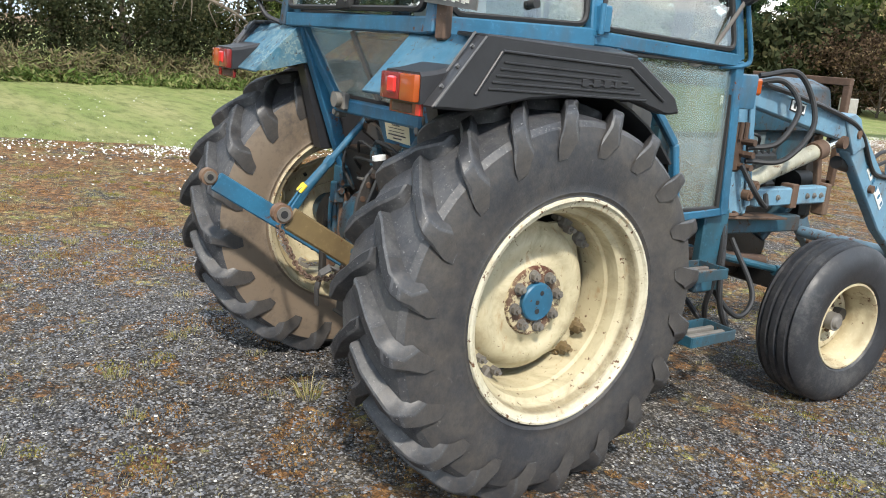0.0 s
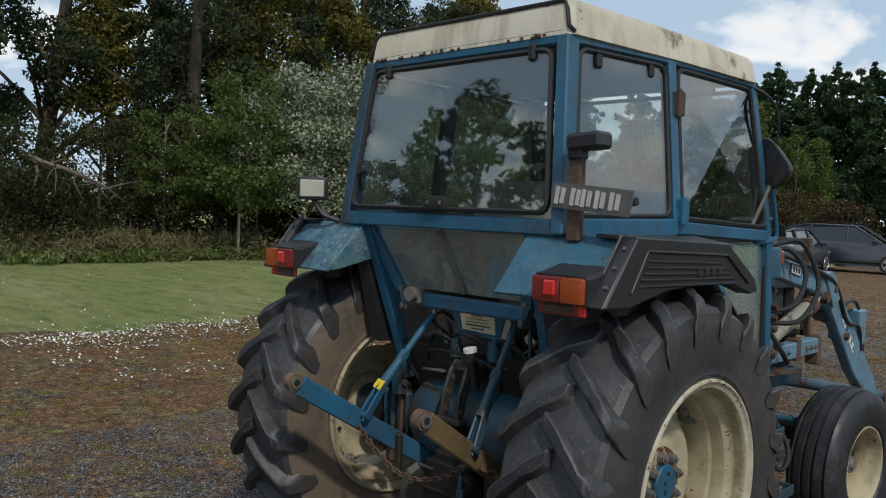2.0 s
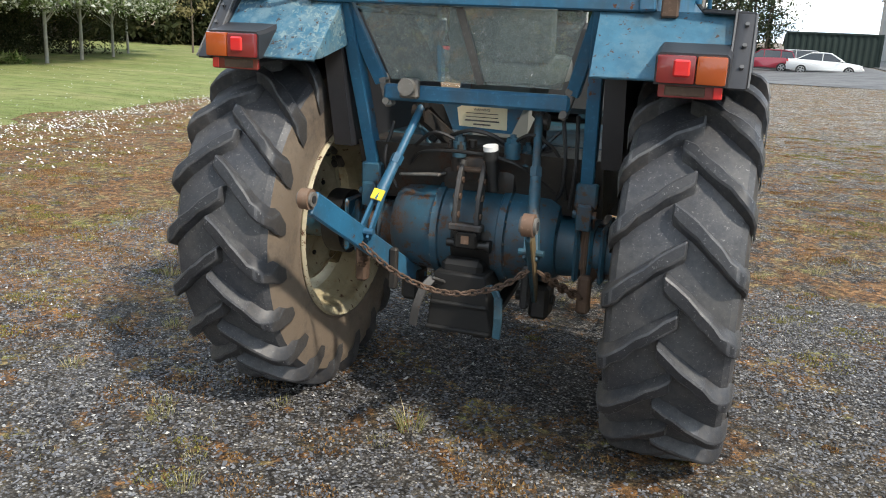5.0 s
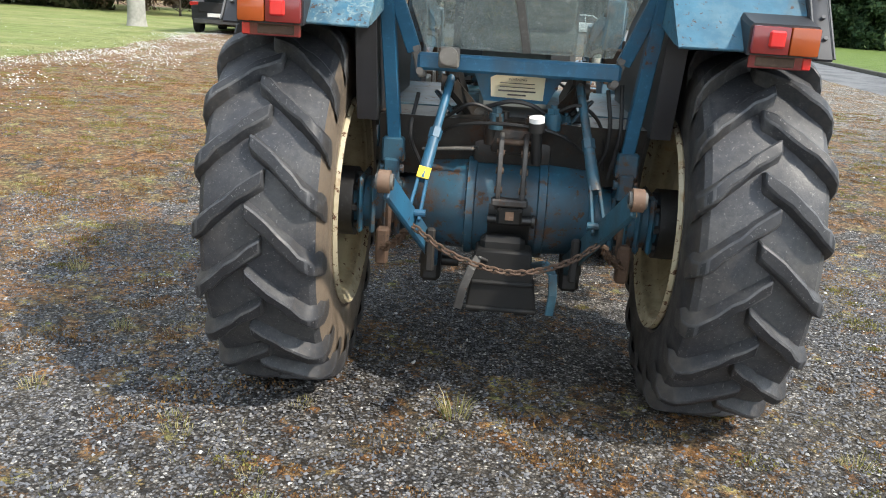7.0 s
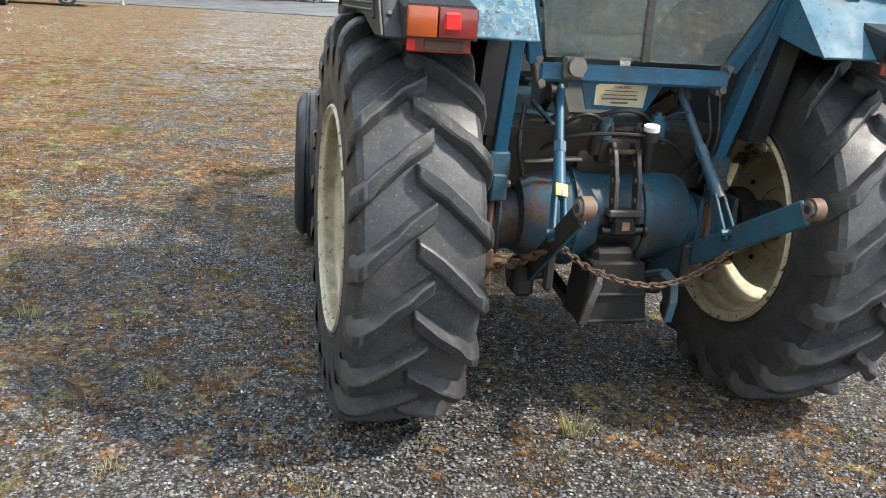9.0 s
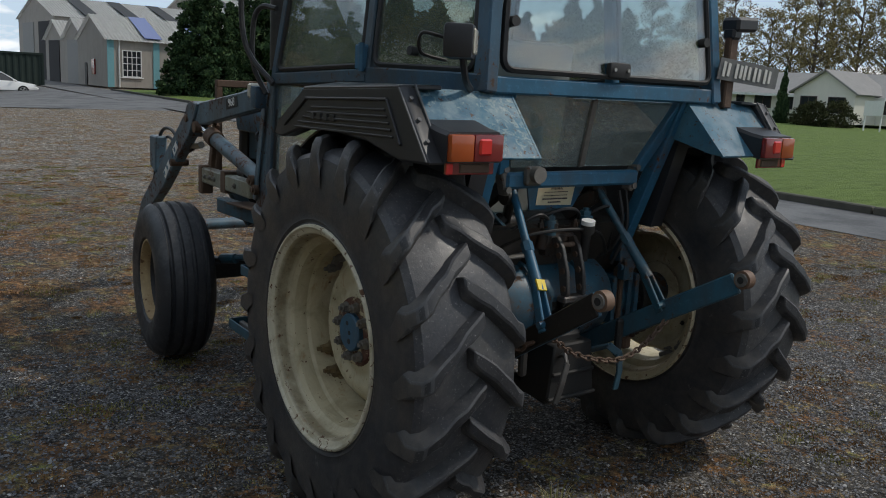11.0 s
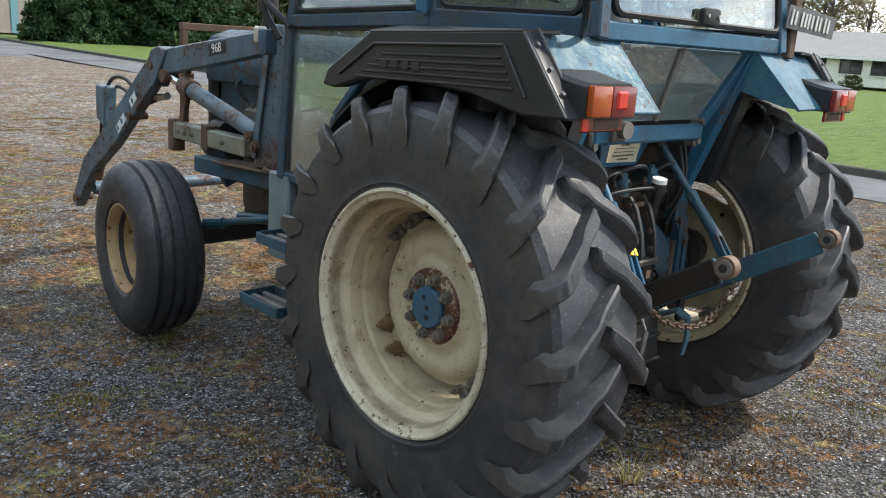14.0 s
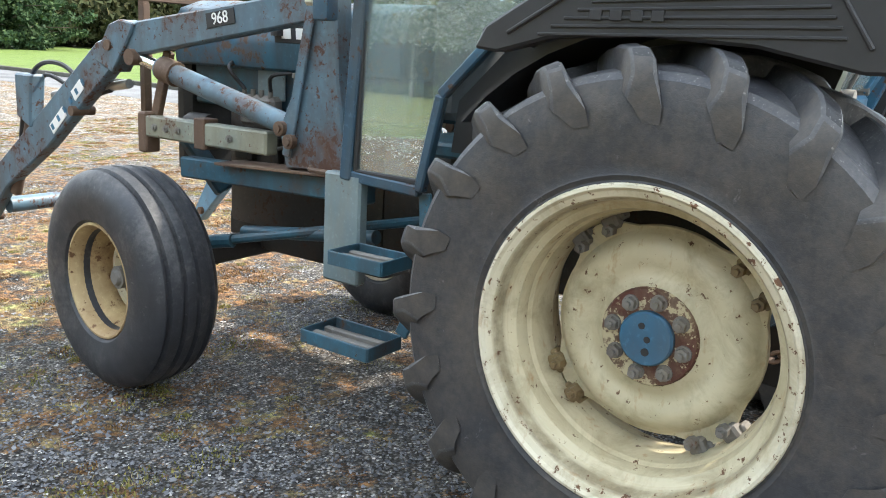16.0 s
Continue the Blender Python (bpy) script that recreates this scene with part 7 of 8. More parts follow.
xy = xy[(field_np(xy[:, 0], xy[:, 1], 1.7, 55) + 0.5 * (xy[:, 0] < -2) + 0.35 * rs.randn(len(xy))) > 0.35]
v, f = blades(np.concatenate([xy, ground_np(xy[:, 0], xy[:, 1])[:, None]], 1), 27, 0.013 + 0.012 * rs.rand(len(xy)), 0.10, 5)
tri_cloud("grass_sprouts", v, f, tuft_mat, "sparse yellow-green grass sprouting in the gravel", "grass")
n = 5200
yy = r.uniform(-6, 22, n)
xx = np.array([edge_west(t) for t in yy]) + 0.25 - np.abs(r.randn(n)) * 2.6
v, f = blades(np.stack([xx, yy, np.full(n, 0.01)], -1), 7, 0.05, 0.09, 4)
tri_cloud("lawn_grass", v, f, grass_mat, "short lawn grass along the gravel edge", "grass")


def daisies(n, seed):
    """Clumps of small daisies in a band over the lawn's edge, thinning out over the moss."""
    r = np.random.RandomState(seed)
    m = 330
    cy = r.uniform(-7, 25, m)
    off = np.where(r.rand(m) < 0.45, 0.2 * r.randn(m) + 0.1, np.abs(r.randn(m)) * 1.3)
    cx = np.array([edge_west(t) for t in cy]) + off
    k = r.randint(0, m, n)
    x = cx[k] + 0.22 * r.randn(n)
    y = cy[k] + 0.40 * r.randn(n)
    far = r.rand(n) < 0.10
    x = np.where(far, np.array([edge_west(t) for t in y]) - r.rand(n) * 10, x)
    z = 0.03 + 0.02 * r.rand(n)
    ang = np.linspace(0, 2 * math.pi, 6, endpoint=False)
    rad = 0.008 + 0.008 * r.rand(n)
    pts = np.stack([x[:, None] + rad[:, None] * np.cos(ang), y[:, None] + rad[:, None] * np.sin(ang), z[:, None] + 0.5 * rad[:, None] * r.randn(n, 1) * np.cos(ang)], -1)
    top = np.stack([x, y, z + 0.007], -1)[:, None]
    v = np.concatenate([pts, top], 1).reshape(-1, 3)
    k = np.arange(6)
    f = np.stack([k, (k + 1) % 6, np.full(6, 6)], -1)
    return v, (f[None] + np.arange(n)[:, None, None] * 7).reshape(-1, 3)


v, f = daisies(7000, 6)
tri_cloud("daisies", v, f, petal_mat, "white daisies along the lawn edge", "flowers")

# ---- trees ----
bark = flat_mat("grey_brown_bark", (0.10, 0.08, 0.06), 0.9, vary=0.5, scale=6)
bark_pale = flat_mat("pale_birch_bark", (0.30, 0.285, 0.25), 0.8, vary=0.45, scale=8)
leaf_dark = island_mat("dark_conifer_leaf", [(0.0, (0.017, 0.037, 0.017)), (0.6, (0.037, 0.076, 0.031)), (1.0, (0.085, 0.128, 0.048))], trans=0.12)
leaf_pine = island_mat("pine_needles", [(0.0, (0.036, 0.052, 0.028)), (0.6, (0.074, 0.096, 0.046)), (1.0, (0.145, 0.145, 0.065))], trans=0.3)
leaf_needle = island_mat("dark_pine_needles", [(0.0, (0.020, 0.032, 0.020)), (0.6, (0.045, 0.062, 0.034)), (1.0, (0.10, 0.105, 0.05))], spec=0.08, trans=0.2)
leaf_spring = island_mat("fresh_spring_leaf", [(0.0, (0.050, 0.080, 0.022)), (0.6, (0.105, 0.145, 0.042)), (1.0, (0.215, 0.240, 0.080))], spec=0.1, trans=0.35)
leaf_olive = island_mat("olive_ivy_leaf", [(0.0, (0.051, 0.068, 0.017)), (0.6, (0.145, 0.136, 0.031)), (1.0, (0.272, 0.221, 0.051))], trans=0.25)
leaf_blossom = island_mat("white_blossom", [(0.0, (0.070, 0.105, 0.038)), (0.5, (0.165, 0.215, 0.085)), (0.62, (0.40, 0.42, 0.34)), (1.0, (0.74, 0.74, 0.68))], trans=0.3)
leaf_bronze = island_mat("bronze_young_leaf", [(0.0, (0.12, 0.105, 0.045)), (0.6, (0.26, 0.225, 0.105)), (1.0, (0.43, 0.37, 0.19))], trans=0.35)
leaf_laurel = island_mat("scrub_leaf", [(0.0, (0.030, 0.037, 0.018)), (0.6, (0.048, 0.058, 0.026)), (1.0, (0.095, 0.088, 0.042))], spec=0.08, trans=0.2)
dry_scrub = island_mat("dry_scrub", [(0.0, (0.085, 0.070, 0.035)), (0.55, (0.17, 0.135, 0.075)), (0.75, (0.10, 0.125, 0.04)), (1.0, (0.19, 0.20, 0.075))])


def leaf_tris(centres, count, radius, size, r, flat=0.75, long=1.8):
    """count small leaves in a soft ball round each centre."""
    c = np.repeat(np.asarray(centres, float), count, 0)
    n = len(c)
    d = r.randn(n, 3)
    d /= np.linalg.norm(d, axis=1)[:, None]
    rad = np.repeat(np.broadcast_to(radius, len(centres)), count) * r.rand(n) ** 0.45
    p = c + d * rad[:, None] * np.array([1, 1, flat])
    u = r.randn(n, 3)
    u /= np.linalg.norm(u, axis=1)[:, None]
    w = np.cross(u, r.randn(n, 3))
    w /= np.linalg.norm(w, axis=1)[:, None] + 1e-9
    s = size * (0.6 + 0.8 * r.rand(n))[:, None]
    v = np.stack([p - w * s * 0.62 - u * s * 0.4, p + w * s * 0.62 - u * s * 0.4, p + u * s * long * 0.75], 1)
    return v.reshape(-1, 3), np.arange(n * 3).reshape(-1, 3)


def tree_thing(name, label, at, trunk, limbs, clumps, material, bark_m, leaf, count, seed, group=""):
    """A tapered trunk with limbs, and a crown of small leaves in clumps (centre, radius)."""
    r = np.random.RandomState(seed)
    ob = thing(name, label, "tree", at, 0, group)
    bm = bmesh.new()
    tube(bm, trunk[0], 0.1, 9, 4, trunk[1])
    for pts, rads in limbs:
        tube(bm, pts, 0.03, 5, 3, rads)
    t = part("trunk", bm, bark_m, ob)
    cs = np.array([c for c, _ in clumps])
    rs = np.array([q for _, q in clumps])
    v, f = leaf_tris(cs, count, rs, leaf, r)
    me = tri_cloud("crown", v, f, material, "", "")
    c = new("crown", me)
    c.parent = ob
    return ob


def round_tree(name, label, at, h, crown_r, base, material, bark_m, leaf, per, nclump, seed, clump_r=0.6, squash=1.0, lean=0.0, girth=0.1, group=""):
    r = np.random.RandomState(seed)
    tk = [(0, 0, -0.05), (lean * 0.3, girth * 0.3, h * 0.3), (lean * 0.6, -girth * 0.25, h * 0.6), (lean * 0.95, 0, h * 0.95)]
    clumps, limbs = [], []
    for k in range(nclump):
        a, u = r.rand() * 6.283, r.rand()
        z = base + (h - base) * (0.05 + 0.95 * r.rand())
        f = (z - base) / (h - base)
        wide = crown_r * (math.sin(math.pi * min(1, 0.18 + 0.78 * f)) ** 0.7) * squash
        rr = wide * math.sqrt(0.15 + 0.85 * u)
        p = (lean * z / h + rr * math.cos(a), rr * math.sin(a), z)
        clumps.append((p, clump_r * (0.6 + 0.7 * r.rand())))
        if k % 4 == 0:
            z0 = max(base * 0.7, z - rr * (0.5 + 0.5 * r.rand()))
            z0 = min(z0, h * 0.85)
            st = (lean * z0 / h, 0, z0)
            md = (st[0] * 0.5 + p[0] * 0.5, p[1] * 0.45, z0 * 0.45 + z * 0.55 + 0.1)
            limbs.append(([st, md, p], [girth * 0.35, girth * 0.2, girth * 0.06]))
    return tree_thing(name, label, at, (tk, [girth, girth * 0.8, girth * 0.55, girth * 0.15]), limbs, clumps, material, bark_m, leaf, per, seed, group)


def conifer(name, label, at, h, width, base, material, seed, per=60, layers=16, leaf=0.22, girth=0.2, group="", ragged=0.25, taper=0.75, tight=1.0):
    r = np.random.RandomState(seed)
    clumps, limbs = [], []
    for k in range(layers):
        f = k / (layers - 1)
        z = base + (h - base) * f
        rad = width * (1 - f) ** taper + 0.12
        m = max(3, int(9 * (1 - f * 0.6)))
        for j in range(m):
            a = 6.283 * j / m + r.rand() * 0.9
            reach = rad * (1 - ragged + ragged * 2 * r.rand())
            for q in (0.4, 0.8, 1.05):
                p = (reach * q * math.cos(a), reach * q * math.sin(a), z + 0.25 * reach * (q - 0.5) + 0.25 * r.randn())
                clumps.append((p, tight * (0.25 + 0.28 * rad * (1.1 - 0.45 * q)) * (0.6 + 0.6 * r.rand())))
            if k % 2 == 0:
                limbs.append(([(0, 0, z - 0.1), (reach * 0.9 * math.cos(a), reach * 0.9 * math.sin(a), z + 0.05)], [girth * 0.22, girth * 0.05]))
    return tree_thing(name, label, at, ([(0, 0, -0.05), (0.03, 0, h * 0.5), (0, 0, h * 0.98)], [girth, girth * 0.65, 0.02]), limbs, clumps, material, bark, leaf, per, seed, group)


def put(ob, x, y, turn=0.0, k=1.0):
    c = copy_thing(ob, pose(x, y, dip(x, y), 0, 0, turn))
    c.scale = (k, k, k)
    return c


R = random.Random(12)
# wood on the west side: pines, ivy-clad trees, scrub and a fallen limb
pine = round_tree("pine_tree", "tall dark pine with open ragged crown", (-25.5, 3.0, 0), 14, 4.0, 2.0, leaf_needle, bark, 0.085, 420, 72, 3, 0.85, girth=0.28, group="west wood")
pine_b = round_tree("pine_tree", "leaning dark pine with bare lower trunk", (-25.0, 11.5, 0), 15, 4.2, 3.2, leaf_needle, bark, 0.085, 420, 62, 5, 0.85, lean=2.2, girth=0.3, group="west wood")
ivy = round_tree("ivy_tree", "olive ivy-covered tree at the wood edge", (-24.0, 14.2, 0), 11.5, 2.2, 1.0, leaf_olive, bark, 0.085, 330, 70, 7, 0.85, girth=0.2, group="west wood")
bush = round_tree("shrub", "dense dark shrub at the wood edge", (-21.6, 4.0, 0), 3.6, 2.6, 0.1, leaf_laurel, bark, 0.058, 200, 60, 9, 0.75, girth=0.08, group="west scrub")
bush_far = round_tree("shrub", "dense dark shrub in the boundary hedge", (-46.0, 37.5, 0), 3.6, 2.6, 0.1, leaf_laurel, bark, 0.16, 46, 60, 9, 0.75, girth=0.08, group="boundary hedge")
for x, y, k in ((-26.5, -4, 0.95), (-29, 7.8, 1.1), (-30.5, 17, 1.05), (-29, 23, 1.1), (-33, 27, 1.0), (-37, 20, 1.15), (-27, -11, 1.0), (-29, -19, 1.1), (-34, 33, 1.0)):
    put(pine if R.random() < 0.6 else pine_b, x, y, R.uniform(0, 360), k)
for x, y, k in ((-25.5, 9.2, 0.8), (-26.5, 19.5, 0.95), (-27, 25, 0.9), (-24, -1.2, 0.7), (-26, -8, 0.9)):
    put(ivy, x, y, R.uniform(0, 360), k)
for y in np.arange(-9, 24, 2.1):
    put(bush, -22.0 - 0.09 * abs(y - 6) + R.uniform(-0.7, 0.6), y + R.uniform(-0.5, 0.5), R.uniform(0, 360), R.uniform(0.6, 1.15))
spring = round_tree("young_birch", "slender young birch with pale trunk and fresh leaves", (-18.9, 10.2, 0), 5.6, 1.5, 1.5, leaf_spring, bark_pale, 0.055, 230, 60, 15, 0.5, girth=0.05, group="lawn trees")
blossom = round_tree("blossom_tree", "small tree covered in white blossom", (-18.6, 12.3, 0), 5.6, 2.1, 1.5, leaf_blossom, bark_pale, 0.055, 330, 75, 17, 0.62, girth=0.055, group="lawn trees")
for x, y, k in ((-18.3, 14.3, 1.05), (-18.6, 16.6, 1.1), (-19.5, 19.0, 1.1), (-20.4, 21.5, 1.0)):
    put(blossom, x, y, R.uniform(0, 360), k)
for x, y, k in ((-20.9, 8.9, 0.8), (-20.8, 12.0, 1.1), (-22.0, 24.2, 1.0), (-21.4, 16.5, 1.2)):
    put(spring, x, y, R.uniform(0, 360), k)
sapling = round_tree("sapling", "thin young tree alone on the lawn", (-21.6, 27.8, 0), 3.6, 1.0, 1.4, leaf_bronze, bark, 0.07, 30, 24, 23, 0.35, girth=0.05)
pine_far = round_tree("pine_tree", "dark pine closing the south side", (-50, -40, 0), 14, 4.0, 2.0, leaf_pine, bark, 0.22, 75, 66, 3, 0.9, girth=0.28, group="south wood")
# hedge closing the north-west
for k, x in enumerate(np.arange(-44, -20, 2.3)):
    put(bush_far, x, 37.5 + R.uniform(-0.6, 0.6), R.uniform(0, 360), R.uniform(1.0, 1.35))
bm = bmesh.new()
limb = [(-20.0, 4.75, 2.72), (-19.7, 5.05, 2.55), (-19.5, 5.45, 2.42), (-19.5, 6.0, 2.22), (-19.6, 6.6, 1.97), (-19.8, 7.2, 1.62)]
tube(bm, limb, 0.1, 8, 5, [0.065, 0.06, 0.055, 0.05, 0.035, 0.015])
tube(bm, [(-19.9, 4.85, 2.62), (-19.75, 4.9, 2.3), (-19.8, 4.86, 1.95)], 0.03, 6, 4, [0.05, 0.04, 0.03])
for k in range(14):
    q = Vector(limb[1 + k % 4]).lerp(Vector(limb[2 + k % 4]), R.random())
    d1 = Vector((R.uniform(0.0, 0.4), R.uniform(-0.5, 0.7), R.uniform(-0.6, 0.4)))
    tube(bm, [q, q + d1 * 0.6, q + d1 + Vector((0.1, R.uniform(-0.3, 0.3), R.uniform(-0.4, 0.1)))], 0.02, 5, 4, [0.022, 0.014, 0.005])
tagged(part("fallen_limb", bm, flat_mat("bleached_deadwood", (0.17, 0.135, 0.105), 0.9, vary=0.3)), "bleached broken limb hanging from the wood", "branch")
r = np.random.RandomState(40)
n = 430
sp = np.stack([-20.0 + 0.6 * r.randn(n), r.uniform(-10, 12, n), 0.10 + 0.6 * r.rand(n) ** 2], -1)
v, f = leaf_tris(sp, 90, 0.45, 0.028, r, 0.7, 9.0)
tri_cloud("scrub", v, f, dry_scrub, "dry brown bramble scrub under the wood", "scrub")
sp = np.stack([-19.3 + 0.4 * r.randn(n), r.uniform(-9, 16, n), 0.05 + 0.18 * r.rand(n)], -1)
v, f = leaf_tris(sp, 60, 0.3, 0.05, r, 0.6, 4.0)
tri_cloud("long_grass", v, f, grass_mat, "rough long grass at the wood edge", "grass")

# conifer belt to the north with bare lower trunks
belt = conifer("conifer", "tall dark conifer with bare lower trunk", (-8, 61, -0.5), 15.5, 2.9, 3.4, leaf_dark, 31, 66, 20, 0.155, 0.22, "north belt", ragged=0.7, taper=0.5, tight=0.9)
for x in [-44, -39, -34, -29.5, -26] + list(np.arange(-23.5, -7.0, 2.1)):
    put(belt, x + R.uniform(-0.5, 0.5), 60 + 0.12 * x + R.uniform(-2, 2), R.uniform(0, 360), R.uniform(0.76, 0.9))
# its thin east end, where the sky shows between the stems
thin = [conifer("conifer", "slender conifer with sparse level branches", (-6.4 + 0.9 * k, 63.0 + 2.5 * k, -0.5), 15.5, 1.9, 2.0 + 0.8 * k, leaf_needle, 51 + k, 8, 20, 0.12, 0.13, "north belt", ragged=0.8, taper=0.4, tight=0.9) for k in range(2)]
for k in range(11):
    x = -5.4 + 0.8 * k
    put(thin[k % 2], x + R.uniform(-0.4, 0.4), 62 + 1.1 * k + R.uniform(-1.5, 3.0), R.uniform(0, 360), R.uniform(0.8, 1.05))
for x, y, k in ((-26.0, 43.0, 1.3), (-22.0, 42.4, 1.7), (-19.3, 42.0, 1.6), (-15.5, 41.5, 1.2)):
    put(spring, x, y, R.uniform(0, 360), k)
copper = round_tree("copper_shrub", "red-brown leafed shrub in front of the conifers", (-14.6, 34.5, 0), 3.3, 2.0, 0.3, island_mat("copper_leaf", [(0.0, (0.040, 0.028, 0.018)), (0.6, (0.085, 0.055, 0.036)), (1.0, (0.15, 0.11, 0.06))], spec=0.08, trans=0.2), bark, 0.075, 70, 55, 45, 0.55, girth=0.06, group="copper shrubs")
for x, y, k in ((-12.6, 35.0, 0.9), (-10.9, 36.0, 0.8), (-17.2, 35.5, 1.1), (-20.0, 36.5, 1.2)):
    put(copper, x, y, R.uniform(0, 360), k)
for x in np.arange(-9, 2.4, 1.5):
    put(bush_far, x, 72 + 0.8 * x + R.uniform(-1, 1), R.uniform(0, 360), R.uniform(0.30, 0.44))
for x in np.arange(-24, -9, 1.9):
    put(bush_far, x, 61 + R.uniform(-1, 1), R.uniform(0, 360), R.uniform(0.55, 0.85))
put(ivy, -38.0, 40.0, 60, 1.55)
bronze = round_tree("young_tree", "young tree with bronze spring leaves", (-17.6, 38, 0), 6.5, 2.0, 1.0, leaf_bronze, bark, 0.11, 70, 60, 41, 0.6, girth=0.08)
put(bronze, -23, 40, 80, 0.8)
# dark planting beside the sheds
spruce = conifer("spruce", "tall dark spruce with ragged tip", (24.2, 49.5, 0), 15.0, 3.2, 0.3, leaf_dark, 51, 70, 26, 0.14, 0.2, "shed planting", ragged=0.65, tight=0.55)
put(spruce, 27, 54, 40, 0.8)
dense = conifer("cypress", "ragged dark cypress beside the shed", (16.4, 50.0, 0), 7.0, 1.7, 0.1, leaf_dark, 53, 95, 16, 0.12, 0.15, "shed planting", ragged=0.5, taper=0.55, tight=0.8)
for x, y, k in ((15.2, 50.8, 0.62), (17.9, 49.5, 0.80), (19.3, 50.6, 0.88), (20.9, 50.0, 1.22), (22.4, 51.0, 1.30)):
    put(dense, x, y, R.uniform(0, 360), k)
cyp = conifer("cypress", "dense dark cypress in the far planting", (29.5, 66.0, 0), 8.2, 2.3, 0.2, leaf_dark, 52, 26, 16, 0.30, 0.15, "far planting", ragged=0.3)
for k in range(11):
    put(bush_far, 26 + k * 4.0, 60 + R.uniform(-1, 1) - 0.4 * k, R.uniform(0, 360), R.uniform(1.3, 2.0))
for k in range(9):
    put(cyp, 30 + k * 5.0, 66 + R.uniform(-2, 2) - 0.4 * k, R.uniform(0, 360), R.uniform(0.9, 1.3))
# row behind the bungalow
poplar = round_tree("tall_tree", "tall half-leafed tree behind the bungalow", (82, 36, 0), 13.5, 3.7, 1.6, leaf_bronze, bark, 0.105, 36, 200, 61, 0.6, girth=0.2, group="east row")
for k, y in enumerate(np.arange(8, 72, 3.0)):
    put(poplar, 83 + R.uniform(-3, 3), y + R.uniform(-1, 1), R.uniform(0, 360), R.uniform(0.82, 1.1))
for k, y in enumerate(np.arange(-4, 22, 4.5)):
    put(cyp, 88 + R.uniform(-2, 2), y, R.uniform(0, 360), R.uniform(1.0, 1.5))
for k in range(8):
    put(bush_far, 70 + R.uniform(-1, 1), -8 - k * 4.8, R.uniform(0, 360), R.uniform(0.8, 1.2))
# trees that close the south
for k, x in enumerate(np.arange(-46, 46, 6.4)):
    put(pine_far if x < -12 else bush_far, x, -44 + R.uniform(-3, 3), R.uniform(0, 360), R.uniform(0.9, 1.4))
for k, y in enumerate(np.arange(-40, -12, 4.0)):
    put((pine_far, bush_far)[k % 2], -24 + R.uniform(-2, 2), y, R.uniform(0, 360), R.uniform(0.8, 1.1))


# ---- buildings ----
def wall_mat(name, base, vary=0.2, streaks=0.3):
    a = Mat(name)
    c = a.mix(a.noise(1.2, 5, 0.6), tuple(x * (1 - vary) for x in base), base)
    c = a.mix(a.math("MULTIPLY", a.ramp(a.noise(1.6, 4, 0.6, stretch=(2.5, 2.5, 0.25)), [(0.5, 0.0), (0.75, 1.0)]), streaks), c, tuple(x * 0.4 for x in base))
    a.set(color=c, rough=0.9, spec=0.2)
    a.bump(a.noise(40, 4), 0.3, 0.01)
    return a.m


render_grey = wall_mat("grey_render", (0.40, 0.37, 0.33))
render_cream = wall_mat("cream_render", (0.78, 0.75, 0.66), 0.08, 0.10)
roof_sheet = wall_mat("corrugated_sheet", (0.68, 0.68, 0.66), 0.15, 0.25)
roof_lights = wall_mat("dark_roof_light", (0.07, 0.075, 0.08), 0.2, 0.2)
roof_tile = wall_mat("grey_tile", (0.33, 0.32, 0.31), 0.25, 0.2)
teal = flat_mat("teal_trim", (0.16, 0.36, 0.40), 0.6)
# near-black panel colour that stands for the shade inside an opening
door_dark = flat_mat("dark_doorway", (0.02, 0.02, 0.022), 0.8)
door_grey = flat_mat("grey_roller_door", (0.26, 0.26, 0.25), 0.7)
far_glass = flat_mat("dark_window_glass", (0.03, 0.035, 0.04), 0.08, coat=0.5)
frame_white = flat_mat("white_frame", (0.72, 0.72, 0.70), 0.5)
frame_brown = flat_mat("dark_brown_frame", (0.05, 0.035, 0.03), 0.6)
sheet_green = wall_mat("dark_green_container", (0.035, 0.05, 0.045), 0.3, 0.2)


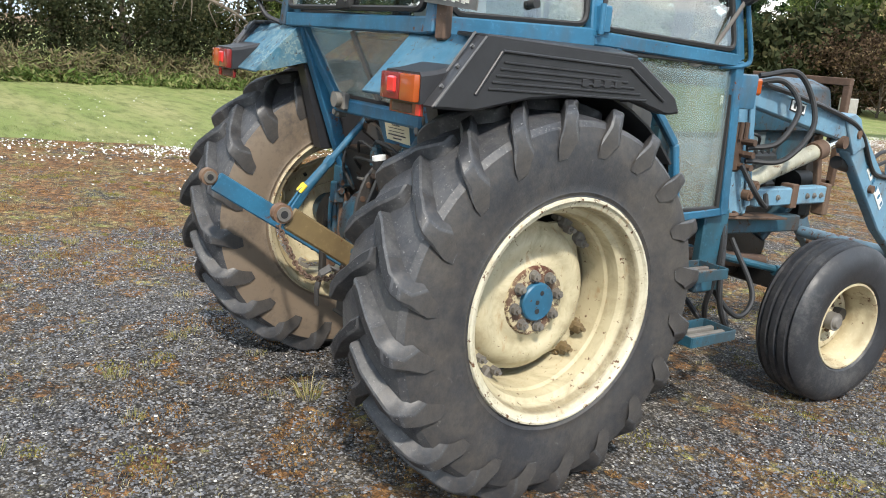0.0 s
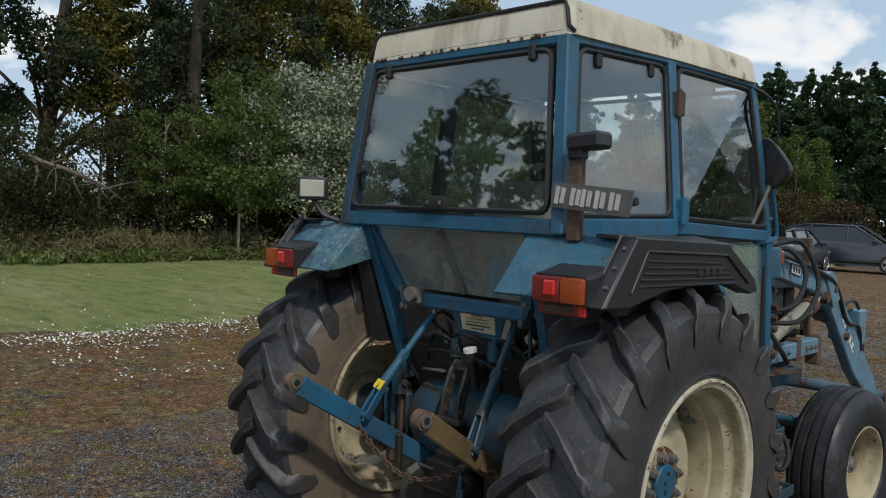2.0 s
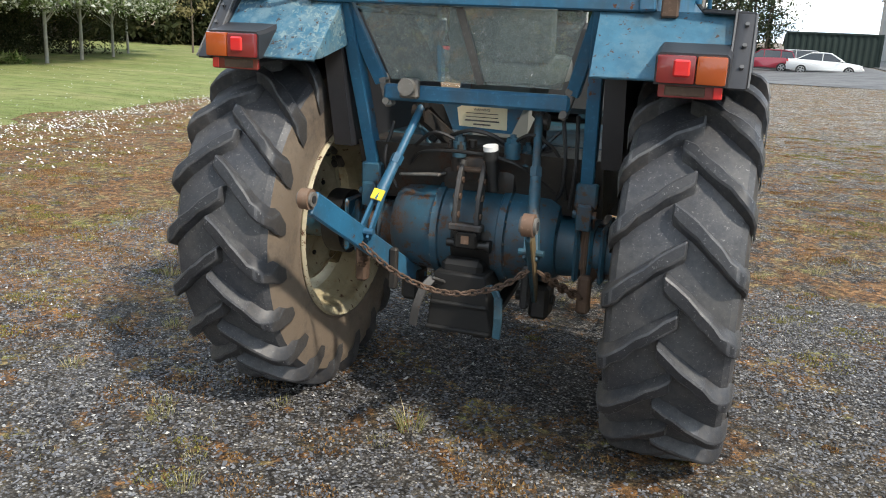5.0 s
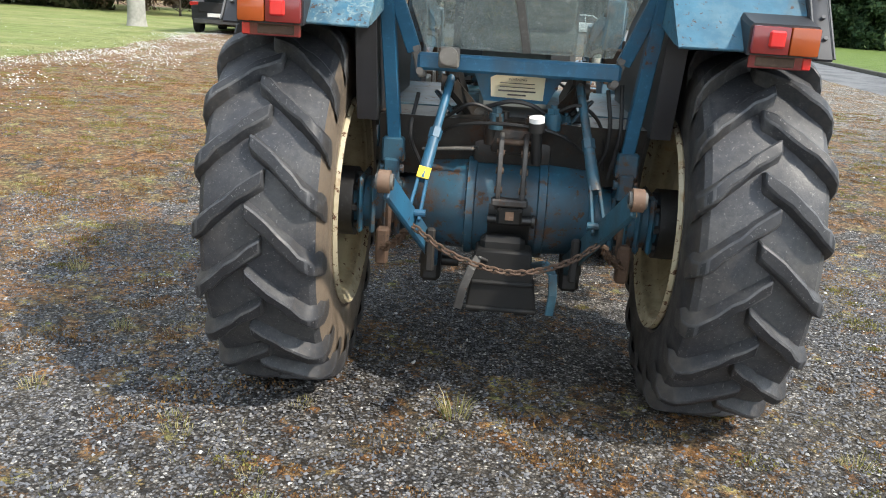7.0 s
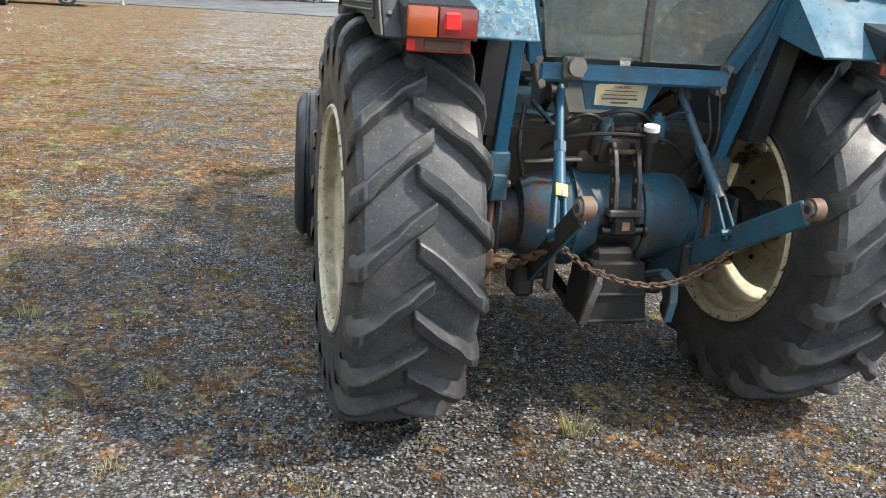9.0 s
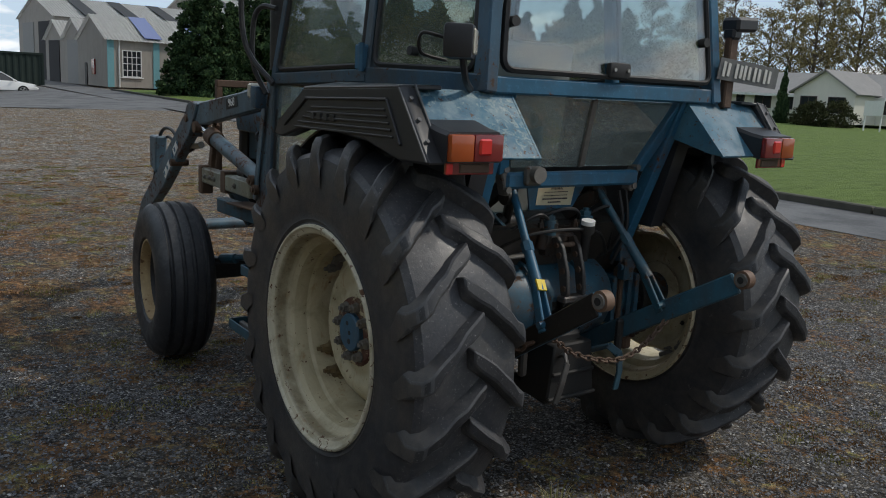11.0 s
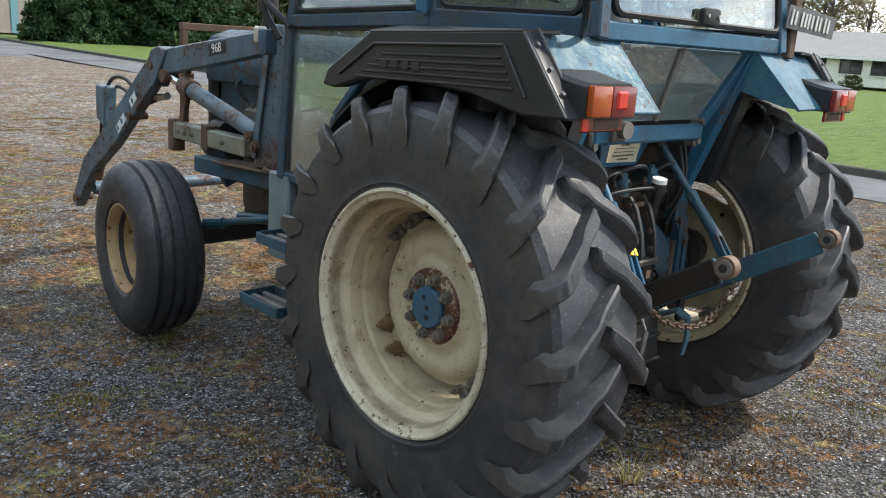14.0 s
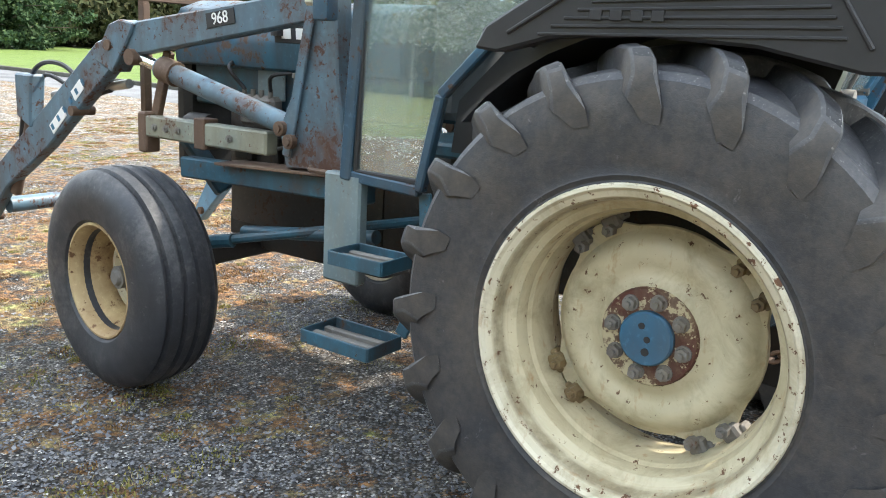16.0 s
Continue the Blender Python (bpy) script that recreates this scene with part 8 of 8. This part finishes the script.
def shed(name, label, at, turn, w, d, eave, ridge, roof_m=None, wall_m=None, lights=True, strip_m=None):
    """A gabled shed: ridge along local x, walls with thickness, ribbed roof sheets."""
    ob = thing(name, label, "shed", at, turn)
    bm = bmesh.new()
    t = 0.25
    box(bm, (w / 2, t / 2, eave / 2), (w, t, eave))
    box(bm, (w / 2, d - t / 2, eave / 2), (w, t, eave))
    for x in (t / 2 + 0.003, w - t / 2 - 0.003):
        prism(bm, [(t, 0), (d - t, 0), (d - t, eave), (d / 2, ridge - 0.05), (t, eave)], "x", x - t / 2, x + t / 2)
    wl_ = part("wall", bm, wall_m or render_grey, ob, smooth=False)
    for sgn in (0, 1):
        bm = bmesh.new()
        y0, y1 = (-0.35, d / 2) if sgn == 0 else (d + 0.35, d / 2)
        z0 = eave - 0.35 * (ridge - eave) / (d / 2)
        n = int(w / 0.28)
        rows = []
        for k in range(2 * n + 1):
            x = -0.25 + (w + 0.5) * k / (2 * n)
            up = 0.05 * (k % 2)
            rows.append((bm.verts.new((x, y0, z0 + up)), bm.verts.new((x, y1, ridge + up))))
        for a, b in zip(rows, rows[1:]):
            bm.faces.new((a[0], b[0], b[1], a[1]))
        bmesh.ops.solidify(bm, geom=bm.faces[:], thickness=0.04)
        rf = part("roof", bm, roof_m or roof_sheet, ob, "pale corrugated roof", smooth=False)
        if lights and sgn == 0:
            for k in range(1, int(w / 4.3)):
                xx = 4.3 * k - 1.4
                bm = bmesh.new()
                slab(bm, [(xx, y0 * 0.5, z0 + (ridge - z0) * 0.12 + 0.08), (xx + 1.4, y0 * 0.5, z0 + (ridge - z0) * 0.12 + 0.08), (xx + 1.4, y1 - 0.1, ridge + 0.06), (xx, y1 - 0.1, ridge + 0.06)], 0.03)
                part("roof_light", bm, strip_m or roof_lights, rf)
    return ob


def window_part(parent, c, w, h, axis, out, frame_m, bars=(1, 1), glass_m=None):
    """A framed window on a wall that faces -y (axis y) or -x (axis x), standing out by `out`."""
    def P(u, o, z):
        return (c[0] + u, c[1] + o, c[2] + z) if axis == "y" else (c[0] + o, c[1] + u, c[2] + z)

    def S(u, o, z):
        return (u, o, z) if axis == "y" else (o, u, z)

    bm = bmesh.new()
    f = 0.07
    for z in (-h / 2, h / 2):
        box(bm, P(0, out, z), S(w + f, 0.1, f))
    for u in (-w / 2, w / 2):
        box(bm, P(u, out, 0), S(f, 0.098, h - f))
    for k in range(1, bars[0]):
        box(bm, P(-w / 2 + w * k / bars[0], out, 0), S(0.05, 0.06, h - f))
    for k in range(1, bars[1]):
        box(bm, P(0, out + 0.002, -h / 2 + h * k / bars[1]), S(w - f, 0.055, 0.05))
    win = part("window", bm, frame_m, parent, smooth=False)
    bm = bmesh.new()
    box(bm, P(0, out + 0.02, 0), S(w - 0.02, 0.03, h - 0.02))
    part("pane", bm, glass_m or far_glass, win, smooth=False)
    bm = bmesh.new()
    box(bm, P(0, out - 0.04, -h / 2 - 0.08), S(w + 0.3, 0.14, 0.07))
    part("sill", bm, frame_white, win, smooth=False)


SHED_T = 4
s1 = shed("workshop", "grey rendered workshop with teal corners and a barred window", (14.55, 66.5, 0.1), SHED_T, 20, 7.5, 3.75, 5.6, strip_m=flat_mat("blue_roof_light", (0.16, 0.20, 0.38), 0.4))
window_part(s1, (1.9, 0, 1.85), 1.45, 2.0, "y", -0.03, frame_white, (4, 4))
for x in (0.25, 3.85):
    bm = bmesh.new()
    box(bm, (x, -0.02, 1.87), (0.5, 0.1, 3.74))
    part("teal_pilaster", bm, teal, s1)
bm = bmesh.new()
cyl(bm, (0.9, -0.08, 0), (0.9, -0.08, 3.7), 0.06, 8)
part("downpipe", bm, frame_white, s1)
bm = bmesh.new()
box(bm, (-0.05, 3.2, 1.5), (0.12, 0.7, 1.2))
part("red_box", bm, red, s1)
bm = bmesh.new()
box(bm, (-0.03, 5.2, 0.9), (0.08, 0.5, 1.8))
part("gas_bottle", bm, dark_iron, s1)
for k, (dx, dy) in enumerate(((-0.1, 8.2), (-0.45, 14.5))):
    sk = shed("lean_shed", "narrow gabled grey shed bay with a tall door", (14.8 + dx, 66.5 + dy, 0.0), SHED_T, 12, 6.0, 4.0, 5.65, lights=False)
    bm = bmesh.new()
    box(bm, (-0.02, 3.0, 1.9), (0.1, 3.4, 3.8))
    part("door", bm, door_grey if k == 0 else door_dark, sk, "tall sliding door")
s4 = shed("hangar", "long grey hangar with roof lights and open doors", (15.0, 88.2, 0.0), SHED_T, 44, 14, 6.3, 8.5)
for yy in (3.4, 9.8):
    bm = bmesh.new()
    box(bm, (-0.02, yy, 2.9), (0.12, 4.4, 5.8))
    part("door", bm, door_dark if yy < 5 else door_grey, s4, "huge open hangar door")
shed("hangar", "second tall hangar behind the trees", (36.6, 104, 0.0), SHED_T, 34, 18, 9.0, 11.8)
shed("barn", "low dark barn far across the yard", (5.5, 122, -0.6), 0, 10.5, 10, 1.6, 3.2, roof_lights, roof_lights, lights=False)
bm = bmesh.new()
for k in range(7):
    box(bm, (7.0 + k * 1.3, 104, 0.55), (0.12, 0.12, 1.5))
for z in (0.5, 1.0, 1.45):
    box(bm, (10.9, 104, z - 0.1), (7.8, 0.06, 0.1))
tagged(part("rail_fence", bm, dark_iron), "dark rail fence in front of the barn", "fence")


def bungalow():
    L, d, e, rg = 62.0, 9.0, 2.25, 4.0
    ob = thing("bungalow", "long cream bungalow with a grey tiled roof", "house", (62, -4, 0.35))
    bm = bmesh.new()
    box(bm, (0.15, L / 2, e / 2), (0.3, L, e))
    box(bm, (d, L / 2, e / 2), (0.3, L, e))
    for y in (0.16, L - 0.16):
        prism(bm, [(0.3, 0), (d - 0.15, 0), (d - 0.15, e), (d / 2, rg - 0.1), (0.3, e)], "y", y - 0.15, y + 0.15)
    wall = part("wall", bm, render_cream, ob, smooth=False)
    bm = bmesh.new()
    for sgn in (-1, 1):
        x0, x1 = (-0.5, d / 2) if sgn < 0 else (d + 0.5, d / 2)
        z0 = e - 0.5 * (rg - e) / (d / 2)
        c = [(x0, -0.3, z0), (x0, L + 0.3, z0), (x1, L + 0.3, rg), (x1, -0.3, rg)]
        slab(bm, c if sgn > 0 else c[::-1], 0.14)
    rf = part("roof", bm, roof_tile, ob, "grey tiled roof", smooth=False)
    bm = bmesh.new()
    box(bm, (-0.5, L / 2, e - 0.3), (0.12, L + 0.6, 0.2))
    part("fascia", bm, frame_white, rf)
    for k, y in enumerate(np.arange(2.0, L - 2, 2.25)):
        if 34.0 < y < 40.8:
            continue
        window_part(ob, (0, y, 1.35), 1.55 if k % 4 else 0.75, 1.0, "x", -0.02, frame_brown, (2 if k % 3 else 1, 1))
    # gabled porch
    bm = bmesh.new()
    box(bm, (-1.6, 37.4, 1.2), (3.2, 5.0, 2.4))
    prism(bm, [(34.9, 2.4), (39.9, 2.4), (37.4, 3.9)], "x", -3.2, 1.5)
    porch = part("porch", bm, render_cream, ob, smooth=False)
    bm = bmesh.new()
    for sgn in (-1, 1):
        y0 = 37.4 + sgn * 2.85
        c = [(-3.5, y0, 2.22), (2.0, y0, 2.22), (2.0, 37.4, 4.0), (-3.5, 37.4, 4.0)]
        slab(bm, c if sgn < 0 else c[::-1], 0.12)
    part("porch_roof", bm, roof_tile, porch, smooth=False)
    for y in (36.3, 38.6):
        window_part(porch, (-3.2, y, 1.35), 1.3, 1.15, "x", -0.03, frame_brown, (2, 1))


bungalow()
for x, y, k in ((57.5, 36.0, 0.50), (57, 44.5, 0.42)):
    put(cyp, x, y, 0, k).scale = (k * 0.4, k * 0.4, k * 1.0)
for x, y, k in ((55.5, 30.2, 0.52), (55.2, 31.8, 0.5), (55.8, 33.0, 0.42), (58, 43, 0.32), (58, 46, 0.35), (58, 40.5, 0.3), (58, 25.0, 0.25), (58, 21.0, 0.3)):
    put(bush_far, x, y, R.uniform(0, 360), k)
sg = thing("notice_board", "plain white notice board on two posts", "sign", (53.5, 26.6, 0.12))
for y in (-0.55, 0.55):
    bm = bmesh.new()
    box(bm, (0, y, 0.9), (0.08, 0.08, 1.8))
    part("post", bm, frame_white, sg)
bm = bmesh.new()
box(bm, (-0.06, 0, 1.5), (0.05, 1.3, 1.0), bevel=0.01)
part("board", bm, frame_white, sg)
pole_grey = flat_mat("weathered_pole_paint", (0.34, 0.34, 0.32), 0.6, vary=0.3)
pole = thing("lamp_pole", "slender pale metal pole with a small cap lamp", "pole", (-5.5, 32.0, -0.03))
bm = bmesh.new()
cyl(bm, (0, 0, -0.05), (0, 0, 6.4), 0.062, 14, 0.042)
part("shaft", bm, pole_grey, pole)
bm = bmesh.new()
cyl(bm, (0, 0, -0.02), (0, 0, 0.05), 0.10, 14)
part("base_collar", bm, pole_grey, pole)
bm = bmesh.new()
box(bm, (0, -0.05, 6.44), (0.14, 0.26, 0.09), bevel=0.02)
part("cap_lamp", bm, pole_grey, pole)
fence = thing("garden_gate", "white garden gate posts by the far hedge", "gate", (66, 14.5, 0.1))
for k in range(8):
    bm = bmesh.new()
    box(bm, (0, k * 0.35, 0.8), (0.08, 0.08 if k not in (0, 7) else 0.2, 1.6 if k not in (0, 7) else 2.2))
    part("picket", bm, frame_white, fence)
cont = thing("shipping_container", "dark green steel container with ribbed sides", "container", (3.4, 67.0, -0.48), -2)
bm = bmesh.new()
rows = []
n = 60
for k in range(n + 1):
    rows.append((6.6 * k / n, 0.05 if (k // 2) % 2 else 0.0))
prism(bm, [(x, -y) for x, y in rows] + [(6.6, 2.4), (0, 2.4)], "z", 0.15, 2.75)
part("body", bm, sheet_green, cont, smooth=False)
bm = bmesh.new()
for z in (0.12, 2.78):
    box(bm, (3.3, -0.03, z), (6.7, 0.14, 0.14))
for x in (0.0, 6.6):
    box(bm, (x, -0.03, 1.45), (0.14, 0.138, 2.5))
part("frame", bm, sheet_green, cont)

# ---- parked cars ----
car_glass = flat_mat("car_glass", (0.02, 0.023, 0.026), 0.05, coat=1.0, vary=0.1)
car_tyre = flat_mat("car_tyre", (0.02, 0.02, 0.02), 0.8)
alloy = flat_mat("alloy_wheel", (0.5, 0.5, 0.5), 0.3, metal=0.8)
chrome_trim = flat_mat("bumper_trim", (0.06, 0.06, 0.06), 0.5)
head_lens = flat_mat("headlamp_glass", (0.65, 0.66, 0.66), 0.1, coat=1.0)


def car_paint(name, c):
    return flat_mat(name, c, 0.28, vary=0.06, coat=0.9, scale=1)


def car(name, label, at, turn, paint_m, L=4.4, W=1.8, H=1.45, kind="saloon", boot_open=False):
    """Front towards +x. Body shell lofted from cross sections, with glasshouse, wheels and lamps."""
    ob = thing(name, label, "car", at, turn)
    if kind == "saloon":
        belt = [(-0.5, 0.62), (-0.485, 0.68), (-0.30, 0.70), (0.0, 0.66), (0.2, 0.64), (0.44, 0.52), (0.5, 0.36)]
        top = [(-0.36, 0.70), (-0.20, 0.97), (-0.05, 1.0), (0.06, 0.98), (0.235, 0.64)]
    else:
        belt = [(-0.5, 0.60), (-0.49, 0.66), (-0.30, 0.68), (0.0, 0.65), (0.22, 0.63), (0.44, 0.54), (0.5, 0.36)]
        top = [(-0.495, 0.66), (-0.44, 0.94), (-0.30, 1.0), (0.05, 0.99), (0.255, 0.63)]
    bm = bmesh.new()
    rings = []
    for x, z in belt:
        w = W / 2 * (1 - 0.14 * (abs(x) / 0.5) ** 4)
        zb = 0.16 * H if abs(x) < 0.46 else 0.22 * H
        sec = [(-w * 0.86, zb), (-w, zb + 0.12), (-w, z * H - 0.12), (-w * 0.94, z * H - 0.02), (-w * 0.6, z * H + 0.02), (w * 0.6, z * H + 0.02), (w * 0.94, z * H - 0.02), (w, z * H - 0.12), (w, zb + 0.12), (w * 0.86, zb)]
        rings.append([bm.verts.new((x * L, y, q)) for y, q in sec])
    for a, b in zip(rings, rings[1:]):
        for k in range(10):
            bm.faces.new((a[k], a[(k + 1) % 10], b[(k + 1) % 10], b[k]))
    bm.faces.new(rings[0])
    bm.faces.new(rings[-1][::-1])
    bmesh.ops.recalc_face_normals(bm, faces=bm.faces[:])
    body = part("body", bm, paint_m, ob, angle=45)
    bm = bmesh.new()
    rows = []
    for x, z in top:
        low = z < 0.75
        w = W / 2 * (0.90 if low else 0.72)
        rows.append([bm.verts.new((x * L, -w, z * H)), bm.verts.new((x * L, w, z * H))])
    base = [[bm.verts.new((top[0][0] * L, -W * 0.46, 0.62 * H)), bm.verts.new((top[0][0] * L, W * 0.46, 0.62 * H))], [bm.verts.new((top[-1][0] * L, -W * 0.46, 0.60 * H)), bm.verts.new((top[-1][0] * L, W * 0.46, 0.60 * H))]]
    loop = [base[0]] + rows + [base[1]]
    for a, b in zip(loop, loop[1:]):
        bm.faces.new((a[0], a[1], b[1], b[0]))
    bm.faces.new([q[0] for q in loop])
    bm.faces.new([q[1] for q in loop][::-1])
    bmesh.ops.recalc_face_normals(bm, faces=bm.faces[:])
    part("glasshouse", bm, car_glass, ob, "dark tinted windows", angle=20)
    bm = bmesh.new()
    i0, i1 = (1, len(top) - 2)
    slab(bm, [(top[i0][0] * L, -W * 0.37, top[i0][1] * H + 0.012), (top[i1][0] * L, -W * 0.37, top[i1][1] * H + 0.012), (top[i1][0] * L, W * 0.37, top[i1][1] * H + 0.012), (top[i0][0] * L, W * 0.37, top[i0][1] * H + 0.012)], 0.03, 0.01)
    for y in (-1, 1):
        pts = [(x * L, y * W / 2 * (0.905 if z < 0.75 else 0.735), z * H) for x, z in top]
        tube(bm, pts, 0.03, 6, 1)
        xm = 0.0 if kind != "saloon" else -0.04
        tube(bm, [(xm * L, y * W * 0.452, 0.66 * H), (xm * L, y * W * 0.37, 0.98 * H)], 0.028, 6, 1)
        if kind != "saloon":
            tube(bm, [(-0.27 * L, y * W * 0.452, 0.68 * H), (-0.27 * L, y * W * 0.37, 0.99 * H)], 0.035, 6, 1)
    part("roof", bm, paint_m, ob)
    for x in (-0.30, 0.31):
        for y in (-1, 1):
            bm = bmesh.new()
            q = Matrix.Rotation(math.pi / 2, 3, "Z")
            cyl(bm, (x * L, y * (W / 2 - 0.19), 0.325), (x * L, y * (W / 2 + 0.012), 0.325), 0.325, 24)
            wh = part("wheel", bm, car_tyre, ob)
            bm = bmesh.new()
            yy = y * (W / 2 + 0.016)
            cyl(bm, (x * L, y * (W / 2 - 0.02), 0.325), (x * L, yy, 0.325), 0.06, 14)
            for k in range(5):
                a = k * 2 * math.pi / 5
                beam(bm, (x * L, yy - y * 0.004, 0.325), (x * L + 0.2 * math.cos(a), yy - y * 0.004, 0.325 + 0.2 * math.sin(a)), 0.07, 0.012, (0, 1, 0), 0.0)
            pts = [(x * L + 0.21 * math.cos(a), yy - y * 0.004, 0.325 + 0.21 * math.sin(a)) for a in np.linspace(0, 2 * math.pi, 25)]
            tube(bm, pts, 0.016, 6, 1)
            part("rim", bm, alloy, wh)
    for y in (-1, 1):
        bm = bmesh.new()
        box(bm, (0.455 * L, y * W * 0.36, 0.47 * H), (0.18, 0.30, 0.12), bevel=0.03)
        part("headlamp", bm, head_lens, ob)
        bm = bmesh.new()
        box(bm, (-0.488 * L, y * W * 0.38, 0.62 * H), (0.10, 0.30, 0.13), bevel=0.02)
        part("rear_lamp", bm, red_bright, ob)
        bm = bmesh.new()
        box(bm, (0.20 * L, y * (W / 2 + 0.06), 0.68 * H), (0.12, 0.16, 0.11), bevel=0.03)
        part("wing_mirror", bm, paint_m, ob)
        bm = bmesh.new()
        box(bm, (0, y * W * 0.455, 0.17 * H), (L * 0.46, 0.06, 0.09), bevel=0.02)
        part("sill", bm, chrome_trim, ob)
    bm = bmesh.new()
    box(bm, (-0.497 * L, 0, 0.27 * H), (0.08, W * 0.78, 0.16), bevel=0.03)
    box(bm, (0.492 * L, 0, 0.27 * H), (0.10, W * 0.74, 0.16), bevel=0.03)
    part("bumper", bm, chrome_trim, ob)
    bm = bmesh.new()
    box(bm, (-0.512 * L, 0, 0.40 * H), (0.02, 0.52, 0.11), bevel=0.003)
    part("number_plate", bm, frame_white, ob)
    if boot_open:
        # solid dark block in place of the shaded boot space
        bm = bmesh.new()
        box(bm, (-0.50 * L, 0, 0.56 * H), (0.06, W * 0.62, 0.30), bevel=0.02)
        part("boot_opening", bm, door_dark, ob)
        bm = bmesh.new()
        beam(bm, (-0.40 * L, 0, 1.0 * H), (-0.66 * L, 0, 1.22 * H), W * 0.72, 0.05, (0, 0, 1), 0.02)
        beam(bm, (-0.66 * L, 0, 1.22 * H), (-0.76 * L, 0, 1.14 * H), W * 0.70, 0.05, (0, 0, 1), 0.02)
        part("tailgate", bm, chrome_trim, ob, "raised dark tailgate")
    return ob


dark_grey = car_paint("dark_grey_car_paint", (0.028, 0.028, 0.034))
car("hatchback", "dark grey hatchback with its boot open on the grass edge", (-9.1, 25.1, 0.0), 92, dark_grey, 4.2, 1.8, 1.47, "hatch", True)
car("suv", "dark blue-grey crossover car parked on the gravel", (-8.3, 28.9, 0.0), 8, car_paint("blue_grey_car_paint", (0.03, 0.036, 0.055)), 4.5, 1.86, 1.64, "hatch")
car("saloon", "white saloon car parked on the tarmac", (5.7, 58.0, -0.474), -6, car_paint("white_car_paint", (0.78, 0.78, 0.77)), 4.7, 1.8, 1.45, "saloon")
car("estate", "silver estate car parked on the tarmac", (5.0, 62.5, -0.474), 12, car_paint("silver_car_paint", (0.45, 0.46, 0.47)), 4.4, 1.8, 1.52, "hatch")
car("hatchback", "red hatchback parked on the tarmac", (1.9, 60.0, -0.474), 178, car_paint("red_car_paint", (0.26, 0.012, 0.03)), 4.0, 1.75, 1.5, "hatch")
car("estate", "dark estate car under the conifers", (-6.5, 54.5, -0.474), 175, dark_grey, 4.5, 1.8, 1.5, "hatch")
car("hatchback", "dark car parked under the conifers", (-11.5, 54.0, -0.474), 170, car_paint("black_car_paint", (0.015, 0.015, 0.017)), 4.2, 1.8, 1.45, "hatch")
stump = thing("tree_stump", "silver-grey weathered tree stump on the lawn", "stump", (-12.2, 24.4, 0.0))
bm = bmesh.new()
rs_ = random.Random(9)
rings = []
for z, r in ((-0.05, 0.36), (0.08, 0.31), (0.25, 0.285), (0.55, 0.275), (0.85, 0.27), (1.0, 0.268), (1.02, 0.24)):
    rings.append([bm.verts.new((r * (1 + 0.07 * math.sin(3 * a + 1) + 0.04 * math.sin(7 * a)) * math.cos(a), r * (1 + 0.06 * math.sin(2 * a)) * math.sin(a), z + 0.02 * rs_.random())) for a in np.linspace(0, 2 * math.pi, 20, endpoint=False)])
for a, b in zip(rings, rings[1:]):
    for k in range(20):
        bm.faces.new((a[k], a[(k + 1) % 20], b[(k + 1) % 20], b[k]))
bm.faces.new(rings[-1])
part("trunk", bm, flat_mat("silver_bark", (0.33, 0.32, 0.29), 0.9, vary=0.45, scale=7), stump)
